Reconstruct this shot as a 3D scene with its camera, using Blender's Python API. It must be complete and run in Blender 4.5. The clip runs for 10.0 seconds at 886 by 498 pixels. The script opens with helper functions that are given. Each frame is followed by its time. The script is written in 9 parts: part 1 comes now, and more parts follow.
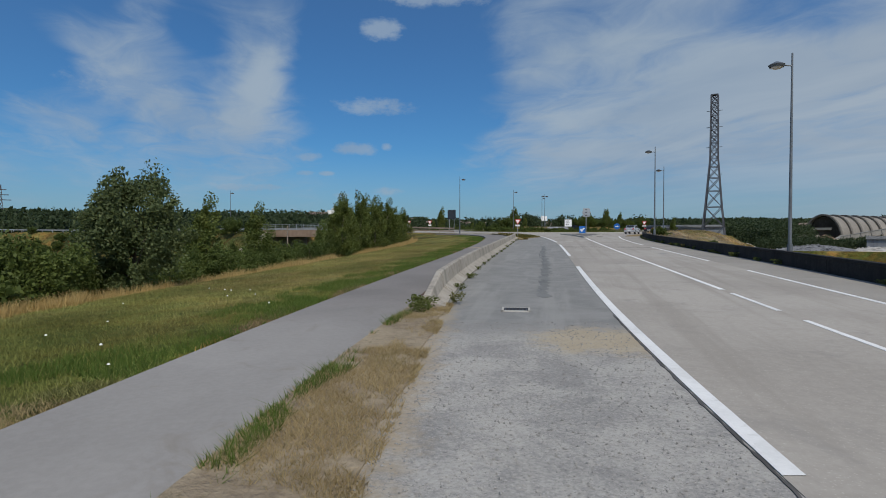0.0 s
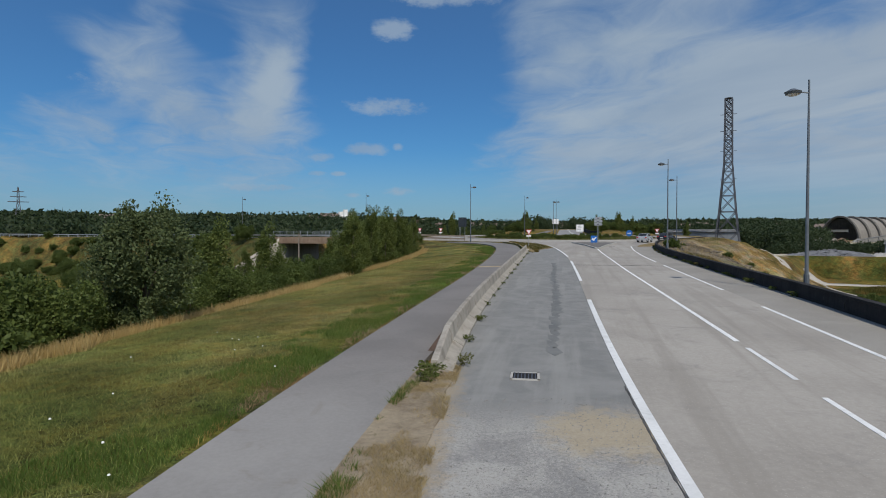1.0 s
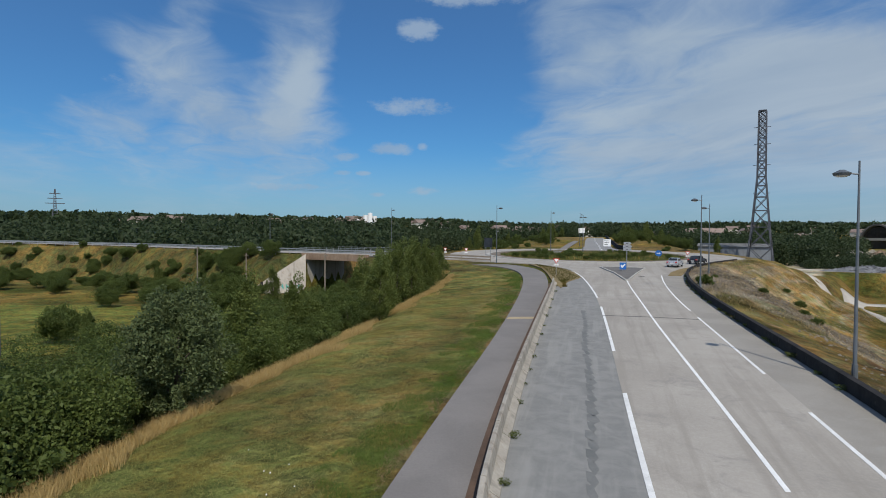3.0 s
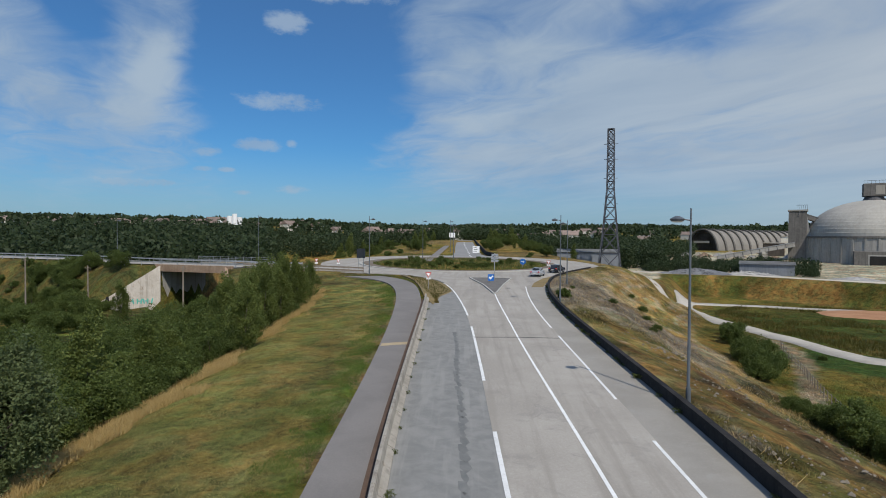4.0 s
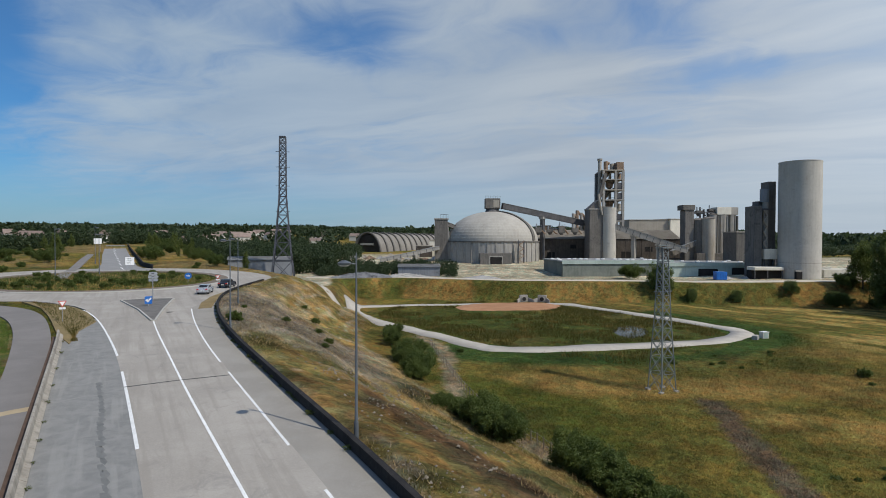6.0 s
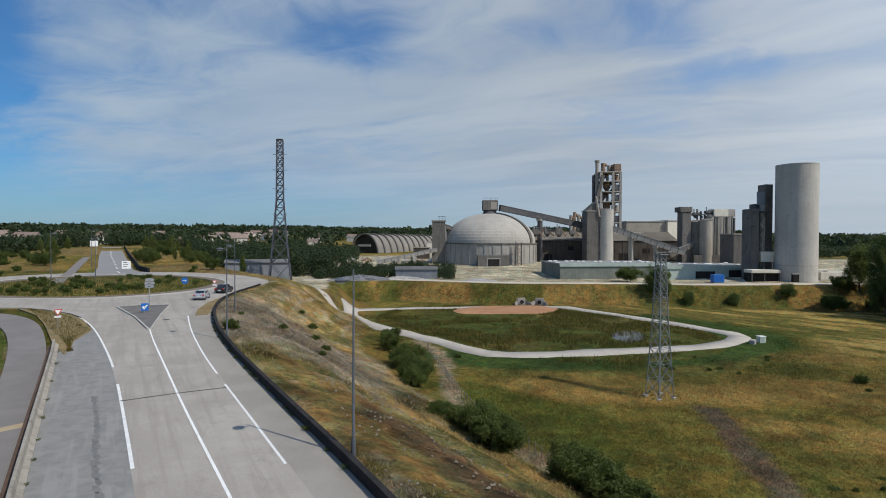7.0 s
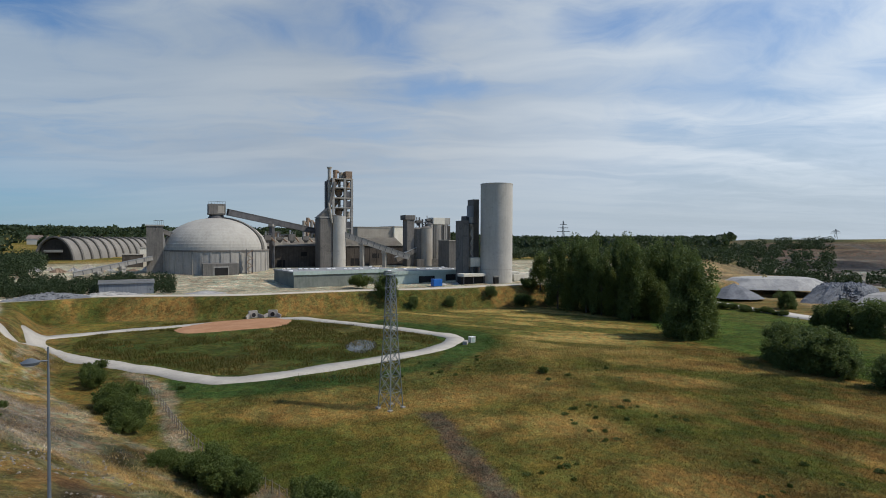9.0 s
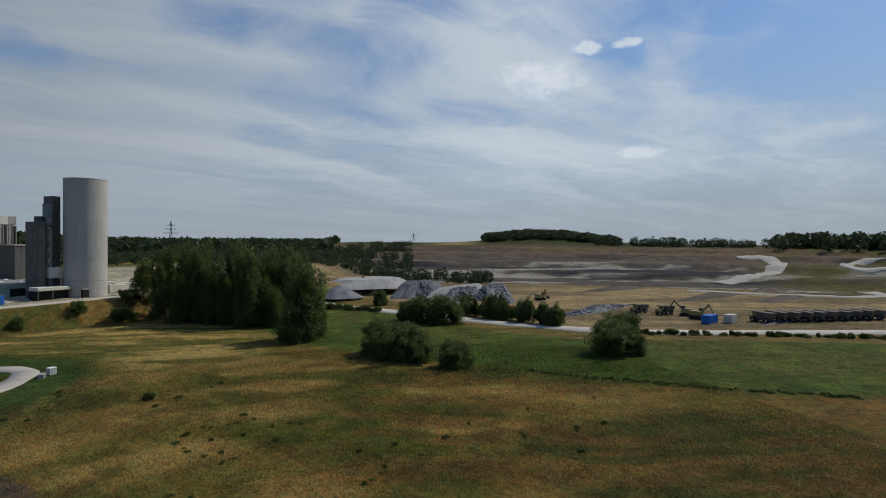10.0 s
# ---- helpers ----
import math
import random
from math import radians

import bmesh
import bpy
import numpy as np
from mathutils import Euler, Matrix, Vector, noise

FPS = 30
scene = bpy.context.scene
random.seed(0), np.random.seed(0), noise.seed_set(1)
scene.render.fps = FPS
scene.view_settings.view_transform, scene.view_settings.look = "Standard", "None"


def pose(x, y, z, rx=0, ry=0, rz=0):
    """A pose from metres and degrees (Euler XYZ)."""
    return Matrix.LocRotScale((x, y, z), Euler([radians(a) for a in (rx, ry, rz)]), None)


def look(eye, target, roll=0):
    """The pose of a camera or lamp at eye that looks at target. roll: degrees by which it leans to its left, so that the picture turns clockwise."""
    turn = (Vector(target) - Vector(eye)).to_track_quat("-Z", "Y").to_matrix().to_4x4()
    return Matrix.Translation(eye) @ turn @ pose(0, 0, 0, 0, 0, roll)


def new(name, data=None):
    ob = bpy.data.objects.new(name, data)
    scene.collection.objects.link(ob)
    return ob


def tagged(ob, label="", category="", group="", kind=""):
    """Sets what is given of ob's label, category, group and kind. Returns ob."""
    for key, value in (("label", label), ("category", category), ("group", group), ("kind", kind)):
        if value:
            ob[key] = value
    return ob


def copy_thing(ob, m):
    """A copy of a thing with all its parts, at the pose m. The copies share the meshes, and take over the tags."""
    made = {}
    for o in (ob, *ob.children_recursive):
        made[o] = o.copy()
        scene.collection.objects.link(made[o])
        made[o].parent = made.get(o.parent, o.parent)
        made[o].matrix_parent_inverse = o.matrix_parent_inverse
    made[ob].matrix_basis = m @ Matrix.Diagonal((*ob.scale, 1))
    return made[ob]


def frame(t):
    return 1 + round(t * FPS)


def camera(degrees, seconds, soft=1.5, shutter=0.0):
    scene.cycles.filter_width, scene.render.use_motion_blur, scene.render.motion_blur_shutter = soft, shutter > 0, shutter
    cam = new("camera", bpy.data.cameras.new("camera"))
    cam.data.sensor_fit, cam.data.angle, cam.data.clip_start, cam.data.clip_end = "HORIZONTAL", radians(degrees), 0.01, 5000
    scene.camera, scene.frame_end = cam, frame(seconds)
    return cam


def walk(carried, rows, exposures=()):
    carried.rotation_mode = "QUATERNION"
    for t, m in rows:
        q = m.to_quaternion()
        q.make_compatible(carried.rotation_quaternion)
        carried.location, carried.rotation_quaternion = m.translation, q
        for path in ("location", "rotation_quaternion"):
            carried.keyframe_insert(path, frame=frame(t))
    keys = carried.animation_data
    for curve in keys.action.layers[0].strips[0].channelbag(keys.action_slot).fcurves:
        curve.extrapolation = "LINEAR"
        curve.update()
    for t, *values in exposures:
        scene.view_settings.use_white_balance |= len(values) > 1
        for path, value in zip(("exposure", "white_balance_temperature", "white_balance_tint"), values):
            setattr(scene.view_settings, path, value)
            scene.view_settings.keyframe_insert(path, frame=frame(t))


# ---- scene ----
cam = camera(76.9, 10.0, 0.95)
METRES, EYE, TILT, LEAN, TURN = 15.3, 1.9, -1.25, 0.0, 0.0
ROWS = [
    (0.0, 0.0, 0.0, 0.0, 0.0, 0.0, -0.0),
    (0.5, 0.0021, 0.0061, 0.0422, 0.52, 0.05, 0.05),
    (1.0, 0.005, 0.0127, 0.0921, 1.15, 0.0, -0.01),
    (1.5, 0.005, 0.0215, 0.1462, 1.72, -0.02, -0.09),
    (2.0, -0.0009, 0.029, 0.2045, 2.33, 0.0, -0.28),
    (3.5, -0.0215, 0.0466, 0.4036, 3.83, -0.05, -0.45),
    (3.6, -0.0214, 0.0482, 0.4156, 2.51, -0.03, -0.39),
    (3.8, -0.0211, 0.0513, 0.4397, -3.29, 0.01, -0.28),
    (4.0, -0.0208, 0.0545, 0.4637, -9.44, 0.05, -0.16),
    (4.2, -0.0187, 0.058, 0.4841, -17.07, 0.07, 0.02),
    (4.5, -0.0156, 0.0633, 0.5148, -26.39, 0.1, 0.28),
    (4.7, -0.012, 0.0672, 0.5309, -33.35, 0.06, 0.38),
    (5.0, -0.0066, 0.0731, 0.555, -38.53, -0.0, 0.53),
    (5.5, 0.0007, 0.0787, 0.5886, -41.43, -0.13, 0.66),
    (7.0, 0.0139, 0.0913, 0.6686, -42.29, -0.1, 0.69),
    (7.5, 0.0093, 0.0923, 0.7191, -45.04, -0.18, 0.69),
    (7.6, 0.0085, 0.0932, 0.7294, -48.75, -0.2, 0.72),
    (7.7, 0.0076, 0.094, 0.7397, -52.03, -0.22, 0.74),
    (7.8, 0.0068, 0.0949, 0.75, -54.6, -0.25, 0.77),
    (8.0, 0.0051, 0.0966, 0.7706, -55.69, -0.29, 0.82),
    (8.5, 0.0022, 0.1003, 0.8195, -55.8, -0.37, 0.87),
    (8.8, -0.0006, 0.1037, 0.85, -56.42, -0.47, 0.95),
    (8.9, -0.0015, 0.1049, 0.8601, -60.91, -0.51, 0.97),
    (9.0, -0.0024, 0.106, 0.8703, -69.25, -0.54, 1.0),
    (9.1, -0.0003, 0.1082, 0.8813, -80.16, -0.6, 0.98),
    (9.2, 0.0017, 0.1104, 0.8922, -90.68, -0.67, 0.95),
    (9.3, 0.0038, 0.1126, 0.9032, -99.64, -0.73, 0.93),
    (9.4, 0.0058, 0.1148, 0.9141, -105.29, -0.8, 0.9),
    (9.5, 0.0079, 0.117, 0.9251, -107.63, -0.86, 0.88),
    (10.0, 0.005, 0.1227, 0.9775, -107.43, -1.0, 0.75),
]
walk(cam, [(t, pose(0, 0, EYE, TILT, LEAN, TURN) @ pose(METRES * x, METRES * y, METRES * z, 90 + pitch, roll, yaw)) for t, x, y, z, yaw, pitch, roll in ROWS],
     exposures=[(0.0, -0.29), (2.0, -0.18), (3.5, -0.07), (8.9, -0.09), (9.5, -0.40), (10.0, -0.60)])

# ---------------------------------------------------------------- sky and sun
SUN_AZ = Vector((0.28, -0.96, 0)).normalized()
SUN_EL = radians(48.5)
SUN_DIR = Vector((SUN_AZ.x * math.cos(SUN_EL), SUN_AZ.y * math.cos(SUN_EL), math.sin(SUN_EL)))

sun_data = bpy.data.lights.new("sun", "SUN")
sun_data.energy, sun_data.angle, sun_data.color = 3.7, radians(0.55), (1.0, 0.93, 0.82)
sun = new("sun", sun_data)
sun.matrix_world = look(SUN_DIR * 200, (0, 0, 0))

world = bpy.data.worlds.new("sky")
scene.world = world
world.use_nodes = True


class Nodes:
    """Short spelling for a node tree."""

    def __init__(self, tree):
        self.tree = tree
        tree.nodes.clear()

    def add(self, kind, **inputs):
        node = self.tree.nodes.new(kind)
        for key, value in inputs.items():
            self.put(node, key, value)
        return node

    def put(self, node, key, value):
        socket = node.inputs[int(key[1:]) if key[0] == "i" and key[1:].isdigit() else key.replace("_", " ")]
        if isinstance(value, bpy.types.NodeSocket):
            self.tree.links.new(value, socket)
        else:
            socket.default_value = value

    def math(self, op, a, b=0.0, c=0.0, clamp=False):
        node = self.tree.nodes.new("ShaderNodeMath")
        node.operation, node.use_clamp = op, clamp
        for n, v in enumerate((a, b, c)):
            self.put(node, "i%d" % n, v)
        return node.outputs[0]

    def vmath(self, op, a, b=(0, 0, 0)):
        node = self.tree.nodes.new("ShaderNodeVectorMath")
        node.operation = op
        self.put(node, "i0", a)
        self.put(node, "i1", b)
        return node.outputs["Value"] if op in ("DOT_PRODUCT", "LENGTH", "DISTANCE") else node.outputs["Vector"]

    def mix(self, fac, a, b, blend="MIX"):
        node = self.tree.nodes.new("ShaderNodeMix")
        node.data_type, node.blend_type = "RGBA", blend
        self.put(node, "i0", fac)
        self.put(node, "i6", a if isinstance(a, bpy.types.NodeSocket) else (*a[:3], 1))
        self.put(node, "i7", b if isinstance(b, bpy.types.NodeSocket) else (*b[:3], 1))
        return node.outputs[2]

    def noise(self, vector, scale, detail=4.0, rough=0.55, distort=0.0):
        node = self.add("ShaderNodeTexNoise", Scale=scale, Detail=detail, Roughness=rough, Distortion=distort)
        self.put(node, "Vector", vector)
        return node.outputs[0]

    def ramp(self, value, lo, hi):
        node = self.tree.nodes.new("ShaderNodeMapRange")
        node.interpolation_type = "SMOOTHSTEP"
        for n, v in enumerate((value, lo, hi, 0.0, 1.0)):
            self.put(node, "i%d" % n, v)
        return node.outputs[0]

    def mapping(self, vector, rot=0.0, scale=(1, 1, 1), loc=(0, 0, 0)):
        node = self.add("ShaderNodeMapping", Rotation=(0, 0, radians(rot)), Scale=scale, Location=loc)
        self.put(node, "Vector", vector)
        return node.outputs[0]


def cirrus_brush():
    """A group of nodes that adds one long soft stroke to the veil of cloud."""
    tree = bpy.data.node_groups.new("cirrus stroke", "ShaderNodeTree")
    n = Nodes(tree)
    for key, kind in (("Way", "NodeSocketVector"), ("Pole", "NodeSocketVector"), ("Mid", "NodeSocketVector"), ("Wobble", "NodeSocketFloat"), ("Far", "NodeSocketFloat"), ("Near", "NodeSocketFloat"), ("Wide", "NodeSocketFloat"), ("Weight", "NodeSocketFloat"), ("Veil", "NodeSocketFloat")):
        tree.interface.new_socket(key, in_out="INPUT", socket_type=kind)
    tree.interface.new_socket("Veil", in_out="OUTPUT", socket_type="NodeSocketFloat")
    given = tree.nodes.new("NodeGroupInput").outputs
    off = n.math("ABSOLUTE", n.math("ADD", n.vmath("DOT_PRODUCT", given["Way"], given["Pole"]), given["Wobble"]))
    stroke = n.math("SUBTRACT", 1.0, n.ramp(off, 0.0, given["Wide"]))
    stroke = n.math("MULTIPLY", stroke, n.ramp(n.vmath("DOT_PRODUCT", given["Way"], given["Mid"]), given["Far"], given["Near"]))
    total = n.math("ADD", given["Veil"], n.math("MULTIPLY", stroke, given["Weight"]))
    out = tree.nodes.new("NodeGroupOutput")
    tree.links.new(total, out.inputs[0])
    return tree


def build_sky():
    n = Nodes(world.node_tree)
    sky = n.add("ShaderNodeTexSky")
    sky.sky_type, sky.sun_disc = "NISHITA", False
    sky.sun_elevation, sky.sun_rotation = SUN_EL, math.atan2(SUN_AZ.x, SUN_AZ.y)
    sky.altitude, sky.air_density, sky.dust_density, sky.ozone_density = 60, 1.0, 0.6, 3.0
    way = n.add("ShaderNodeTexCoord").outputs["Generated"]
    xyz = n.add("ShaderNodeSeparateXYZ", Vector=way)
    up = n.math("MAXIMUM", xyz.outputs[2], 0.0)
    lift = n.math("ADD", up, 0.10)
    plane = n.add("ShaderNodeCombineXYZ", X=n.math("DIVIDE", xyz.outputs[0], lift), Y=n.math("DIVIDE", xyz.outputs[1], lift)).outputs[0]
    def toward(az, el):
        a, e = radians(az), radians(el)
        return Vector((math.sin(a) * math.cos(e), math.cos(a) * math.cos(e), math.sin(e)))

    # long cirrus bands, drawn out along one bearing
    bear = toward(-22, 0)
    along_it, across = n.vmath("DOT_PRODUCT", plane, bear), n.vmath("DOT_PRODUCT", plane, (bear.y, -bear.x, 0))
    warp = n.noise(plane, 0.7, 3.0)
    across = n.math("ADD", across, n.math("MULTIPLY", warp, 0.9))

    def bands(stretch, shift):
        return n.add("ShaderNodeCombineXYZ", X=across, Y=n.math("MULTIPLY", along_it, stretch), Z=shift).outputs[0]

    broad = n.noise(bands(0.30, 1.7), 0.75, 2.0, 0.5)
    fine = n.noise(bands(0.30, 4.2), 1.7, 5.0, 0.55, 0.35)
    wisps = n.noise(bands(0.75, 7.0), 3.6, 8.0, 0.62, 0.9)
    veil = n.math("ADD", n.math("MULTIPLY", broad, 0.30), n.math("ADD", n.math("MULTIPLY", fine, 0.38), n.math("MULTIPLY", wisps, 0.32)))
    # where the veil is thick and where it opens: bearing, height, width in degrees, weight
    for az, el, wide, weight in ((-5, 17, 8.5, -0.18), (-3, 6, 9, -0.10), (-40, 20, 8, -0.12), (-24, 14, 9, 0.05), (-33, 9, 8, 0.02), (9, 22, 6, 0.03), (17, 14, 12, 0.06), (34, 8, 24, 0.14), (62, 10, 20, 0.11), (80, 14, 11, 0.07), (95, 7, 22, 0.13), (116, 21, 9, 0.05), (118, 10, 12, 0.10), (134, 9, 10, 0.06)):
        near = n.ramp(n.vmath("DOT_PRODUCT", way, toward(az, el)), math.cos(radians(wide * 1.5)), 1.0)
        veil = n.math("ADD", veil, n.math("MULTIPLY", near, weight))
    brush = cirrus_brush()
    wobble = n.math("MULTIPLY", n.math("SUBTRACT", n.math("ADD", n.math("MULTIPLY", warp, 0.6), n.math("MULTIPLY", fine, 0.4)), 0.5), 0.11)
    # single long strokes of cirrus: from one point of the sky to another, half width in degrees, weight
    for a0, e0, a1, e1, wide, weight in ((-21.2, 8.4, -17.5, 21.9, 3.0, 0.13), (-19.6, 9.4, -14.0, 22.2, 1.6, 0.15), (-23.2, 9.4, -30.8, 19.9, 2.6, 0.11), (-24.6, 9.9, -34.9, 18.2, 2.0, 0.10), (-29.1, 13.8, -36.0, 17.1, 1.5, 0.08), (-38.3, 10.7, -31.6, 9.1, 0.9, 0.13), (-25.4, 20.8, -21.9, 17.1, 1.6, -0.15), (-38.2, 15.8, -33.7, 13.6, 1.6, -0.12), (-10.0, 22.5, -14.4, 12.1, 2.6, -0.16), (-28.3, 11.5, -18.6, 10.0, 1.5, 0.08), (-26.0, 6.2, -19.2, 4.9, 1.0, 0.07),
                                         (-2.5, 11.6, 12.8, 17.1, 1.6, 0.12), (12.8, 17.1, 28.7, 20.0, 1.8, 0.12), (-1.4, 9.0, 20.2, 12.2, 1.5, 0.12), (20.2, 12.2, 38.2, 16.2, 2.2, 0.12), (4.4, 10.5, 25.1, 13.8, 0.7, -0.10), (20.2, 19.7, 38.2, 18.3, 1.2, -0.10), (4.4, 20.8, 12.8, 17.9, 1.6, 0.08), (2.6, 22.8, 12.2, 20.9, 1.2, 0.05), (12.3, 7.8, 38.3, 9.8, 3.0, 0.08),
                                         (19.1, 18.4, 38.6, 20.3, 1.4, -0.17), (28.4, 17.8, 37.4, 17.4, 0.9, -0.10), (7.3, 10.2, 20.6, 10.1, 0.8, -0.13), (51.2, 13.1, 64.0, 10.7, 1.0, -0.17), (47.8, 21.0, 54.5, 19.2, 0.8, -0.12), (65.5, 15.2, 71.0, 16.7, 1.1, -0.14), (59.3, 22.2, 66.4, 18.5, 1.0, -0.10), (34.0, 15.2, 40.9, 14.6, 0.7, -0.11), (11.8, 18.8, 26.3, 18.3, 1.2, 0.06), (48.9, 18.4, 63.0, 14.5, 2.2, 0.10), (21.1, 12.3, 48.9, 15.3, 1.8, 0.09), (67.4, 12.6, 80.6, 13.6, 1.8, 0.09), (66.4, 20.4, 80.5, 16.9, 2.0, 0.08), (37.4, 22.0, 51.7, 22.3, 1.2, 0.06),
                                         (80.3, 20.5, 88.1, 19.3, 1.5, -0.16), (69.7, 16.2, 73.5, 15.2, 1.4, -0.12), (87.2, 11.4, 93.0, 9.9, 0.9, -0.16), (105.9, 13.6, 115.7, 12.2, 1.0, -0.20), (99.0, 21.2, 109.9, 22.5, 1.2, -0.12), (120.7, 17.0, 127.1, 17.6, 1.1, -0.19), (136.2, 15.1, 145.7, 14.5, 2.2, -0.18), (132.5, 19.8, 137.0, 20.0, 1.1, -0.12), (94.5, 21.9, 126.1, 14.6, 1.6, 0.11), (126.1, 14.6, 139.3, 10.0, 1.6, 0.12), (137.1, 9.2, 145.7, 10.1, 0.7, 0.13), (127.6, 15.5, 132.0, 20.3, 1.5, 0.09), (99.6, 14.0, 107.1, 16.3, 1.2, 0.11), (81.3, 15.5, 97.9, 17.1, 2.4, 0.09), (69.0, 10.1, 86.1, 13.1, 2.4, 0.07), (114.0, 11.4, 125.1, 9.4, 1.2, 0.08)):
        p, q = toward(a0, e0), toward(a1, e1)
        reach = math.acos(max(-1, min(1, p.dot(q)))) / 2
        node = n.tree.nodes.new("ShaderNodeGroup")
        node.node_tree = brush
        for key, value in (("Way", way), ("Wobble", wobble), ("Veil", veil), ("Pole", p.cross(q).normalized()), ("Mid", (p + q).normalized()), ("Far", math.cos(reach * 1.35)), ("Near", math.cos(reach * 0.35)),
                           ("Wide", math.sin(radians(wide * (1.8 if weight > 0 else 2.3)))), ("Weight", weight * (0.72 if weight > 0 else 0.62))):
            n.put(node, key, value)
        veil = node.outputs[0]
    cirrus = n.math("MULTIPLY", n.ramp(veil, 0.41, 0.76), 0.94)
    # low over the horizon the bands melt into haze
    cirrus = n.math("MULTIPLY", cirrus, n.math("ADD", 0.25, n.math("MULTIPLY", n.ramp(up, 0.03, 0.15), 0.75)))
    cover = cirrus
    puff = 0.0
    # small flat-bottomed fair-weather clouds: bearing, height, half width, half height
    ragged = n.noise(n.mapping(way, scale=(1, 1, 1.8)), 21.0, 7.0, 0.68)
    for az, el, wa, wh in ((-6.2, 20.2, 1.9, 0.9), (-0.8, 23.2, 5.0, 0.9), (-7.2, 13.0, 4.2, 0.8), (-8.6, 8.8, 1.9, 0.65), (-13.5, 7.9, 1.3, 0.4), (-5.7, 9.1, 0.6, 0.4), (-5.8, 4.6, 1.6, 0.45), (-10.4, 4.2, 0.9, 0.3), (-28.9, 13.2, 4.6, 1.1), (-20.2, 4.8, 4.0, 0.45), (-13.8, 6.3, 0.9, 0.25), (-11.8, 6.3, 0.7, 0.25),
                           (116.9, 16.0, 3.7, 1.7), (121.5, 18.8, 1.5, 0.7), (125.5, 18.9, 1.3, 0.5), (126.8, 8.9, 2.3, 0.7)):
        c = toward(az, el)
        side = Vector((c.y, -c.x, 0)).normalized()
        up_c = side.cross(c)
        a = n.math("DIVIDE", n.vmath("DOT_PRODUCT", way, side), math.sin(radians(wa)))
        e = n.math("DIVIDE", n.math("SUBTRACT", n.vmath("DOT_PRODUCT", way, up_c), 0.0), math.sin(radians(wh)))
        r = n.math("ADD", n.math("MULTIPLY", a, a), n.math("MULTIPLY", e, e))
        r = n.math("ADD", r, n.math("MULTIPLY", n.math("SUBTRACT", 0.5, ragged), 4.6))
        front = n.ramp(n.vmath("DOT_PRODUCT", way, c), 0.5, 0.6)
        puff = n.math("MAXIMUM", puff, n.math("MULTIPLY", n.math("MULTIPLY", n.math("SUBTRACT", 1.0, n.ramp(r, -0.1, 1.5)), front), 0.9 if az > 60 else 0.62))
    cover = n.math("MAXIMUM", cover, puff)
    cloud = n.mix(n.ramp(fine, 0.3, 0.7), (3.95, 5.25, 6.9), (5.1, 6.35, 7.7))
    # clouds nearer to the sun's side shine more
    lit = n.math("ADD", 0.94, n.math("MULTIPLY", n.ramp(n.vmath("DOT_PRODUCT", way, SUN_AZ), -0.35, 0.80), 0.72))
    cloud = n.mix(1.0, cloud, n.add("ShaderNodeCombineXYZ", X=lit, Y=lit, Z=lit).outputs[0], "MULTIPLY")
    cloud = n.mix(n.math("MULTIPLY", n.ramp(n.vmath("DOT_PRODUCT", way, SUN_AZ), -0.95, -0.1), 0.9), cloud, n.mix(1.0, cloud, (1.19, 1.05, 0.95), "MULTIPLY"))
    cloud = n.mix(n.math("MULTIPLY", puff, n.ramp(n.vmath("DOT_PRODUCT", way, (0.9, -0.42, 0)), 0.6, 0.9)), cloud, n.mix(1.0, cloud, (1.3, 1.25, 1.2), "MULTIPLY"))
    blue = n.mix(1.0, sky.outputs[0], n.mix(n.ramp(n.vmath("DOT_PRODUCT", way, SUN_DIR), -0.56, 0.35), (0.40, 0.82, 1.16), (1.2, 1.45, 1.65)), "MULTIPLY")
    # pale haze low down
    haze = n.math("MULTIPLY", n.math("SUBTRACT", 1.0, n.ramp(up, 0.0, 0.16)), 0.55)
    blue = n.mix(haze, blue, (3.6, 4.9, 6.3))
    east = n.ramp(n.vmath("DOT_PRODUCT", way, (0.93, -0.36, 0.0)), 0.0, 0.85)
    milk = n.math("MULTIPLY", n.math("MULTIPLY", n.math("SUBTRACT", 1.0, n.ramp(up, 0.03, 0.38)), east), 0.88)
    blue = n.mix(milk, blue, (5.5, 6.4, 7.4))
    back = n.add("ShaderNodeBackground", Color=n.mix(cover, blue, cloud), Strength=0.085)
    out = n.add("ShaderNodeOutputWorld")
    n.tree.links.new(back.outputs[0], out.inputs[0])


build_sky()


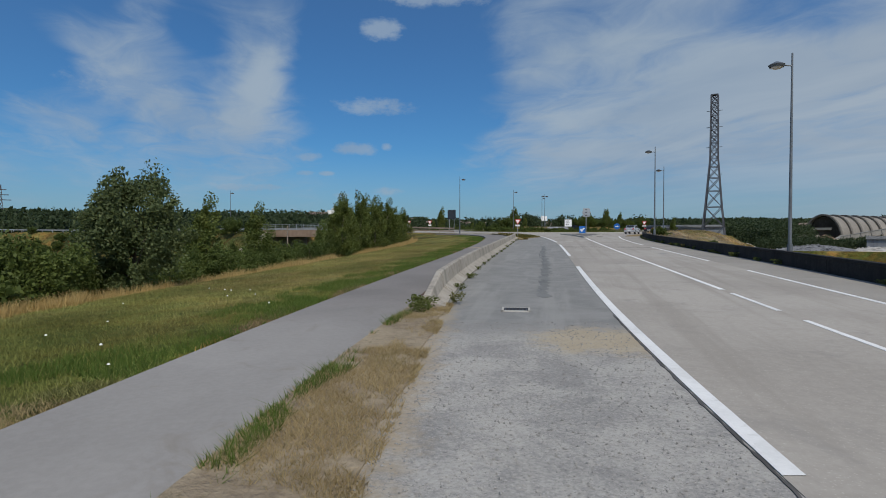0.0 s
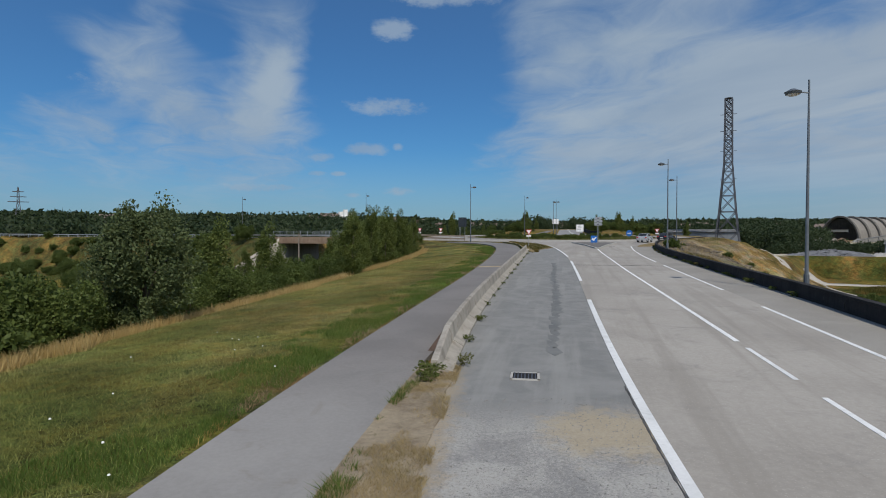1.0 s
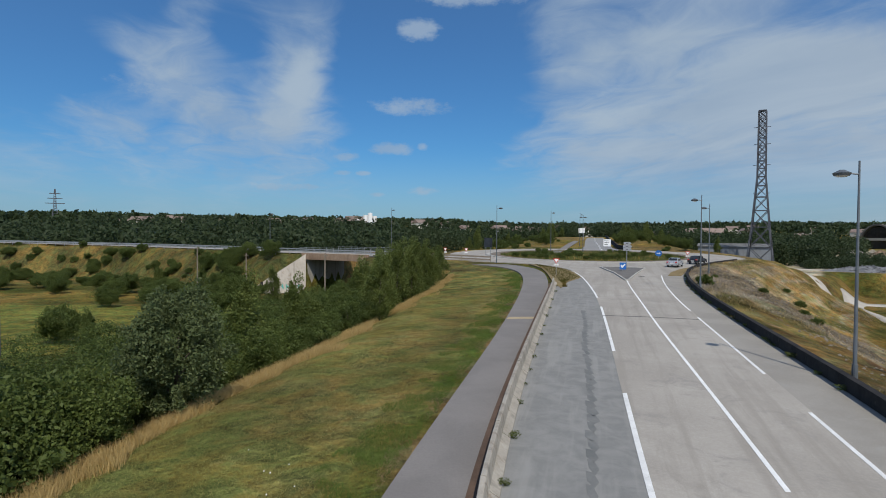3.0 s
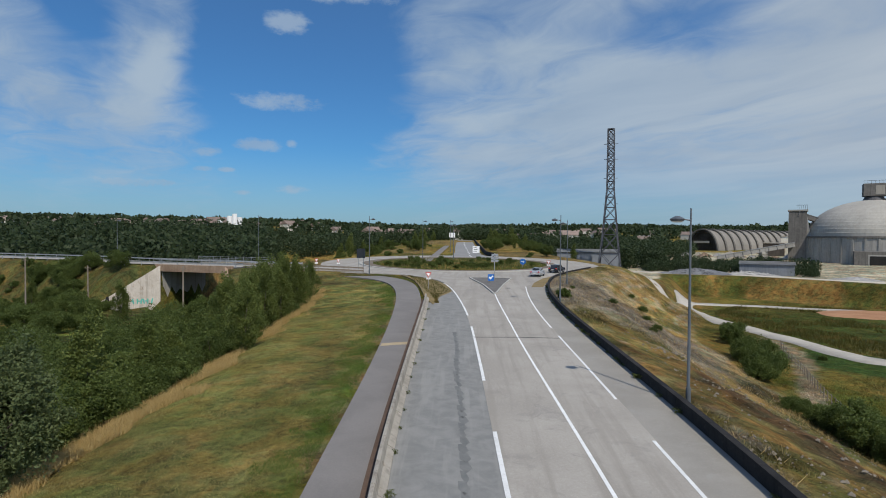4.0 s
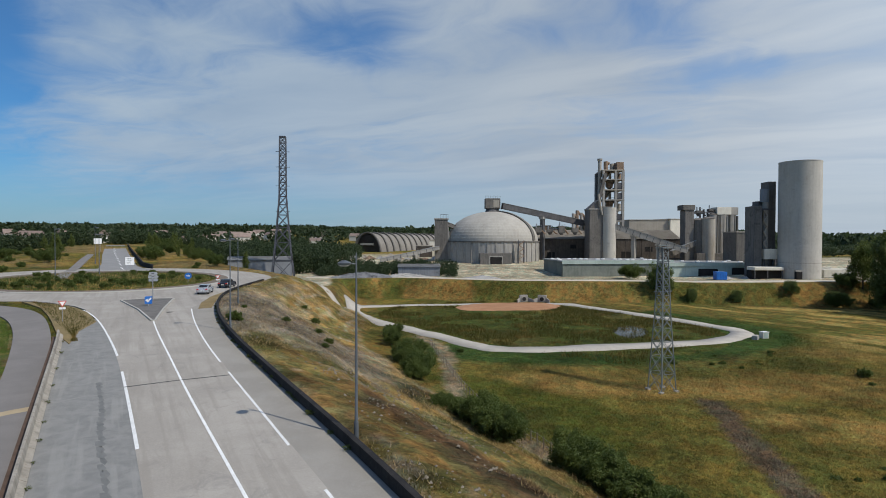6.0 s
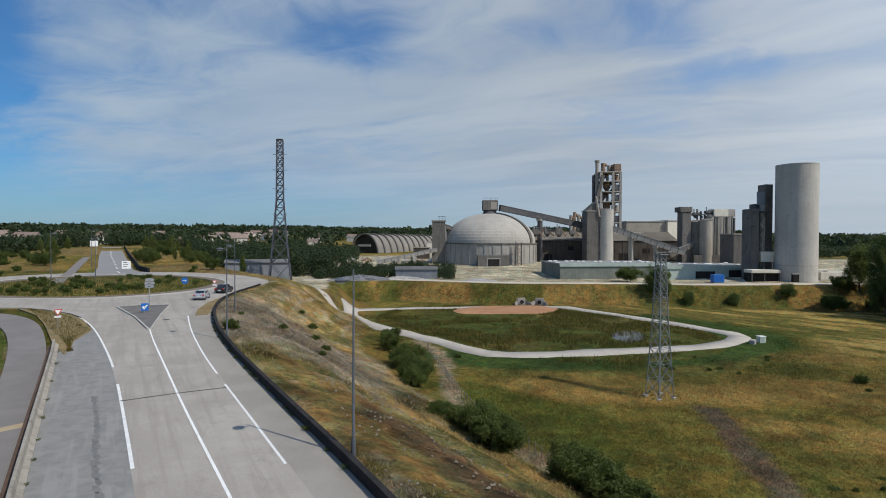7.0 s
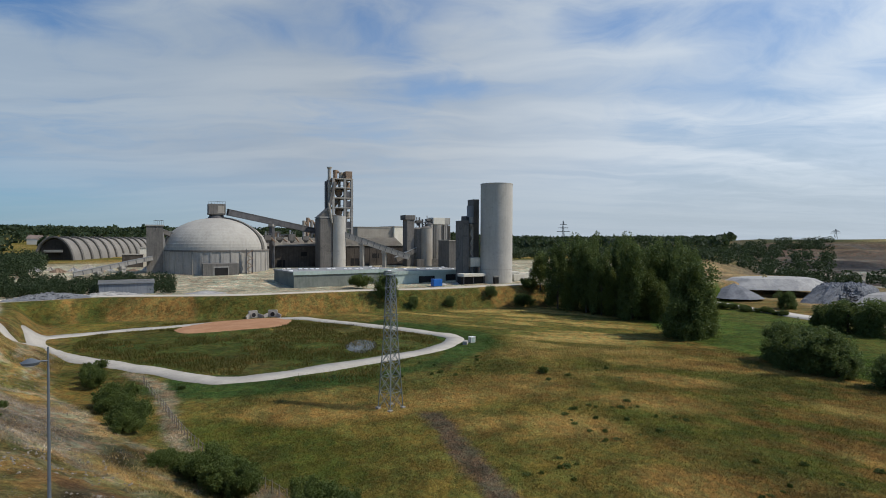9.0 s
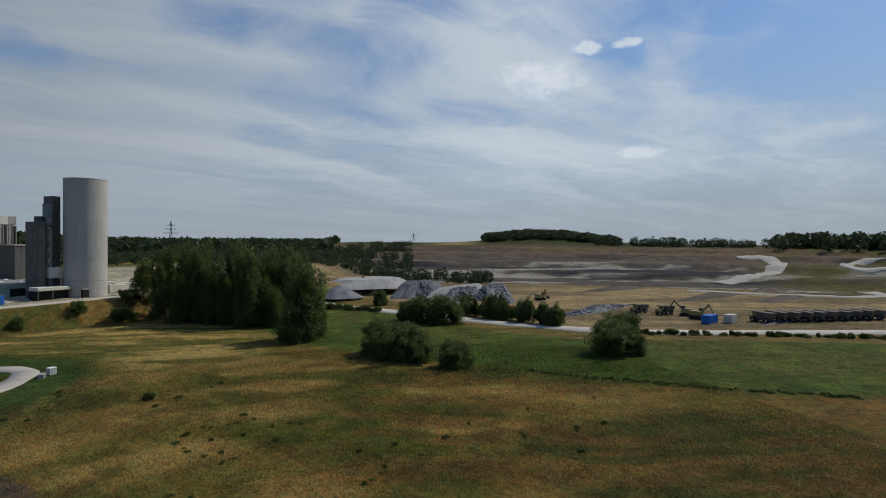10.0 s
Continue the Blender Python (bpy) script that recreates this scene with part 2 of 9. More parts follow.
# ---------------------------------------------------------------- materials
def surface(name, low, high, rough=0.85, grain=8.0, blotch=0.35, bump=0.25, metal=0.0, attribute="", stain=None, spots=0.0, streak=0.0, rnd=0.12, spec=0.3, depth=0.02, lane=None, older=None):
    """A worn surface: two scales of variation between two base colours, with stains, streaks and fine relief, at world size.
    lane: tracks drawn out along the road; older: a second colour that sets in along the road, and where."""
    m = bpy.data.materials.new(name)
    m.use_nodes = True
    n = Nodes(m.node_tree)
    at = n.add("ShaderNodeNewGeometry").outputs["Position"]
    small = n.noise(at, grain, 6.0, 0.65)
    large = n.noise(at, blotch, 4.0, 0.6, 0.4)
    fac = n.math("ADD", n.math("MULTIPLY", n.ramp(large, 0.32, 0.68), 0.6), n.math("MULTIPLY", n.ramp(small, 0.3, 0.7), 0.4))
    if attribute:
        soil = n.add("ShaderNodeAttribute")
        soil.attribute_name = attribute
        tone = n.math("ADD", 0.45, n.math("MULTIPLY", fac, 0.75))
        tone = n.math("ADD", tone, n.math("MULTIPLY", n.ramp(n.noise(at, grain * 4.5, 4.0, 0.7), 0.3, 0.7), 0.42))
        grey = n.add("ShaderNodeCombineXYZ", X=tone, Y=tone, Z=tone).outputs[0]
        colour = n.mix(1.0, soil.outputs["Color"], grey, "MULTIPLY")
    else:
        colour = n.mix(fac, low, high)
    if stain:
        colour = n.mix(n.math("MULTIPLY", n.ramp(n.noise(at, blotch * 2.7, 5.0, 0.7, 1.0), 0.54, 0.72), 0.7), colour, stain)
    if older:
        y = n.math("ADD", n.add("ShaderNodeSeparateXYZ", Vector=at).outputs[1], n.math("MULTIPLY", n.noise(at, 0.9, 4.0), 3.0))
        colour = n.mix(n.math("MULTIPLY", n.ramp(y, older[1], older[2]), 0.9), colour, n.mix(fac, tuple(c * 0.85 for c in older[0]), tuple(c * 1.15 for c in older[0])))
    if lane:
        turned = n.mapping(at, rot=12.5)
        drawn = n.noise(n.mapping(turned, scale=(1.0, 0.035, 1.0)), 1.5, 4.0, 0.6)
        colour = n.mix(n.math("MULTIPLY", n.ramp(drawn, 0.45, 0.64), 0.6), colour, lane)
        patch = n.noise(n.mapping(turned, scale=(1.0, 0.25, 1.0)), 0.7, 6.0, 0.7, 0.7)
        colour = n.mix(n.math("MULTIPLY", n.ramp(patch, 0.55, 0.72), 0.45), colour, tuple(c * 0.82 for c in lane))
    if streak:
        runs = n.noise(n.mapping(at, scale=(1.0, 1.0, 0.06)), 1.6, 5.0, 0.7)
        colour = n.mix(n.math("MULTIPLY", n.ramp(runs, 0.46, 0.7), streak), colour, tuple(c * 0.45 for c in low))
    if spots:
        colour = n.mix(n.math("MULTIPLY", n.ramp(n.noise(at, grain * 4, 2.0), 0.62, 0.7), spots), colour, tuple(min(1, c * 1.7) for c in high))
    if rnd:
        own = n.add("ShaderNodeObjectInfo").outputs["Random"]
        shade = n.math("ADD", 1.0 - rnd / 2, n.math("MULTIPLY", own, rnd))
        colour = n.mix(1.0, colour, n.add("ShaderNodeCombineXYZ", X=shade, Y=shade, Z=shade).outputs[0], "MULTIPLY")
    b = n.add("ShaderNodeBsdfPrincipled", Metallic=metal)
    n.put(b, "Base Color", colour)
    n.put(b, "Specular IOR Level", spec)
    n.put(b, "Roughness", n.math("ADD", rough - 0.08, n.math("MULTIPLY", small, 0.16), clamp=True))
    if bump:
        rise = n.add("ShaderNodeBump", Strength=bump, Distance=depth, Height=n.math("ADD", small, n.math("MULTIPLY", n.noise(at, grain * 5, 3.0), 0.4)))
        n.put(b, "Normal", rise.outputs[0])
    out = n.add("ShaderNodeOutputMaterial")
    n.tree.links.new(b.outputs[0], out.inputs[0])
    return m


def foliage(name, dark, light, dry=None, sheen=0.25):
    """Leaves: a colour for each leaf, lighter and darker boughs, and some light let through."""
    m = bpy.data.materials.new(name)
    m.use_nodes = True
    n = Nodes(m.node_tree)
    geo = n.add("ShaderNodeNewGeometry")
    own = n.add("ShaderNodeObjectInfo").outputs["Random"]
    bough = n.ramp(n.noise(geo.outputs["Position"], 0.55, 3.0), 0.35, 0.65)
    fac = n.math("ADD", n.math("MULTIPLY", geo.outputs["Random Per Island"], 0.5), n.math("ADD", n.math("MULTIPLY", bough, 0.3), n.math("MULTIPLY", own, 0.2)))
    colour = n.mix(fac, dark, light)
    if dry:
        colour = n.mix(n.math("MULTIPLY", n.ramp(n.noise(geo.outputs["Position"], 0.23, 3.0), 0.52, 0.66), 0.75), colour, dry)
    b = n.add("ShaderNodeBsdfPrincipled", Roughness=0.6)
    n.put(b, "Base Color", colour)
    n.put(b, "Specular IOR Level", sheen)
    lit = n.add("ShaderNodeBsdfTranslucent", Color=n.mix(0.5, colour, light))
    both = n.add("ShaderNodeMixShader", Fac=0.38)
    n.tree.links.new(b.outputs[0], both.inputs[1])
    n.tree.links.new(lit.outputs[0], both.inputs[2])
    out = n.add("ShaderNodeOutputMaterial")
    n.tree.links.new(both.outputs[0], out.inputs[0])
    return m


def soil_tufts():
    """Grass that takes its colour from the spot where it grows, a little lighter or darker blade by blade."""
    m = bpy.data.materials.new("grass in the colour of its spot")
    m.use_nodes = True
    n = Nodes(m.node_tree)
    soil = n.add("ShaderNodeAttribute")
    soil.attribute_name = "soil"
    blade = n.add("ShaderNodeNewGeometry").outputs["Random Per Island"]
    tone = n.math("ADD", 0.82, n.math("MULTIPLY", blade, 1.05))
    colour = n.mix(1.0, soil.outputs["Color"], n.add("ShaderNodeCombineXYZ", X=tone, Y=tone, Z=tone).outputs[0], "MULTIPLY")
    b = n.add("ShaderNodeBsdfPrincipled", Roughness=0.75)
    n.put(b, "Base Color", colour)
    n.put(b, "Specular IOR Level", 0.1)
    through_it = n.add("ShaderNodeBsdfTranslucent", Color=colour)
    both = n.add("ShaderNodeMixShader", Fac=0.3)
    n.tree.links.new(b.outputs[0], both.inputs[1])
    n.tree.links.new(through_it.outputs[0], both.inputs[2])
    out = n.add("ShaderNodeOutputMaterial")
    n.tree.links.new(both.outputs[0], out.inputs[0])
    return m


M_TUFT = soil_tufts()


def meadow_ground():
    """Turf and soil: the spot's own colour, broken up into tussocks, stalks and bare flecks from a hand's width to several metres."""
    m = bpy.data.materials.new("meadow ground")
    m.use_nodes = True
    n = Nodes(m.node_tree)
    at = n.add("ShaderNodeNewGeometry").outputs["Position"]
    soil = n.add("ShaderNodeAttribute")
    soil.attribute_name = "soil"
    wide, tuft, stalk, fleck = n.noise(at, 0.22, 5.0, 0.62, 0.6), n.noise(at, 0.85, 5.0, 0.68, 0.8), n.noise(at, 3.2, 5.0, 0.7), n.noise(at, 14.0, 4.0, 0.7)
    speck = n.noise(at, 42.0, 3.0, 0.7)
    tone = n.math("ADD", 0.12, n.math("MULTIPLY", n.ramp(wide, 0.30, 0.70), 0.32))
    tone = n.math("ADD", tone, n.math("MULTIPLY", n.ramp(speck, 0.35, 0.68), 0.22))
    tone = n.math("ADD", tone, n.math("MULTIPLY", n.ramp(tuft, 0.36, 0.66), 0.58))
    tone = n.math("ADD", tone, n.math("MULTIPLY", n.ramp(stalk, 0.32, 0.70), 0.46))
    tone = n.math("ADD", tone, n.math("MULTIPLY", n.ramp(fleck, 0.35, 0.70), 0.26))
    colour = n.mix(1.0, soil.outputs["Color"], n.add("ShaderNodeCombineXYZ", X=tone, Y=tone, Z=tone).outputs[0], "MULTIPLY")
    warm = n.mix(1.0, colour, (1.20, 1.0, 0.80), "MULTIPLY")
    cool = n.mix(1.0, colour, (0.84, 1.0, 0.86), "MULTIPLY")
    colour = n.mix(n.ramp(n.noise(at, 0.5, 5.0, 0.65, 0.5), 0.40, 0.60), cool, warm)
    b = n.add("ShaderNodeBsdfPrincipled", Roughness=0.95)
    n.put(b, "Base Color", colour)
    n.put(b, "Specular IOR Level", 0.08)
    high = n.math("ADD", n.math("MULTIPLY", tuft, 1.4), n.math("ADD", n.math("MULTIPLY", stalk, 0.7), n.math("MULTIPLY", fleck, 0.2)))
    rise = n.add("ShaderNodeBump", Strength=0.9, Distance=0.55, Height=high)
    n.put(b, "Normal", rise.outputs[0])
    out = n.add("ShaderNodeOutputMaterial")
    n.tree.links.new(b.outputs[0], out.inputs[0])
    return m


M_GROUND = meadow_ground()
M_CONCRETE_ROAD = surface("worn pale carriageway", (0.290, 0.266, 0.232), (0.395, 0.367, 0.323), 0.85, 9.0, 0.22, 0.18, stain=(0.245, 0.23, 0.208), rnd=0, spots=0.2, lane=(0.266, 0.242, 0.208))
M_SHOULDER = surface("old grey asphalt", (0.245, 0.228, 0.200), (0.318, 0.298, 0.263), 0.9, 14.0, 0.3, 0.35, stain=(0.31, 0.30, 0.27), spots=0.35, rnd=0)
def lay_by():
    m = bpy.data.materials.new("lay-by asphalt")
    m.use_nodes = True
    n = Nodes(m.node_tree)
    at = n.add("ShaderNodeNewGeometry").outputs["Position"]
    xyz = n.add("ShaderNodeSeparateXYZ", Vector=at)
    mid, fine, grit = n.noise(at, 1.1, 5.0, 0.65, 0.6), n.noise(at, 22.0, 6.0, 0.7), n.noise(at, 70.0, 3.0, 0.6)
    smooth_c = n.mix(n.ramp(mid, 0.3, 0.7), (0.195, 0.195, 0.186), (0.255, 0.252, 0.238))
    drawn = n.noise(n.mapping(n.mapping(at, rot=11.0), scale=(1.0, 0.05, 1.0)), 2.2, 4.0, 0.6)
    smooth_c = n.mix(n.math("MULTIPLY", n.ramp(drawn, 0.5, 0.68), 0.5), smooth_c, (0.30, 0.295, 0.275))
    smooth_c = n.mix(n.math("MULTIPLY", n.ramp(grit, 0.6, 0.72), 0.35), smooth_c, (0.36, 0.35, 0.33))
    rough_c = n.mix(n.ramp(n.math("ADD", n.math("MULTIPLY", mid, 0.5), n.math("MULTIPLY", fine, 0.5)), 0.36, 0.62), (0.22, 0.215, 0.205), (0.40, 0.385, 0.35))
    rough_c = n.mix(n.math("MULTIPLY", n.ramp(grit, 0.58, 0.68), 0.7), rough_c, (0.47, 0.46, 0.44))
    rough_c = n.mix(n.math("MULTIPLY", n.ramp(n.noise(at, 48.0, 2.0), 0.62, 0.7), 0.6), rough_c, (0.09, 0.088, 0.085))
    y = n.math("ADD", xyz.outputs[1], n.math("MULTIPLY", n.math("SUBTRACT", mid, 0.5), 2.6))
    colour = n.mix(n.ramp(y, 8.9, 10.6), rough_c, smooth_c)
    side = n.vmath("DISTANCE", n.vmath("MULTIPLY", at, (0.95, 1.0, 0.0)), (2.45, 9.0, 0.0))
    sand = n.math("SUBTRACT", 1.0, n.ramp(n.math("ADD", side, n.math("MULTIPLY", n.math("SUBTRACT", n.noise(at, 2.2, 6.0, 0.7), 0.5), 2.4)), 0.55, 1.35))
    colour = n.mix(n.math("MULTIPLY", sand, 0.75), colour, n.mix(fine, (0.34, 0.275, 0.18), (0.44, 0.37, 0.25)))
    off = n.math("SUBTRACT", xyz.outputs[0], n.math("ADD", -1.04, n.math("MULTIPLY", xyz.outputs[1], 0.08)))
    off = n.math("ADD", off, n.math("MULTIPLY", n.math("SUBTRACT", n.noise(at, 3.0, 6.0, 0.7), 0.5), 1.3))
    spill = n.math("MULTIPLY", n.math("SUBTRACT", 1.0, n.ramp(off, 0.05, 0.55)), n.math("SUBTRACT", 1.0, n.ramp(xyz.outputs[1], 11.0, 14.0)))
    colour = n.mix(n.math("MULTIPLY", spill, 0.8), colour, n.mix(fine, (0.27, 0.215, 0.145), (0.40, 0.335, 0.24)))
    b = n.add("ShaderNodeBsdfPrincipled", Roughness=0.92)
    n.put(b, "Base Color", colour)
    n.put(b, "Specular IOR Level", 0.25)
    rise = n.add("ShaderNodeBump", Strength=0.55, Distance=0.02, Height=n.math("ADD", fine, n.math("MULTIPLY", grit, 0.7)))
    n.put(b, "Normal", rise.outputs[0])
    out = n.add("ShaderNodeOutputMaterial")
    n.tree.links.new(b.outputs[0], out.inputs[0])
    return m


M_LAYBY = lay_by()
M_SAND = surface("sand washed over asphalt", (0.34, 0.27, 0.17), (0.42, 0.34, 0.22), 0.95, 12.0, 0.9, 0.5, rnd=0)
M_PATH = surface("footpath asphalt", (0.236, 0.225, 0.210), (0.305, 0.291, 0.272), 0.9, 13.0, 0.3, 0.25, stain=(0.22, 0.20, 0.175), rnd=0, older=((0.188, 0.174, 0.162), 9.0, 17.0))
M_PAINT = surface("white road paint", (0.66, 0.66, 0.64), (0.82, 0.82, 0.80), 0.6, 14.0, 1.2, 0.12, stain=(0.5, 0.5, 0.47))
M_TAR = surface("tar", (0.05, 0.048, 0.045), (0.11, 0.105, 0.10), 0.8, 12.0, 0.8, 0.3)
M_JERSEY = surface("weathered barrier concrete", (0.27, 0.245, 0.205), (0.38, 0.35, 0.30), 0.9, 9.0, 0.8, 0.35, stain=(0.20, 0.155, 0.11), streak=0.5)
# parapet: near-black base colour on every face
M_WALL_DARK = surface("near-black parapet", (0.016, 0.016, 0.017), (0.04, 0.038, 0.037), 0.9, 7.0, 0.6, 0.4, stain=(0.06, 0.055, 0.05), streak=0.4, spec=0.15)
M_KERB = surface("kerb stone", (0.36, 0.35, 0.32), (0.46, 0.44, 0.40), 0.9, 8.0, 0.5, 0.3)
M_STEEL = surface("galvanised steel", (0.30, 0.31, 0.32), (0.42, 0.43, 0.44), 0.5, 6.0, 0.6, 0.1, metal=0.6, spec=0.5)
M_POLE = surface("painted lamp post", (0.10, 0.115, 0.13), (0.15, 0.165, 0.18), 0.5, 5.0, 0.6, 0.08, metal=0.3, spec=0.5)
M_LATTICE = surface("weathered lattice steel", (0.06, 0.064, 0.076), (0.11, 0.115, 0.13), 0.6, 6.0, 0.6, 0.1, metal=0.4, spec=0.4)
M_MAST = surface("grey-green mast steel", (0.13, 0.15, 0.15), (0.22, 0.24, 0.24), 0.6, 6.0, 0.6, 0.1, metal=0.4, spec=0.4)
M_GLASS = surface("dark glass", (0.015, 0.018, 0.02), (0.03, 0.034, 0.04), 0.12, 3.0, 0.5, 0.0, spec=0.7)
M_RUBBER = surface("tyre rubber", (0.02, 0.02, 0.02), (0.035, 0.035, 0.035), 0.85, 20.0, 2.0, 0.2)
M_CONC = surface("plant concrete", (0.27, 0.255, 0.23), (0.37, 0.35, 0.315), 0.9, 1.6, 0.12, 0.25, stain=(0.24, 0.225, 0.20), streak=0.45, rnd=0.15)
M_SILO = surface("pale silo concrete", (0.40, 0.375, 0.33), (0.50, 0.475, 0.425), 0.9, 1.2, 0.10, 0.2, stain=(0.33, 0.31, 0.275), streak=0.18, rnd=0)
M_CONC_DARK = surface("dusty dark concrete", (0.11, 0.102, 0.092), (0.185, 0.17, 0.152), 0.9, 1.5, 0.12, 0.3, stain=(0.075, 0.068, 0.06), streak=0.5, rnd=0.2)
M_DOME = surface("dusty dome shell", (0.335, 0.315, 0.275), (0.44, 0.415, 0.365), 0.9, 0.9, 0.1, 0.2, stain=(0.32, 0.31, 0.28), streak=0.15)
M_BROWN_CLAD = surface("brown dusty cladding", (0.055, 0.045, 0.037), (0.105, 0.088, 0.072), 0.85, 1.2, 0.15, 0.25, stain=(0.14, 0.12, 0.10), streak=0.4)
M_ROOF_DUST = surface("dust-covered roof", (0.30, 0.27, 0.225), (0.40, 0.365, 0.31), 0.95, 1.0, 0.15, 0.2)
M_ROOF_GREY = surface("grey sheet roof", (0.20, 0.205, 0.20), (0.29, 0.29, 0.28), 0.8, 1.5, 0.2, 0.2)
M_GREEN_CLAD = surface("pale green cladding", (0.33, 0.40, 0.36), (0.44, 0.51, 0.46), 0.7, 1.5, 0.2, 0.1, streak=0.25)
# pale green cladding darkened: the wall's shade is put into its colour
M_SHADED_CLAD = surface("green cladding with painted shade", (0.13, 0.145, 0.125), (0.21, 0.225, 0.195), 0.75, 1.5, 0.2, 0.1, streak=0.3)
M_CREAM = surface("cream cladding", (0.58, 0.54, 0.45), (0.70, 0.66, 0.56), 0.75, 1.5, 0.2, 0.1, streak=0.2)
M_TAN_CLAD = surface("tan cladding", (0.30, 0.27, 0.225), (0.38, 0.345, 0.29), 0.8, 1.5, 0.2, 0.1, streak=0.2)
M_BLUE_GREY = surface("blue-grey cladding", (0.17, 0.185, 0.205), (0.24, 0.255, 0.28), 0.7, 1.5, 0.2, 0.15, streak=0.3)
M_HANGAR = surface("ribbed vault concrete", (0.19, 0.175, 0.155), (0.27, 0.25, 0.222), 0.85, 0.9, 0.1, 0.2, stain=(0.18, 0.165, 0.145))
M_DARK_STEEL = surface("dark plant steel", (0.07, 0.07, 0.075), (0.13, 0.125, 0.125), 0.7, 2.0, 0.3, 0.15, metal=0.2)
M_RUST = surface("rust and dust", (0.20, 0.13, 0.085), (0.33, 0.24, 0.17), 0.9, 2.0, 0.3, 0.2, streak=0.3)
M_DARK = surface("dark interior", (0.012, 0.012, 0.012), (0.03, 0.028, 0.026), 0.95, 2.0, 0.4, 0.0)
M_TRACK = surface("pale crushed stone", (0.33, 0.305, 0.265), (0.46, 0.425, 0.37), 0.95, 3.0, 0.3, 0.5, rnd=0)
M_ROCK = surface("blue-grey quarry rock", (0.12, 0.125, 0.135), (0.25, 0.255, 0.265), 0.95, 1.2, 0.25, 0.9, rnd=0, depth=0.4)
M_RUBBLE = surface("pale broken stone", (0.25, 0.245, 0.235), (0.40, 0.385, 0.36), 0.95, 1.5, 0.3, 0.8, rnd=0.3, depth=0.2)
M_BANK_STONE = surface("dusty bank stones", (0.155, 0.132, 0.10), (0.27, 0.235, 0.185), 0.95, 3, 0.5, 0.6, rnd=0)
M_EARTH = surface("dark quarry earth", (0.075, 0.06, 0.045), (0.14, 0.11, 0.08), 0.95, 1.2, 0.2, 0.8, rnd=0.2, depth=0.3)
M_RED_SOIL = surface("red-brown soil", (0.30, 0.15, 0.075), (0.42, 0.23, 0.125), 0.95, 2.5, 0.25, 0.6, rnd=0)
M_BARK = surface("bark", (0.06, 0.048, 0.036), (0.12, 0.10, 0.08), 0.95, 8.0, 1.0, 0.6)
M_WOOD = surface("weathered wood post", (0.16, 0.13, 0.10), (0.25, 0.21, 0.17), 0.9, 12.0, 1.0, 0.4)
M_LEAF = foliage("bush leaves", (0.032, 0.054, 0.012), (0.140, 0.178, 0.043))
M_BIRCH = foliage("birch leaves", (0.044, 0.070, 0.014), (0.170, 0.200, 0.050))
M_LEAF_DARK = foliage("dark tree leaves", (0.048, 0.076, 0.020), (0.150, 0.190, 0.055))
M_LEAF_GREY = foliage("willow leaves", (0.048, 0.072, 0.027), (0.165, 0.20, 0.080))
M_WOODLAND = foliage("woodland crowns", (0.022, 0.038, 0.016), (0.060, 0.084, 0.034))
M_GRASS = foliage("roadside grass", (0.055, 0.085, 0.018), (0.15, 0.165, 0.052), dry=(0.24, 0.19, 0.085), sheen=0.1)
M_GRASS_GREEN = foliage("fresh green grass", (0.064, 0.112, 0.020), (0.155, 0.215, 0.048), dry=(0.17, 0.175, 0.055), sheen=0.1)
M_DRY = foliage("dry straw grass", (0.36, 0.25, 0.095), (0.58, 0.43, 0.19), sheen=0.1)
M_MEADOW_STRAW = foliage("trodden straw", (0.22, 0.165, 0.08), (0.52, 0.41, 0.22), dry=(0.17, 0.17, 0.06), sheen=0.1)
M_MEADOW = foliage("meadow tufts", (0.045, 0.056, 0.012), (0.13, 0.11, 0.03), dry=(0.26, 0.165, 0.055), sheen=0.1)
M_FLOWER = surface("white flower heads", (0.75, 0.75, 0.70), (0.85, 0.85, 0.80), 0.8, 5, 1, 0)
M_WHITE = surface("white enamel", (0.70, 0.70, 0.69), (0.80, 0.80, 0.79), 0.45, 6, 0.8, 0.03)
M_BLUE = surface("blue enamel", (0.02, 0.12, 0.42), (0.03, 0.16, 0.50), 0.4, 6, 0.8, 0.03)
M_RED = surface("red enamel", (0.45, 0.03, 0.025), (0.55, 0.05, 0.04), 0.4, 6, 0.8, 0.03)
M_BLACK = surface("black paint", (0.015, 0.015, 0.016), (0.03, 0.03, 0.03), 0.5, 6, 0.8, 0.03)
M_TEAL = surface("turquoise spray paint", (0.10, 0.40, 0.33), (0.16, 0.5, 0.42), 0.6, 6, 0.8, 0.03)
M_SILVER = surface("silver car paint", (0.42, 0.44, 0.47), (0.48, 0.50, 0.53), 0.28, 3, 0.5, 0.0, metal=0.5, spec=0.6)
M_DARK_CAR = surface("dark car paint", (0.02, 0.024, 0.032), (0.035, 0.04, 0.05), 0.25, 3, 0.5, 0.0, metal=0.3, spec=0.6)
M_TRUCK = surface("dusty yellow machine paint", (0.30, 0.22, 0.09), (0.42, 0.33, 0.16), 0.8, 2, 0.4, 0.2, stain=(0.22, 0.19, 0.15))
M_TRUCK_BODY = surface("dusty brown dumper body", (0.10, 0.08, 0.06), (0.18, 0.145, 0.11), 0.85, 2, 0.4, 0.2)
M_TILE_ROOF = surface("house roof", (0.16, 0.12, 0.10), (0.26, 0.20, 0.17), 0.85, 2, 0.3, 0.2, rnd=0.4)
M_HOUSE = surface("house render", (0.55, 0.52, 0.46), (0.68, 0.65, 0.58), 0.85, 2, 0.3, 0.1, rnd=0.35)
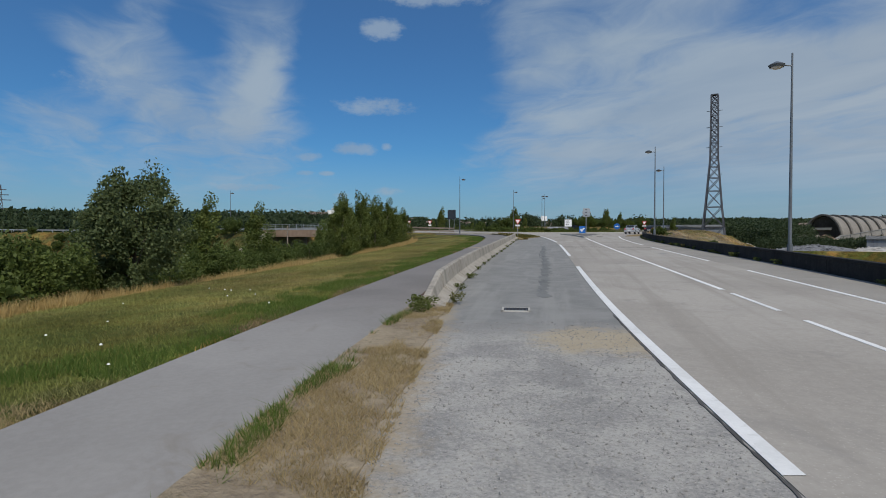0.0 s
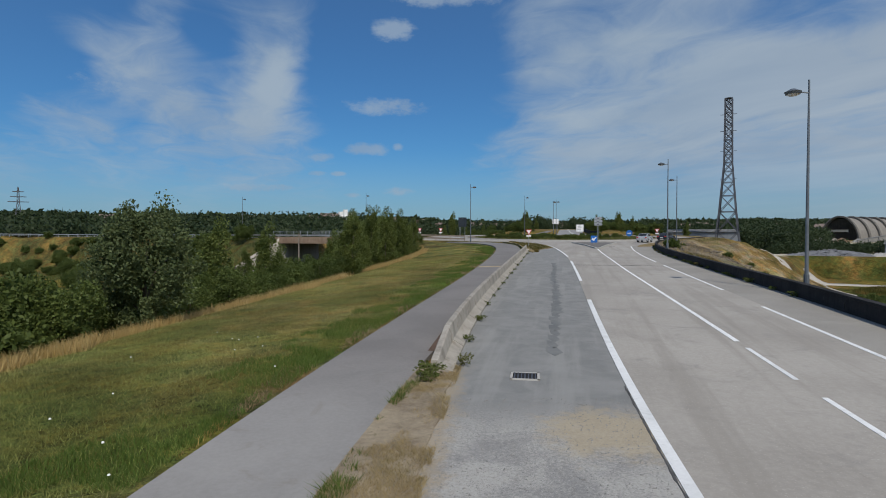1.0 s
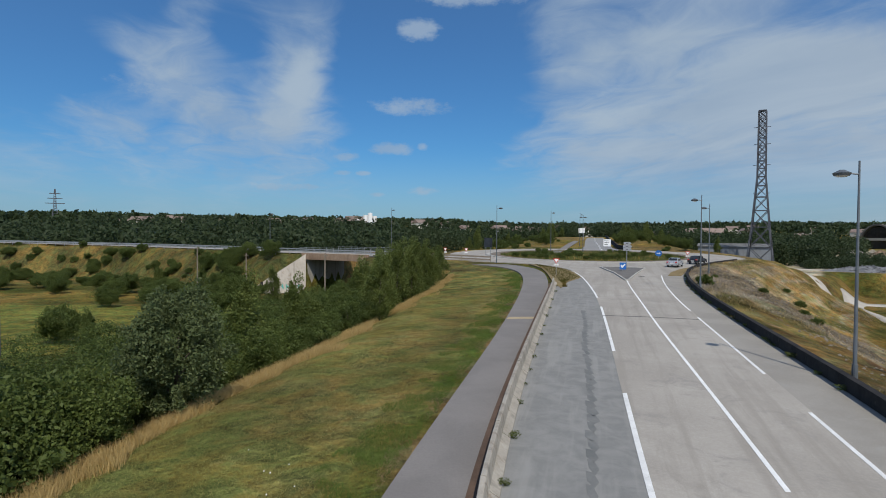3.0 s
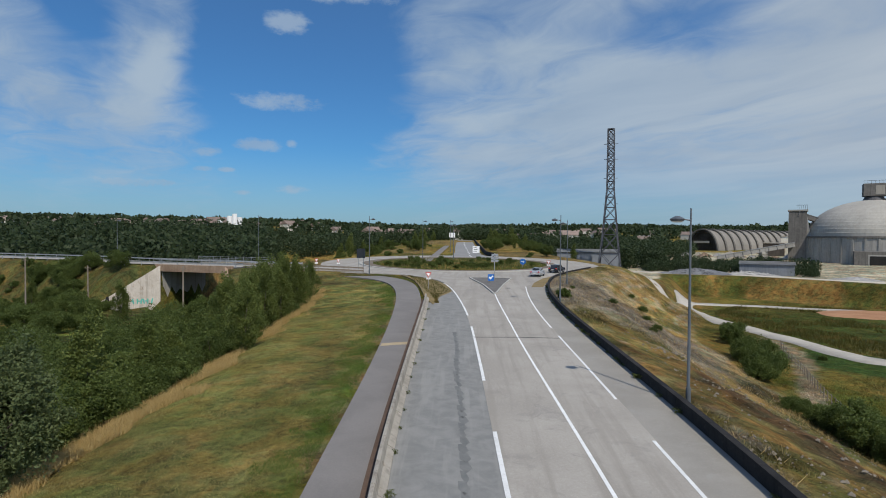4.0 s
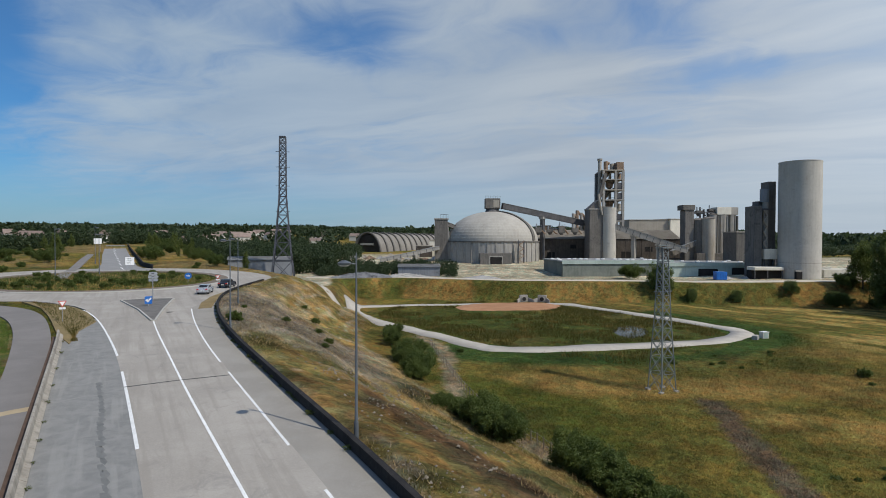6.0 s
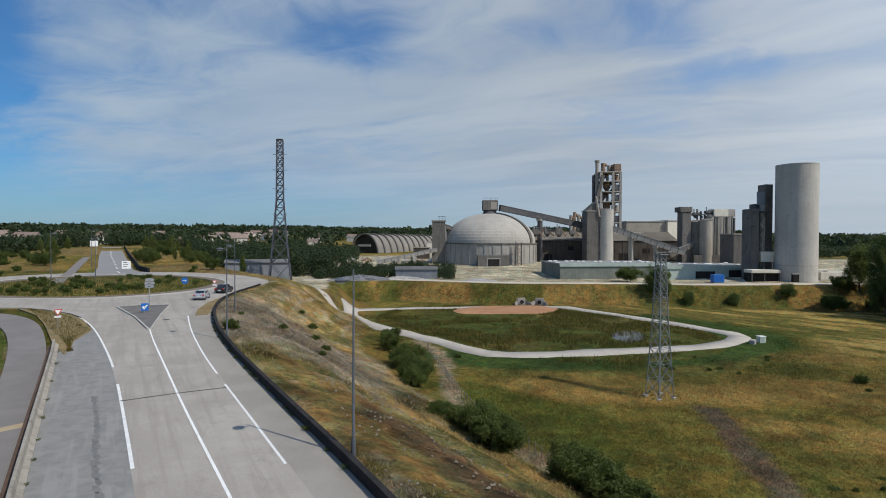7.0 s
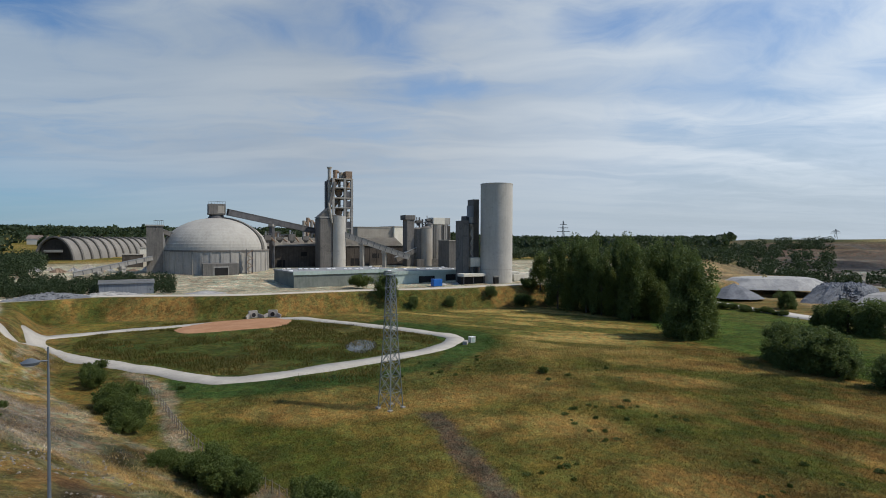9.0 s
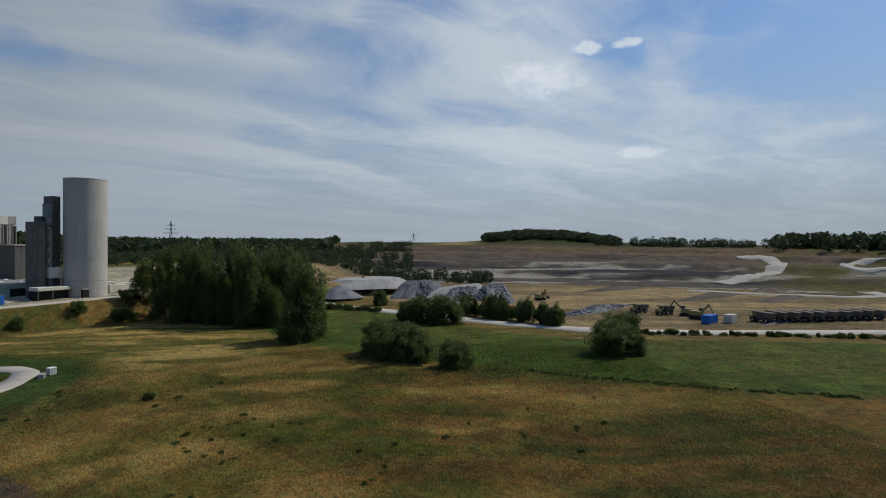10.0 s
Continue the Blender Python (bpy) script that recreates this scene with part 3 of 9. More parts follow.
M_WATER = surface("pond water", (0.035, 0.038, 0.028), (0.07, 0.068, 0.052), 0.16, 1.0, 0.2, 0.05, rnd=0, spec=0.6)


# ---------------------------------------------------------------- mesh helpers
def part(name, bm, material, parent=None, label=""):
    """Links a bmesh as one mesh object, under its thing if one is given."""
    mesh = bpy.data.meshes.new(name)
    bm.to_mesh(mesh)
    bm.free()
    mesh.materials.append(material)
    ob = new(name, mesh)
    if parent is not None:
        ob.parent = parent
    if label:
        tagged(ob, label)
    return ob


def mesh_part(name, verts, faces, material, parent=None, label="", smooth=False):
    """The same from arrays of corners and faces."""
    mesh = bpy.data.meshes.new(name)
    v = np.asarray(verts, np.float32)
    if isinstance(faces, np.ndarray):
        k = faces.shape[1]
        mesh.vertices.add(len(v))
        mesh.vertices.foreach_set("co", v.ravel())
        mesh.loops.add(faces.size)
        mesh.loops.foreach_set("vertex_index", faces.astype(np.int32).ravel())
        mesh.polygons.add(len(faces))
        mesh.polygons.foreach_set("loop_start", np.arange(0, faces.size, k, dtype=np.int32))
        mesh.update(calc_edges=True)
    else:
        mesh.from_pydata([tuple(map(float, p)) for p in v], [], faces)
    mesh.validate()
    mesh.polygons.foreach_set("use_smooth", np.full(len(mesh.polygons), smooth))
    mesh.materials.append(material)
    ob = new(name, mesh)
    if parent is not None:
        ob.parent = parent
    if label:
        tagged(ob, label)
    return ob


def thing(name, at, label, category, group="", rz=0.0, kind=""):
    ob = new(name)
    ob.matrix_basis = pose(at[0], at[1], at[2], 0, 0, rz)
    return tagged(ob, label, category, group, kind)


def box(bm, x0, x1, y0, y1, z0, z1, m=None, bevel=0.0):
    g = bmesh.ops.create_cube(bm, size=1.0)
    t = Matrix.Translation(((x0 + x1) / 2, (y0 + y1) / 2, (z0 + z1) / 2)) @ Matrix.Diagonal((x1 - x0, y1 - y0, z1 - z0, 1))
    bmesh.ops.transform(bm, matrix=(m @ t) if m else t, verts=g["verts"])
    if bevel:
        edges = list({e for v in g["verts"] for e in v.link_edges})
        bmesh.ops.bevel(bm, geom=edges, offset=bevel, segments=1, affect="EDGES", profile=0.5)
    return bm


def rod(bm, a, b, r0, r1=None, sides=6):
    """A straight round bar from a to b."""
    a, b = Vector(a), Vector(b)
    d = b - a
    m = Matrix.Translation((a + b) / 2) @ d.to_track_quat("Z", "Y").to_matrix().to_4x4()
    bmesh.ops.create_cone(bm, cap_ends=True, segments=sides, radius1=r0, radius2=r0 if r1 is None else r1, depth=d.length, matrix=m)
    return bm


def drum(bm, x, y, z0, z1, r0, r1=None, sides=32):
    return rod(bm, (x, y, z0), (x, y, z1), r0, r1, sides)


def beam(bm, a, b, w, h):
    """A straight box girder from a to b, w wide and h high."""
    a, b = Vector(a), Vector(b)
    d = b - a
    side = Vector((d.y, -d.x, 0)).normalized() if abs(d.x) + abs(d.y) > 1e-6 else Vector((1, 0, 0))
    up = side.cross(d).normalized()
    vs = [bm.verts.new(p + side * (sx * w / 2) + up * (sz * h / 2)) for p in (a, b) for sx, sz in ((-1, -1), (1, -1), (1, 1), (-1, 1))]
    for f in ((0, 1, 2, 3), (7, 6, 5, 4), (0, 4, 5, 1), (1, 5, 6, 2), (2, 6, 7, 3), (3, 7, 4, 0)):
        bm.faces.new([vs[i] for i in f])
    bmesh.ops.recalc_face_normals(bm, faces=bm.faces[:])
    return bm


def prism(bm, outline, z0, z1):
    """An upright prism on a closed outline of (x, y)."""
    lo = [bm.verts.new((x, y, z0)) for x, y in outline]
    hi = [bm.verts.new((x, y, z1)) for x, y in outline]
    bm.faces.new(lo[::-1])
    bm.faces.new(hi)
    for i in range(len(lo)):
        j = (i + 1) % len(lo)
        bm.faces.new((lo[i], lo[j], hi[j], hi[i]))
    bmesh.ops.recalc_face_normals(bm, faces=bm.faces[:])
    return bm


# ---------------------------------------------------------------- the lie of the land
SLOPE = 0.0253


def along(*pts):
    """The x of a line of the road for each y, smoothed through its corners."""
    p = np.array(pts, float)
    ys = np.arange(p[0, 1], p[-1, 1] + 0.5, 0.5)
    xs = np.interp(ys, p[:, 1], p[:, 0])
    for _ in range(30):
        xs[3:-3] = (xs[:-6] + xs[6:] + 2 * xs[3:-3]) / 4
    return lambda y: np.interp(y, ys, xs)


X_GRASS = along((-9, -120), (-6.4, -20), (-4.2, 5.3), (-2.55, 16.0), (-1.4, 22.6), (0.7, 34.5), (3.6, 53.8), (5.5, 70), (6.0, 84), (2.6, 96), (-14, 104), (-30, 108), (-30, 140), (10, 150), (20, 180), (36, 270), (80, 480))
X_PATH = along((-7, -120), (-4.0, -20), (-2.1, 3.9), (-1.1, 11.3), (-0.1, 17.1), (1.25, 23.8), (3.95, 38.8), (7.9, 64.7), (9.4, 82), (8.4, 94), (0, 101))
X_JERSEY = along((-3.4, -40), (-1.3, -5), (-0.72, 4), (-0.35, 8), (-0.05, 12.4), (0.45, 17.1), (1.5, 23.4), (2.88, 31.5), (4.8, 42.4), (7.35, 56.8), (9.0, 66), (9.8, 72), (10.4, 77))
X_LEFT = along((-2, -60), (2.1, 0), (2.6, 4.2), (3.4, 10.7), (4.65, 17.4), (5.85, 24.1), (7.3, 31.9), (10.2, 48.5), (11.2, 54.2), (13.6, 75.3), (14.0, 84), (13, 90))
X_MID = along((1, -60), (5.3, 0), (6.5, 8.2), (7.0, 10.8), (7.9, 15.7), (8.34, 17.8), (8.95, 21.5), (9.7, 25.8), (10.78, 32), (12.0, 39.3), (13.0, 44.6), (14.0, 49.5), (17.0, 66), (18.6, 73))
X_RIGHT = along((2, -60), (8.2, 2), (10.4, 13.1), (11.4, 18.1), (12.15, 22.4), (13.25, 27.8), (15.2, 38), (16.95, 47.3), (18.1, 53.4), (22.1, 70), (24.6, 78))
X_WALL = along((2, -120), (5, -60), (10.75, 5), (13.35, 16), (14.78, 22.1), (15.93, 28.3), (17.7, 38.4), (19.1, 45), (20.1, 51), (22.2, 60), (23.7, 66), (26.4, 74.6), (32, 88.6), (39.6, 98.7), (49.7, 108), (55, 117), (57, 135), (56, 160), (60, 200), (76, 280), (140, 480))
ROUND = (24.0, 124.5)
PLATFORM_EDGE = [(52, 118), (78, 132), (90, 150), (98, 164), (117, 154), (136, 119), (163, 93), (200, 43), (220, 10), (236, -14), (262, -40), (330, -70)]
FAR_ROAD = [(16, 108), (0, 111), (-12, 114.5), (-27.4, 120.7), (-43, 129.3), (-64, 147), (-116, 177.5), (-164, 190), (-300, 212), (-600, 240)]
LOOP = [(75, 108), (74, 96), (73.2, 86), (71.5, 73), (72.5, 66.5), (79, 61), (91, 54.2), (106, 46.2), (118, 44.3), (125, 47.5), (129, 58), (132.5, 74), (136, 90), (136.5, 100), (128, 108.5), (112, 120), (97, 129), (86, 133), (79, 122)]
BRIDGE = (-27.4, 120.7, -29.3)


def sst(a, b, v):
    t = np.clip((np.asarray(v, float) - a) / (b - a), 0, 1)
    return t * t * (3 - 2 * t)


def zr(y):
    return SLOPE * np.clip(y, -100, 290)


def to_line(x, y, line):
    """The distance from a polyline, and on which side (positive: to its left)."""
    if np.size(x) < 300:
        p = np.asarray(line, float)
        a, d = p[:-1, :, None], (p[1:] - p[:-1])[:, :, None]
        ex, ey = np.ravel(x)[None] - a[:, 0], np.ravel(y)[None] - a[:, 1]
        t = np.clip((ex * d[:, 0] + ey * d[:, 1]) / (d * d).sum(1), 0, 1)
        far = np.hypot(ex - t * d[:, 0], ey - t * d[:, 1])
        k, n = far.argmin(0), np.arange(far.shape[1])
        sign = np.sign(d[:, 0] * ey - d[:, 1] * ex)
        return far[k, n].reshape(np.shape(x)), sign[k, n].reshape(np.shape(x))
    best, side = np.full(np.shape(x), 1e9), np.zeros(np.shape(x))
    for (ax, ay), (bx, by) in zip(line, line[1:]):
        dx, dy = bx - ax, by - ay
        t = np.clip(((x - ax) * dx + (y - ay) * dy) / (dx * dx + dy * dy), 0, 1)
        d = np.hypot(x - ax - t * dx, y - ay - t * dy)
        s = np.sign(dx * (y - ay) - dy * (x - ax))
        side = np.where(d < best, s, side)
        best = np.minimum(d, best)
    return best, side


def waves(x, y, size, seed=0.0):
    """Gentle uneven ground, about -1 to 1."""
    k = 2 * math.pi / size
    return (np.sin(k * (x * 0.83 + y * 0.55) + seed) + np.sin(k * 1.73 * (y * 0.9 - x * 0.42) + 2.1 * seed + 1) + 0.6 * np.sin(k * 3.1 * (x * 0.6 + y * 0.8) + seed * 1.7 + 2)
            + 0.4 * np.sin(k * 5.3 * (x * 0.95 - y * 0.3) + seed + 4)) / 3.0


DICE = np.random.default_rng(3).random((512, 512))


def lattice_noise(u, v, seed):
    iu, iv = np.floor(u), np.floor(v)
    fu, fv = u - iu, v - iv
    fu, fv = fu * fu * (3 - 2 * fu), fv * fv * (3 - 2 * fv)

    iu, iv = iu.astype(np.int64) + int(seed * 37), iv.astype(np.int64) + int(seed * 101)

    def h(a, b):
        return DICE[a & 511, b & 511]

    return (h(iu, iv) * (1 - fu) + h(iu + 1, iv) * fu) * (1 - fv) + (h(iu, iv + 1) * (1 - fu) + h(iu + 1, iv + 1) * fu) * fv


def fbm(x, y, size, seed=0.0, octaves=5, turn=0.6, squeeze=1.0):
    """Cloudy noise from 0 to 1; squeeze draws it out along one bearing."""
    c, s = math.cos(turn), math.sin(turn)
    u, v = (x * c + y * s) / size, (y * c - x * s) / (size * squeeze)
    total, weight, amp = 0.0, 0.0, 1.0
    for k in range(octaves):
        total, weight = total + amp * lattice_noise(u, v, seed + k * 3.7), weight + amp
        u, v, amp = u * 2.03 + 5.1, v * 2.03 + 1.7, amp * 0.55
    return total / weight


def bearing(x, y):
    """Degrees to the right of east, seen from the road."""
    return np.degrees(np.arctan2(-y, x))


def quarry_mask(x, y):
    a = bearing(x, y)
    return sst(4, 11, a) * (1 - sst(70, 95, a)) * sst(300, 345, np.hypot(x, y))


def land(x, y):
    """Height of the ground."""
    x, y = np.asarray(x, float), np.asarray(y, float)
    dist = np.hypot(x, y)
    # meadow at the foot of the bank, valley to the west
    field = -9 + np.clip(sst(42, 62, y) + sst(80, 108, x), 0, 1) + 0.12 * waves(x, y, 24)
    field = field + 1.2 * sst(60, 300, dist) * sst(0, -60, y)
    # works platform
    d, side = to_line(x, y, PLATFORM_EDGE)
    s = d * side
    flat = -2.2 + 3.2 * sst(15, 90, s) + 1.0 * sst(175, 205, x) * (1 - sst(70, 110, y))
    base = field + (flat - field) * sst(-8, 0, s)
    # quarry terraces
    q = quarry_mask(x, y)
    a = bearing(x, y)
    wob = 14 * waves(x, y, 160, 1.3) + 6 * waves(x, y, 47, 2.2)
    pit = np.interp(dist + wob, [0, 330, 352, 430, 448, 500, 512, 560, 574, 625, 640, 690, 900, 1600], [-7, -7, -9, -9, -5, -4, 0.5, 2, 6.5, 7.5, 12, 13.5, 15, 17])
    pit = pit + 13 * np.exp(-(((a - 27) / 6.5) ** 2)) * sst(640, 860, dist) + 0.7 * waves(x, y, 31, 0.7)
    base = base + (pit - base) * q
    # country beyond
    west = sst(-20, -60, x)
    valley = -6 + 0.3 * waves(x, y, 30, 3) + sst(150, 420, y) * 9
    base = np.where(x < 0, base + (valley - base) * sst(0, -20, x), base)
    base = base + (4.0 - base) * sst(210, 330, y) * (1 - sst(60, 110, x)) * sst(-60, 10, x)
    hills = (24 + 3 * waves(x, y, 900, 1)) * sst(420, 1500, dist) + west * sst(230, 620, dist) * 8
    hills = hills * (1 - 0.8 * sst(-26, -14, a) * (1 - sst(4, 12, a)))
    base = base + hills * (1 - q)
    # embankment of the road
    right = x - X_WALL(y)
    left = X_GRASS(y) - x
    lip = zr(y) + 1.0 * sst(42, 66, y) * (1 - sst(100, 125, y)) * np.exp(-(((right - 7) / 6.0) ** 2)) * (right > 0)
    crumble = (0.25 * waves(x, y, 9, 1.0) + 0.16 * waves(x, y, 3.7, 2.0) + 0.16 * np.sin(0.95 * right + 1.6 * waves(x, y, 26, 4))) * sst(2, 7, right)
    foot = 25.5 + 3.0 * sst(40, 70, y) - 5 * sst(95, 130, y)
    fall = 0.55 * np.clip((right - 1.5) / (foot - 1.5), 0, 1) + 0.45 * sst(1.5, foot, right)
    out_r = lip + (base - lip) * fall + crumble * (1 - sst(22, 29, right))
    out_l = zr(y) - 0.06 * np.clip(left, 0, 12) - 0.12 + (base - zr(y)) * sst(8.6, 27, left)
    core = zr(y) - 0.14
    near = 1 - sst(520, 700, y)
    z = np.where(right > 0, out_r, np.where(left > 0, out_l, core))
    z = base + (z - base) * near
    # the other road, on its own bank
    d2, _ = to_line(x, y, FAR_ROAD)
    z2 = np.interp(-x, [-10, 0, 38, 120, 300, 600], [2.75, 2.75, 3.1, 3.4, 5, 9])
    z = np.where((d2 < 22) & (x < 10) & (left > -12), np.maximum(z, z2 - 0.1 + (np.minimum(z, z2) - z2) * sst(5.5, 15, d2)), z)
    # cutting where the line passes under the bridge, splayed open between the wing walls
    ca, sa = math.cos(radians(BRIDGE[2])), math.sin(radians(BRIDGE[2]))
    lx, ly = (x - BRIDGE[0]) * ca + (y - BRIDGE[1]) * sa, (y - BRIDGE[1]) * ca - (x - BRIDGE[0]) * sa
    out = np.clip(-6 - ly, 0, 7)
    inside = sst(-8.4 - 1.27 * out, -7.6 - 1.27 * out, lx) * (1 - sst(7.6 + 0.9 * out, 8.4 + 0.9 * out, lx)) * (np.abs(ly) < 60)
    low = -5.6
    z = np.where((inside > 0) & (z > low), low + (z - low) * (1 - inside), z)
    return z


def gz(x, y):
    return float(land(np.array([float(x)]), np.array([float(y)]))[0])


def lerp_colour(c, colour, w):
    return c + (np.array(colour) - c) * np.asarray(w)[:, None]


def ground_colour(x, y):
    """The colour of the soil and turf at each spot."""
    dist, a = np.hypot(x, y), bearing(x, y)
    right, left = x - X_WALL(y), X_GRASS(y) - x
    green, straw, olive = (0.068, 0.084, 0.016), (0.29, 0.200, 0.068), (0.160, 0.132, 0.035)
    c = np.tile(np.array(olive), (len(x), 1))
    c = lerp_colour(c, straw, 0.85 * sst(0.50, 0.66, fbm(x, y, 30, 1, 5, 0.5, 2.2)))
    c = lerp_colour(c, green, 0.8 * sst(0.50, 0.64, fbm(x, y, 22, 7, 5, 0.3, 1.6)))
    # reddish straw in the middle of the meadow
    c = lerp_colour(c, (0.17, 0.100, 0.034), 0.42 * sst(0.53, 0.66, fbm(x, y, 26, 12, 5, 0.9, 1.8)) * (right > 26) * (dist < 260))
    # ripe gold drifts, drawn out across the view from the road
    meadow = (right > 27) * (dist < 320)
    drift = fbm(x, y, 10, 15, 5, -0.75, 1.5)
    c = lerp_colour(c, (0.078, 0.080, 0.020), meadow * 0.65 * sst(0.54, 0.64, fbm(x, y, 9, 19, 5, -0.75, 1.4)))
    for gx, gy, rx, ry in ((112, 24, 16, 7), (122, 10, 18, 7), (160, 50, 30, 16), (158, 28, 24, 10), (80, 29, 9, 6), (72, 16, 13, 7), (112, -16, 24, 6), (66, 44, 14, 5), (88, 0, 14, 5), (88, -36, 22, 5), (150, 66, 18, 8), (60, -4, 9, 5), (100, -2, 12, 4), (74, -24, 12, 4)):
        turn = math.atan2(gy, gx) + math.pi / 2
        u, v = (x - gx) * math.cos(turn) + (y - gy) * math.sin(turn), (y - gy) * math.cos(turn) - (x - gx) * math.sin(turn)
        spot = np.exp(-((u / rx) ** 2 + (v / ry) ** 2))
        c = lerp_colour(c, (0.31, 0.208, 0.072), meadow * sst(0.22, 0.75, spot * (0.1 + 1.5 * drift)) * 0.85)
    # darker green patch in the south of the meadow
    dark_green = np.exp(-(((x - 52) / 22) ** 2 + ((y + 46) / 26) ** 2)) * (right > 30)
    c = lerp_colour(c, (0.046, 0.058, 0.014), sst(0.25, 0.6, dark_green * (0.35 + 1.2 * fbm(x, y, 8, 39, 5, -0.29, 2.0))) * 0.8)
    south = sst(16, -12, y) * (right > 30) * (dist < 150)
    c = lerp_colour(c, (0.172, 0.106, 0.034), south * sst(0.43, 0.56, fbm(x, y, 3.6, 101, 5, -0.29, 3.0)) * 0.75)
    # bank of the road, dry and stony
    bank = (right > 0) * (1 - sst(23, 28, right)) * sst(-40, 10, y) * (1 - sst(120, 150, y))
    c = lerp_colour(c, (0.215, 0.150, 0.062), bank * 0.92)
    # drawn-out belts along the slope: pale stones, straw, olive weeds and bare red-brown earth
    belt = fbm(right, y, 2.6, 23, 5, 0.0, 9.0)
    c = lerp_colour(c, (0.30, 0.235, 0.145), bank * sst(0.52, 0.60, belt) * 0.8)
    c = lerp_colour(c, (0.105, 0.105, 0.034), bank * sst(0.49, 0.60, fbm(right, y, 3.4, 31, 5, 0.1, 3.0)) * 0.75)
    c = lerp_colour(c, (0.31, 0.215, 0.085), bank * sst(0.54, 0.64, fbm(right, y, 3.0, 33, 5, 0.2, 2.5)) * 0.7)
    scree = np.exp(-(((x - 34) / 11) ** 2 + ((y - 71) / 17) ** 2))
    c = lerp_colour(c, (0.205, 0.172, 0.138), bank * sst(0.14, 0.4, scree * (0.4 + 1.2 * fbm(x, y, 6, 21))) * 0.9)
    c = lerp_colour(c, (0.26, 0.225, 0.185), bank * sst(0.50, 0.60, fbm(x, y, 2.4, 22)) * sst(0.15, 0.5, scree) * 0.8)
    ledge = np.abs(fbm(right, y, 4.0, 27, 4, 0.0, 7.0) - 0.5)
    c = lerp_colour(c, (0.29, 0.25, 0.19), bank * (1 - sst(0.010, 0.035, ledge)) * sst(0.36, 0.5, fbm(x, y, 17, 29)) * 0.9)
    earth = np.exp(-(((right - 8.5) / 3.2) ** 2)) * sst(14, 20, y) * (1 - sst(38, 48, y))
    c = lerp_colour(c, (0.115, 0.078, 0.050), bank * sst(0.30, 0.70, earth * (0.25 + 1.3 * fbm(x, y, 5, 37, 5, 1.2, 2.0))) * 0.9)
    # mown verge beside the footpath
    verge = (left > 0) * (1 - sst(10, 12, left)) * (y < 102)
    c = lerp_colour(c, (0.205, 0.186, 0.066), verge)
    c = lerp_colour(c, (0.150, 0.170, 0.045), verge * (1 - sst(9, 24, y)) * 0.75)
    c = lerp_colour(c, (0.235, 0.19, 0.08), verge * (0.25 + 0.3 * sst(8, 24, y)) * sst(0.45, 0.62, fbm(x, y, 2.6, 41, 5, 0.2, 0.8)) * sst(0.3, 2.5, left))
    c = lerp_colour(c, (0.13, 0.140, 0.040), verge * 0.5 * sst(0.48, 0.62, fbm(x, y, 2.0, 43, 5, 0.2, 0.9)))
    c = lerp_colour(c, (0.088, 0.140, 0.026), verge * (1 - sst(0.4, 1.4, left + 2.0 * (fbm(x, y, 2.2, 45) - 0.5))) * 0.9)
    c = lerp_colour(c, (0.24, 0.17, 0.10), (left > -0.3) * (1 - sst(0.0, 0.45, left + 0.3 * (fbm(x, y, 1.2, 47) - 0.5))) * 0.9)
    rise = np.exp(-(((x - 165) / 36) ** 2 + ((y - 62) / 34) ** 2)) * (right > 30)
    c = lerp_colour(c, (0.29, 0.195, 0.065), rise * sst(0.42, 0.6, fbm(x, y, 26, 17, 5, -0.7, 4.0)))
    # green around the pond loop and hay field
    loop = np.exp(-((((x - 104) / 40) ** 2 + ((y - 78) / 46) ** 2) ** 3))
    c = lerp_colour(c, (0.05, 0.072, 0.018), loop * (right > 24) * 0.85)
    c = lerp_colour(c, (0.10, 0.088, 0.03), loop * sst(0.48, 0.6, fbm(x, y, 14, 51)) * 0.85)
    ring_d, _ = to_line(x, y, LOOP + LOOP[:1])
    outer = (right > 26) * (ring_d < 15) * ((((x - 104) / 31) ** 2 + ((y - 84) / 42) ** 2) > 1) * (y < 76)
    c = lerp_colour(c, (0.044, 0.074, 0.019), outer * (1 - sst(9.0, 12.0, ring_d + 2.5 * (fbm(x, y, 7, 53) - 0.5))))
    belt = sst(11, 19, ring_d) * sst(112, 128, x) * (1 - sst(225, 250, x)) * sst(-2, 14, y) * (1 - sst(112, 130, y))
    c = lerp_colour(c, (0.115, 0.112, 0.032), belt * 0.8)
    c = lerp_colour(c, (0.36, 0.262, 0.098), belt * sst(0.44, 0.54, fbm(x, y, 4.0, 49, 5, -0.08, 6.0)) * 0.9)
    hay_d, hay_s = to_line(x, y, [(225, 30), (139, -4), (112, -25), (100, -40), (84, -62), (66, -96), (40, -150), (0, -260)])
    hay = (hay_s > 0) * sst(0, 4, hay_d) * (dist < 330) * (y < 20)
    hay_far, hay_t = to_line(x, y, [(225, -27), (201, -34), (165, -48), (140, -60), (124, -78), (120, -92), (111, -118), (100, -143), (84, -200)])
    hay = hay * np.where(hay_t < 0, 1.0, 0.0)
    c = lerp_colour(c, (0.066, 0.100, 0.019), hay)
    c = lerp_colour(c, (0.105, 0.108, 0.028), hay * 0.7 * sst(0.5, 0.62, fbm(x, y, 24, 55, 5, -0.9, 3.0)))
    c = lerp_colour(c, (0.07, 0.078, 0.024), (x < -20) * (y > 95) * (y < 260) * 0.7 * sst(0.45, 0.6, fbm(x, y, 12, 63)))
    pasture = sst(-26, -40, x) * (y > 20) * (y < 105)
    c = lerp_colour(c, (0.185, 0.190, 0.052), pasture)
    west_bank, _ = to_line(x, y, FAR_ROAD)
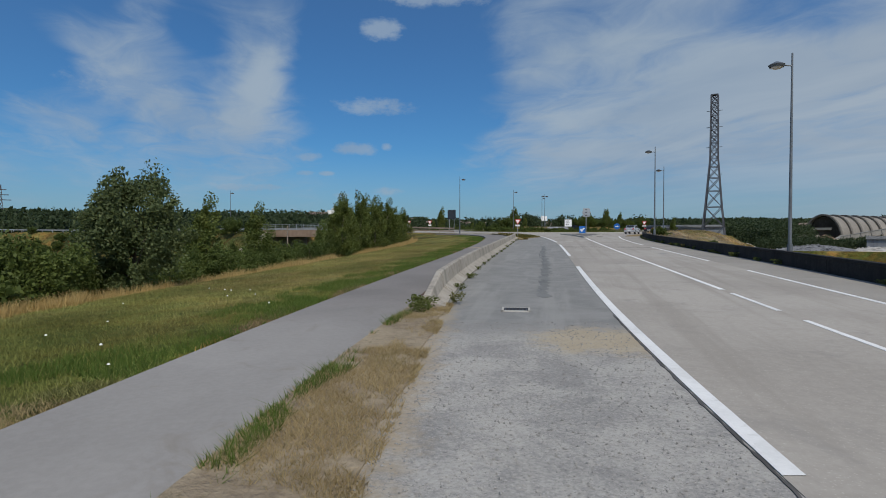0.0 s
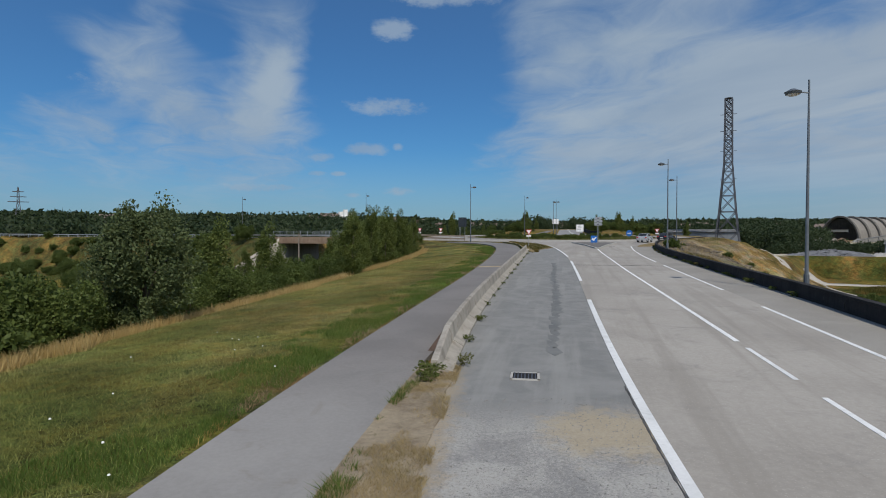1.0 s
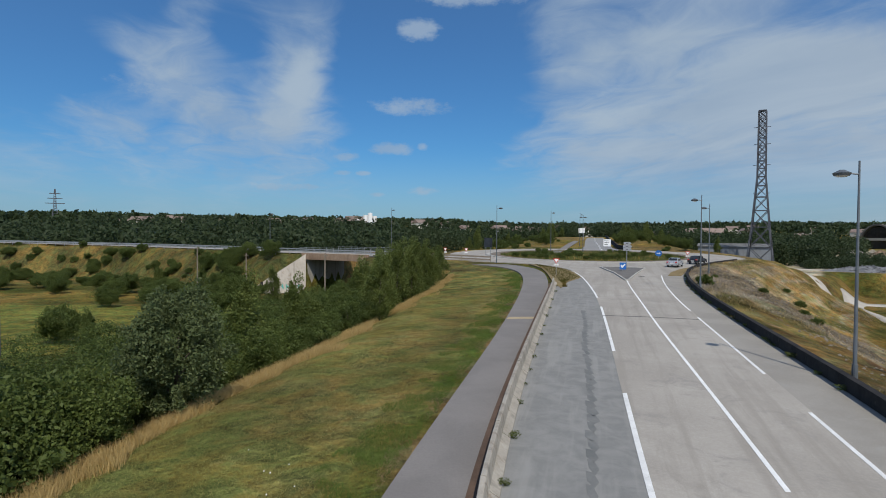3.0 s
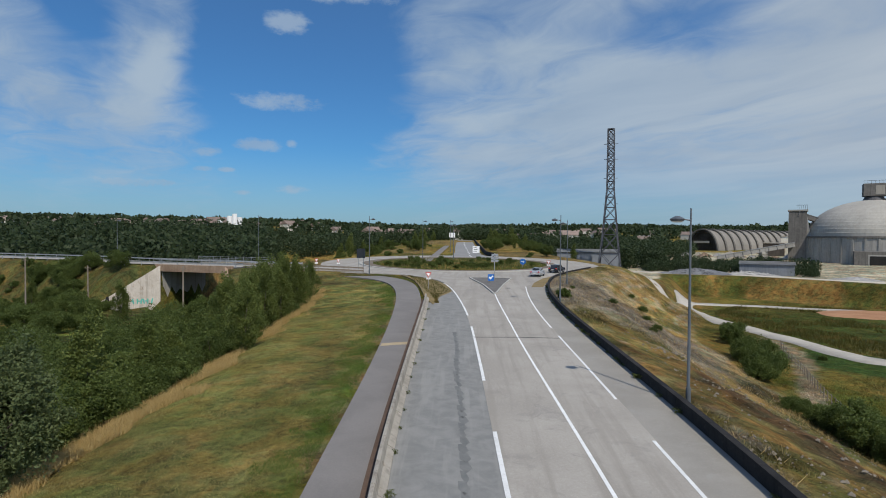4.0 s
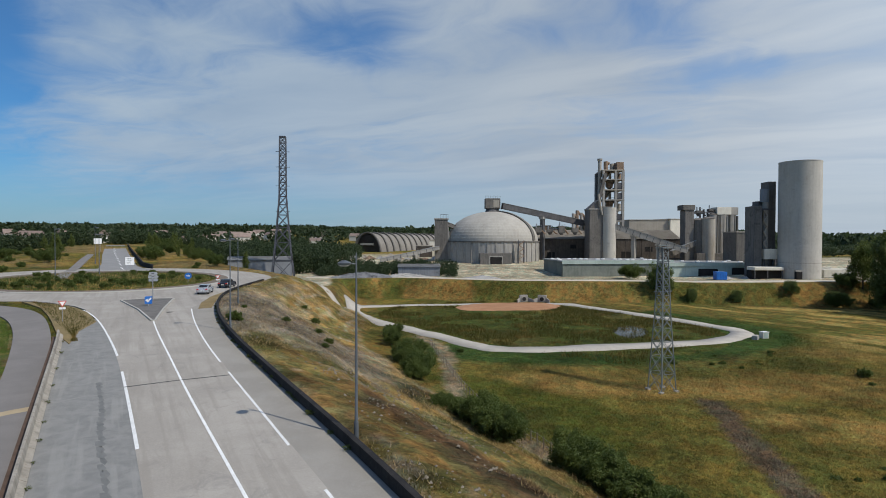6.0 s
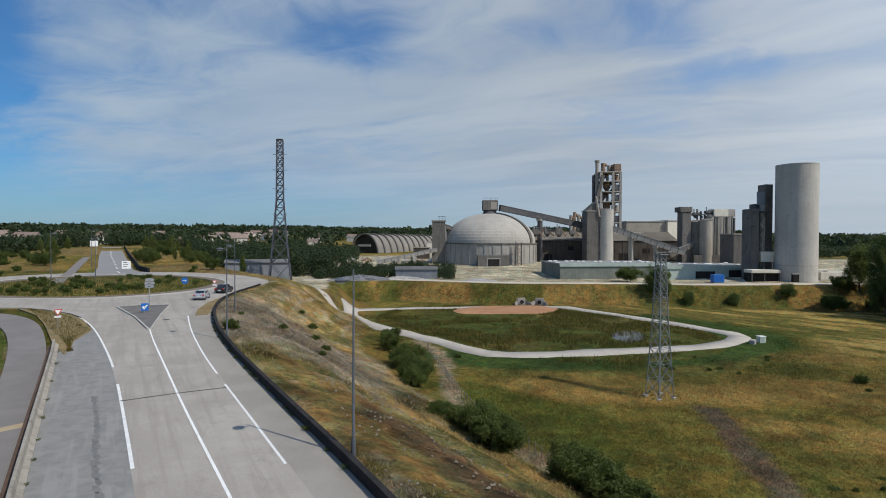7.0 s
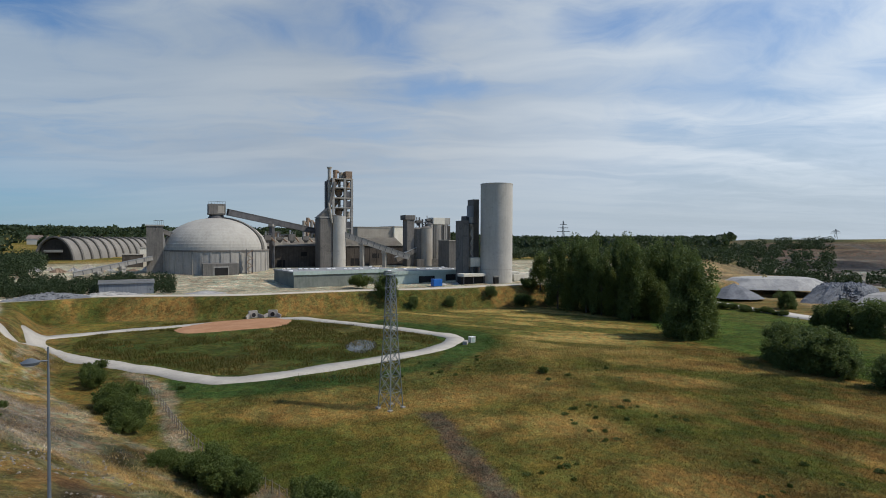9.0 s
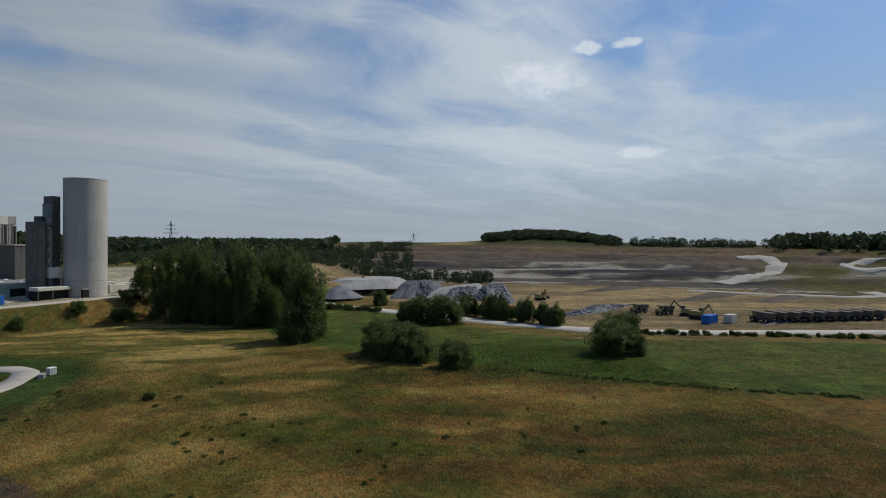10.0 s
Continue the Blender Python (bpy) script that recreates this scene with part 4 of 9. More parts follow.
    c = lerp_colour(c, (0.088, 0.084, 0.040), (x < 6) * (west_bank < 24) * sst(2, 7, west_bank) * (0.6 + 0.4 * waves(x, y, 15, 2)))
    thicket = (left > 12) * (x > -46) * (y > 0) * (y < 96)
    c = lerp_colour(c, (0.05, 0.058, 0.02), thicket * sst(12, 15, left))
    north = (y > 128) * (y < 420) * (right < 20) * (left < 30)
    c = lerp_colour(c, (0.20, 0.145, 0.065), north * sst(0.42, 0.58, fbm(x, y, 16, 61)))
    # works yard and quarry floor
    d, s = to_line(x, y, PLATFORM_EDGE)
    yard = sst(0.5, 2.5, d * s) * (dist < 420) * (x > 78) * sst(0.45, 0.52, x / np.maximum(y, 1.0) + (y < 1) * 9) * (1 - sst(330, 400, dist))
    c = lerp_colour(c, (0.38, 0.345, 0.285), yard)
    c = lerp_colour(c, (0.50, 0.46, 0.39), yard * sst(0.1, 0.5, waves(x, y, 30, 7)))
    foot = (1 - sst(0.0, 2.0, d * s)) * sst(-13, -8, d * s) * (y > -20) * (y < 170) * (x > 84)
    c = lerp_colour(c, (0.085, 0.085, 0.024), foot * 0.85)
    c = lerp_colour(c, (0.20, 0.135, 0.048), foot * sst(0.52, 0.64, fbm(x, y, 12, 57, 5, -0.8, 2.5)))
    works = np.where(hay_t > 0, 1.0, 0.0) * (y < 10) * (dist < 420) * (a > 3)
    c = lerp_colour(c, (0.31, 0.232, 0.135), works * sst(12, 22, hay_far))
    c = lerp_colour(c, (0.19, 0.145, 0.09), works * sst(14, 24, hay_far) * sst(0.52, 0.62, fbm(x, y, 24, 95, 4, -0.3, 5.0)))
    c = lerp_colour(c, (0.185, 0.135, 0.052), works * (1 - sst(12, 22, hay_far)))
    q = quarry_mask(x, y)
    reach = dist + 30 * (fbm(x, y, 90, 5, 3, -0.3, 2.0) - 0.5)
    seam = fbm(x, y, 26, 81, 5, -0.3, 6.0)
    c = lerp_colour(c, (0.145, 0.115, 0.06), q)
    c = lerp_colour(c, (0.098, 0.086, 0.084), q * sst(345, 360, reach))
    c = lerp_colour(c, (0.34, 0.325, 0.31), q * sst(350, 365, reach) * (1 - sst(500, 530, reach)) * sst(0.535, 0.59, seam) * 0.8)
    c = lerp_colour(c, (0.040, 0.041, 0.052), q * sst(405, 425, reach) * (1 - sst(490, 520, reach)) * sst(0.47, 0.40, seam))
    c = lerp_colour(c, (0.135, 0.103, 0.088), q * sst(495, 530, reach) * sst(0.62, 0.5, seam))
    c = lerp_colour(c, (0.060, 0.054, 0.060), q * sst(520, 540, reach) * sst(0.53, 0.60, fbm(x, y, 14, 83, 4, -0.3, 9.0)) * 0.8)
    c = lerp_colour(c, (0.150, 0.108, 0.076), q * sst(575, 610, reach) * sst(0.35, 0.5, fbm(x, y, 22, 85, 4, -0.3, 7.0)))
    c = lerp_colour(c, (0.10, 0.078, 0.05), q * sst(640, 670, reach))
    c = lerp_colour(c, (0.045, 0.055, 0.02), q * sst(680, 730, reach))
    c = lerp_colour(c, (0.10, 0.088, 0.035), q * sst(43, 52, a) * sst(0.35, 0.6, fbm(x, y, 40, 88)))
    c = lerp_colour(c, (0.30, 0.245, 0.135), q * np.exp(-(((a - 18.5) / 2.4) ** 2)) * sst(690, 740, dist) * 0.85)
    # worn earth path across the meadow and behind the bank
    for line, w, tone in (([(71, 30.5), (67, 27), (62.5, 24), (57, 20), (50, 14.5), (44, 8)], 1.6, (0.125, 0.095, 0.066)), ([(70, 86), (66.5, 76), (62, 69), (57.2, 63.7), (53, 58.5), (49, 53), (46, 46), (43.5, 40), (42, 33), (42, 22)], 1.3, (0.25, 0.205, 0.145)),
                          ([(40, 92), (46, 84), (52, 80), (50, 70), (42, 62)], 1.3, (0.28, 0.225, 0.15))):
        dd, _ = to_line(x, y, line)
        c = lerp_colour(c, tone, 1 - sst(w * 0.6, w * 1.3, dd + 1.1 * (fbm(x, y, 3, 59) - 0.5) + 0.5 * waves(x, y, 5, 3)))
    # fine mottling everywhere, stronger on the bank
    fleck = fbm(x, y, 2.6, 71, 4, 0.4, 1.2) - 0.5
    coarse = fbm(x, y, 7.0, 75, 3, 0.9, 1.3) - 0.5
    c = c * np.clip(1 + (0.9 + 0.8 * bank) * fleck + (0.5 + 0.5 * bank) * coarse, 0.35, 1.9)[:, None]
    return c


SOIL = {}


def soil_at(x, y):
    """The ground's colour at spots, from its nearest corner."""
    i = np.clip(np.searchsorted(SOIL["xs"], x), 0, len(SOIL["xs"]) - 1)
    j = np.clip(np.searchsorted(SOIL["ys"], y), 0, len(SOIL["ys"]) - 1)
    return SOIL["c"][j, i]


def build_ground():
    def axis(lo, fine0, fine1, hi, step, mid0, mid1, mid):
        out = [np.linspace(lo, mid0, 36)[:-1], np.arange(mid0, fine0, mid), np.arange(fine0, fine1, step), np.arange(fine1, mid1, mid), np.linspace(mid1, hi, 36)]
        return np.concatenate(out)

    xs = axis(-4600, -40, 234, 4600, 0.9, -300, 780, 5.0)
    ys = axis(-4600, -36, 176, 4600, 0.9, -560, 420, 5.0)
    gx, gy = np.meshgrid(xs, ys)
    x, y = gx.ravel(), gy.ravel()
    z = land(x, y)
    nx, ny = len(xs), len(ys)
    i = (np.arange(ny - 1)[:, None] * nx + np.arange(nx - 1)).ravel()
    faces = np.stack([i, i + 1, i + nx + 1, i + nx], 1)
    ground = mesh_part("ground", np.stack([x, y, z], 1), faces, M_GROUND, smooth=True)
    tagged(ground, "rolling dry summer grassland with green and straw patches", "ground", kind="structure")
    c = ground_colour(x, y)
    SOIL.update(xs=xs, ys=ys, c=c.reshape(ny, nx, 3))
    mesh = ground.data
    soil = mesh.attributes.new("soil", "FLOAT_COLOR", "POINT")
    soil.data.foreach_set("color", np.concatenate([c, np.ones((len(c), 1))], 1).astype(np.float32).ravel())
    return ground


build_ground()


# ---------------------------------------------------------------- roads
def strip(name, x0, x1, y0, y1, lift, material, parent=None, label="", category="", step=1.0, skirt=0.25, kind="structure"):
    """A paved band between two lines of the road, with an edge that goes into the ground."""
    ys = np.append(np.arange(y0, y1, step), y1)
    a, b = x0(ys), x1(ys)
    z = zr(ys) + lift
    rows = np.stack([np.stack([a, ys, z - skirt], 1), np.stack([a, ys, z], 1), np.stack([b, ys, z], 1), np.stack([b, ys, z - skirt], 1)], 1).reshape(-1, 3)
    k = len(ys)
    i = (np.arange(k - 1)[:, None] * 4 + np.arange(3)).ravel()
    faces = np.stack([i, i + 1, i + 5, i + 4], 1)[:, ::-1]
    ob = mesh_part(name, rows, faces, material, parent)
    if parent is None:
        tagged(ob, label, category, kind=kind)
    return ob


def flat_patch(name, outline, lift, material, label, category, parent=None, skirt=0.2, ground=zr):
    bm = bmesh.new()
    hi = [bm.verts.new((x, y, float(ground(y)) + lift)) for x, y in outline]
    lo = [bm.verts.new((x, y, float(ground(y)) + lift - skirt)) for x, y in outline]
    bm.faces.new(hi)
    for i in range(len(hi)):
        j = (i + 1) % len(hi)
        bm.faces.new((lo[i], lo[j], hi[j], hi[i]))
    bmesh.ops.triangulate(bm, faces=bm.faces[:])
    bmesh.ops.recalc_face_normals(bm, faces=bm.faces[:])
    ob = part(name, bm, material, parent)
    if parent is None:
        tagged(ob, label, category, kind="structure")
    return ob


edge_l = lambda y: X_LEFT(y) - 0.12
wall_l = lambda y: X_WALL(y)
strip("road", edge_l, lambda y: X_RIGHT(y) + 0.12, -60, 79, 0.0, M_CONCRETE_ROAD, label="worn pale grey two-lane carriageway rising to a roundabout", category="road")
strip("road_shoulder_right", lambda y: X_RIGHT(y) + 0.12, wall_l, -60, 88, -0.004, M_SHOULDER, label="grey asphalt strip between the lane and the dark parapet", category="road shoulder")
strip("road_shoulder_left", lambda y: X_JERSEY(y) - 0.05 + 0.9 * sst(66, 76, y) + 0.12 * waves(y, y, 3, 1) * (y < 12), edge_l, -50, 76, -0.006, M_LAYBY, label="old grey asphalt lay-by, gravelly and broken at its start", category="road shoulder", step=0.5)
strip("footpath", X_GRASS, X_PATH, -60, 95.5, 0.0, M_PATH, label="grey asphalt footpath between grass and barrier", category="footpath")
strip("verge", X_PATH, lambda y: X_JERSEY(y) + 0.1 * waves(y, y, 2.3, 2), -50, 13.2, 0.012, surface("dry verge earth", (0.20, 0.155, 0.105), (0.37, 0.305, 0.21), 0.95, 9.0, 1.4, 0.9, stain=(0.13, 0.11, 0.05), rnd=0, depth=0.05), label="strip of dry earth and straw beside the footpath", category="verge", step=0.4)
flat_patch("path_patch", [(0.95 + 0.9, 41.6), (3.0, 41.9), (4.4, 42.0), (4.5, 42.9), (3.1, 42.75), (2.0, 42.5)], 0.006, M_SAND, "", "", bpy.data.objects["footpath"], skirt=0.01)
# dark oil trail along the lay-by, tar joint along the lane and across it
for y in np.arange(14.5, 46, 0.8):
    x = float(np.interp(y, [14, 21.6, 26.7, 33.6, 42, 60], [2.5, 3.98, 4.93, 6.01, 7.61, 10.0])) + random.uniform(-0.06, 0.06)
    w = 0.10 + 0.13 * random.random()
    flat_patch("oil_stain", [(x - w, y), (x - w * 0.3, y - 0.45), (x + w, y - 0.1), (x + w * 0.8, y + 0.5), (x - w * 0.5, y + 0.6)], 0.0, surface_oil if y > 15 else (surface_oil := surface("oil stain", (0.13, 0.135, 0.13), (0.19, 0.19, 0.18), 0.8, 9, 1.5, 0.2)), "", "", bpy.data.objects["road_shoulder_left"], skirt=0.006)
strip("tar_joint", lambda y: X_LEFT(y) - 0.155 - 0.03 * np.abs(waves(y, y, 0.5, 1)), lambda y: X_LEFT(y) - 0.135 + 0.02 * waves(y, y, 0.7, 3), 2.6, 11.5, 0.003, M_TAR, bpy.data.objects["road"], step=0.12, skirt=0.01)
flat_patch("expansion_joint", [(9.3, 43.85), (9.3, 44.05), (12.6, 43.62), (16.0, 42.86), (16.0, 42.66), (12.6, 43.44)], 0.007, M_TAR, "", "", bpy.data.objects["road"], skirt=0.01)


def line_mark(x_of, y0, y1, w, label):
    ob = strip("lane_marking", lambda y: x_of(y) - w / 2, lambda y: x_of(y) + w / 2, y0, y1, 0.006, M_PAINT, label=label, category="lane marking", skirt=0.006)
    return tagged(ob, group="lane markings")


for y0, y1 in ((-40, -20), (-14, -2.5), (4.15, 24.2), (31.9, 48.5), (54.2, 84)):
    line_mark(lambda y: X_LEFT(y) - 0.03, y0, y1, 0.18, "wide white edge line on the carriageway")
for y0, y1 in ((-9, -6), (-4.8, -1.8), (-0.6, 2.4), (3.6, 6.6), (7.8, 10.8), (12.0, 15.0), (15.8, 72.0)):
    line_mark(X_MID, y0, y1, 0.12 if y1 < 16 else 0.15, "white dash of the centre line" if y1 < 16 else "solid white centre line")
for y0, y1 in ((-30, -6), (2.2, 22.3), (27.7, 43.7), (47, 78)):
    line_mark(X_RIGHT, y0, y1, 0.15, "long white edge dash beside the parapet")


def ring(r, n=72, a0=0.0, a1=360.0):
    return [(ROUND[0] + r * math.cos(radians(a0 + (a1 - a0) * i / n)), ROUND[1] + r * math.sin(radians(a0 + (a1 - a0) * i / n))) for i in range(n + (a1 - a0 < 360))]


def ring_band(name, r0, r1, lift, material, label, category, skirt=0.3):
    n = 96
    a = np.radians(np.arange(n) * 360 / n)
    v = []
    for r, dz in ((r0, -skirt), (r0, 0), (r1, 0), (r1, -skirt)):
        yy = ROUND[1] + r * np.sin(a)
        v.append(np.stack([ROUND[0] + r * np.cos(a), yy, zr(yy) + lift + dz], 1))
    v = np.concatenate(v)
    f = [(k * n + i, k * n + (i + 1) % n, (k + 1) * n + (i + 1) % n, (k + 1) * n + i) for k in range(3) for i in range(n)]
    ob = mesh_part(name, v, np.array(f), material)
    tagged(ob, label, category, kind="structure")
    return ob


ring_band("roundabout_road", 22.4, 30.6, 0.004, M_CONCRETE_ROAD, "pale ring of carriageway round the island", "roundabout")
ring_band("island_apron", 19.4, 21.7, 0.10, surface("brown grit", (0.13, 0.105, 0.08), (0.20, 0.165, 0.125), 0.95, 5, 0.5, 0.6, rnd=0), "band of brown grit inside the roundabout kerb", "apron")
ring_band("island_kerb", 21.7, 22.4, 0.13, M_KERB, "kerb stones round the roundabout island", "kerb")
flat_patch("roundabout_mouth", [(12.8, 79), (24.9, 79), (27.4, 82), (31.5, 88), (39, 97), (40, 104), (24, 102.5), (10, 103), (4, 106), (-2, 102.2), (7.5, 99.5), (10.8, 95), (13.2, 88.5), (13.75, 84)], 0.002, M_CONCRETE_ROAD, "pale flared carriageway where lane and roundabout meet", "road")
flat_patch("west_road_mouth", [(8, 100), (-2, 106), (-14, 110.6), (-25, 115.4), (-30, 118), (-25, 126.4), (-12, 119.6), (0, 116), (6, 118)], -0.02, M_CONCRETE_ROAD, "pale carriageway leaving over the bridge", "road", ground=lambda y: np.interp(y, [98, 112, 125], [2.5, 2.9, 3.15]))
flat_patch("north_exit_road", [(22, 148), (26.8, 147), (33.3, 141), (41, 139), (37.0, 150), (37.5, 160), (42.2, 184), (49.8, 223), (57.4, 261), (72, 330), (64, 333), (49, 258.5), (42.2, 225.5), (36.2, 194.5), (31.7, 171), (28.0, 155)], 0.03, surface("far asphalt", (0.21, 0.21, 0.205), (0.28, 0.275, 0.265), 0.9, 6, 0.3, 0.2, rnd=0), "grey road leading away north from the roundabout", "road", skirt=2.0)
for k in range(9):
    y = 150 + 14 * k
    x = float(np.interp(y, [150, 180, 225, 274], [32.2, 37.8, 46.0, 56.0]))
    flat_patch("lane_marking", [(x, y), (x + 0.25, y), (x + 1.1, y + 7), (x + 0.85, y + 7)], 0.05, M_PAINT, "white dash on the road north of the roundabout", "lane marking", skirt=0.02)
flat_patch("north_path", [(16.6, 133.5), (18.6, 132.5), (20.5, 141), (24.1, 155.3), (33.2, 196), (39, 222), (37.2, 222.5), (31.2, 197), (22.3, 156), (18.6, 142)], 0.06, M_PATH, "grey asphalt path north of the roundabout", "path", skirt=2.0)

# kerbed splitter island with dark chippings
isl = flat_patch("splitter_island", [(19.1, 90.8), (22.3, 90.4), (25.7, 89.2), (22, 80.5), (18.2, 70.5), (17.9, 70.6), (18.9, 80.5)], 0.14, surface("dark chippings", (0.10, 0.095, 0.09), (0.18, 0.17, 0.155), 0.95, 7, 0.5, 0.8), "triangular traffic island of dark chippings with a pale kerb", "traffic island", skirt=0.3)
for a, b in (((19.1, 90.8), (22.3, 90.4)), ((22.3, 90.4), (25.7, 89.2)), ((25.7, 89.2), (22, 80.5)), ((22, 80.5), (18.2, 70.5)), ((18.2, 70.5), (17.9, 70.6)), ((17.9, 70.6), (18.9, 80.5)), ((18.9, 80.5), (19.1, 90.8))):
    bm = beam(bmesh.new(), (*a, float(zr(a[1])) + 0.06), (*b, float(zr(b[1])) + 0.06), 0.2, 0.2)
    part("kerb", bm, M_KERB, isl)
flat_patch("exit_verge", [(8.75, 61.8), (10.6, 68.5), (13.0, 73.6), (13.5, 81.8), (13.0, 87), (11.9, 90.8), (8.4, 96.6), (9.6, 88.6), (9.5, 82), (9.25, 77), (8.55, 67)], 0.05, surface("straw verge", (0.16, 0.125, 0.055), (0.27, 0.20, 0.095), 0.95, 4, 0.5, 0.8, stain=(0.085, 0.095, 0.03), rnd=0, depth=0.08), "dry grass corner between footpath and roundabout", "verge")
flat_patch("parapet_verge", [(25.3, 77.5), (27.0, 77.5), (30.2, 84.5), (39.0, 97.2), (37.8, 97.6), (31, 89), (27.3, 82.5)], 0.05, surface("straw verge right", (0.17, 0.125, 0.058), (0.27, 0.20, 0.095), 0.95, 4, 0.5, 0.8, stain=(0.10, 0.10, 0.035), rnd=0, depth=0.08), "dry grass corner before the parapet", "verge")


# ---------------------------------------------------------------- barriers along the road
def jersey(y0, y1, taper=False):
    """A concrete safety barrier block with its sloped foot."""
    n = 4
    profile = [(0.06, 0.0), (0.07, 0.60), (0.09, 0.63), (0.20, 0.63), (0.23, 0.60), (0.30, 0.24), (0.56, 0.07), (0.56, 0.0)]
    ys = np.linspace(y0 + 0.03, y1 - 0.03, n + 1)
    bm = bmesh.new()
    rows = []
    for k, y in enumerate(ys):
        h = 0.45 + 0.55 * k / n if taper else 1.0
        rows.append([bm.verts.new((float(X_JERSEY(y)) - 0.58 + px, y, float(zr(y)) + pz * h)) for px, pz in profile])
    for r0, r1 in zip(rows, rows[1:]):
        for i in range(len(profile) - 1):
            bm.faces.new((r0[i], r0[i + 1], r1[i + 1], r1[i]))
    bm.faces.new(rows[0])
    bm.faces.new(rows[-1][::-1])
    bmesh.ops.recalc_face_normals(bm, faces=bm.faces[:])
    ob = part("concrete_barrier", bm, M_JERSEY)
    return tagged(ob, "weathered concrete safety barrier with a sloped end" if taper else "weathered concrete safety barrier block with rust stains", "barrier", "barriers along the footpath")


# rusty grit strip, darkened further with the barrier's shade in its colour
strip("barrier_gap", lambda y: X_JERSEY(y) - 0.90, lambda y: X_JERSEY(y) - 0.5, 14.5, 66.5, 0.008, surface("rust-brown grit with painted shade", (0.07, 0.045, 0.032), (0.13, 0.085, 0.06), 0.95, 9, 0.8, 0.5, rnd=0), label="dark strip of rusty grit and painted shade along the barrier", category="gutter", skirt=0.02)
jersey(12.4, 14.8, True)
for k in range(13):
    jersey(14.8 + 4.0 * k, 18.8 + 4.0 * k)


def parapet(y0, y1):
    ys = np.linspace(y0 + 0.01, y1 - 0.01, 4)
    bm = bmesh.new()
    prof = [(0, -0.3), (0.02, 0.52), (-0.02, 0.54), (-0.02, 0.63), (0.30, 0.63), (0.30, 0.54), (0.27, 0.52), (0.29, -0.9)]
    rows = [[bm.verts.new((float(X_WALL(y)) + a, y, float(zr(y)) + b)) for a, b in prof] for y in ys]
    for r0, r1 in zip(rows, rows[1:]):
        for i in range(len(prof) - 1):
            bm.faces.new((r0[i], r0[i + 1], r1[i + 1], r1[i]))
    bm.faces.new(rows[0])
    bm.faces.new(rows[-1][::-1])
    bmesh.ops.recalc_face_normals(bm, faces=bm.faces[:])
    return tagged(part("parapet_wall", bm, M_WALL_DARK), "low near-black concrete parapet wall beside the road", "parapet", "parapet blocks")


for k in range(26):
    parapet(-24 + 5 * k, -19 + 5 * k)


# ---------------------------------------------------------------- lamps, signs, covers
def street_lamp(x, y, top, head=-90.0, label="tall slender grey street lamp with a flat disc head", double=False):
    z0 = gz(x, y)
    ob = thing("street_lamp", (x, y, z0), label, "street lamp", "street lamps", rz=head)
    h = top - z0
    bm = drum(bmesh.new(), 0, 0, -0.3, 0.9, 0.13, 0.12, 10)
    part("base", bm, M_POLE, ob)
    bm = drum(bmesh.new(), 0, 0, 0.9, h + 0.55, 0.085, 0.04, 10)
    part("pole", bm, M_POLE, ob)
    for s in ((1, -1) if double else (1,)):
        bm = rod(bmesh.new(), (0, 0, h - 0.05), (0, s * 0.5, h + 0.02), 0.035, 0.03, 8)
        part("arm", bm, M_POLE, ob)
        bm = bmesh.new()
        drum(bm, 0, s * 0.68, h - 0.10, h + 0.02, 0.30, 0.36, 16)
        drum(bm, 0, s * 0.68, h + 0.02, h + 0.16, 0.36, 0.10, 16)
        hd = part("lamp_head", bm, M_POLE, ob)
        part("lens", drum(bmesh.new(), 0, s * 0.68, h - 0.15, h - 0.10, 0.19, 0.26, 16), M_WHITE, hd)
    return ob


street_lamp(16.35, 26.3, 9.95, 82)
street_lamp(22.7, 59.9, 11.0, 82)
street_lamp(30.6, 77.5, 11.1, 75)
street_lamp(3.0, 99.6, 12.1, -80)
street_lamp(-22.0, 140, 13.6, -30)
street_lamp(-50, 131.5, 12.2, -20)
street_lamp(17.6, 139.5, 13.0, -80)
street_lamp(25.5, 140, 12.0, -60, double=True)
street_lamp(31.0, 175, 14.0, -60)


def grate(x, y, w, d, label, rz=0.0):
    ob = thing("drain_grate", (x, y, float(zr(y))), label, "drain", rz=rz)
    bm = bmesh.new()
    for a in ((-w / 2, w / 2, -d / 2, -d / 2 + 0.05), (-w / 2, w / 2, d / 2 - 0.05, d / 2), (-w / 2, -w / 2 + 0.05, -d / 2, d / 2), (w / 2 - 0.05, w / 2, -d / 2, d / 2)):
        box(bm, *a, -0.04, 0.014)
    part("frame", bm, M_KERB, ob)
    part("pit", box(bmesh.new(), -w / 2 + 0.04, w / 2 - 0.04, -d / 2 + 0.04, d / 2 - 0.04, -0.03, 0.003), M_DARK, ob)
    for k in range(7):
        xx = -w / 2 + 0.05 + (w - 0.1) * (k + 0.5) / 7
        part("bar", box(bmesh.new(), xx - 0.014, xx + 0.014, -d / 2 + 0.05, d / 2 - 0.05, 0.0, 0.012), M_LATTICE, ob)


grate(1.6, 12.2, 0.62, 0.62, "square iron drain grate in the asphalt lay-by", -8)


def cover(x, y, r, label):
    ob = thing("manhole_cover", (x, y, float(zr(y))), label, "manhole cover")
    part("rim", drum(bmesh.new(), 0, 0, -0.05, 0.010, r, None, 24), M_TAR, ob)
    part("lid", drum(bmesh.new(), 0, 0, -0.04, 0.016, r * 0.82, None, 24), M_DARK_STEEL, ob)


cover(21.5, 76.5, 0.42, "round iron manhole cover near the island")


def post(bm, h, r=0.035):
    return drum(bm, 0, 0, -0.3, h, r, None, 8)


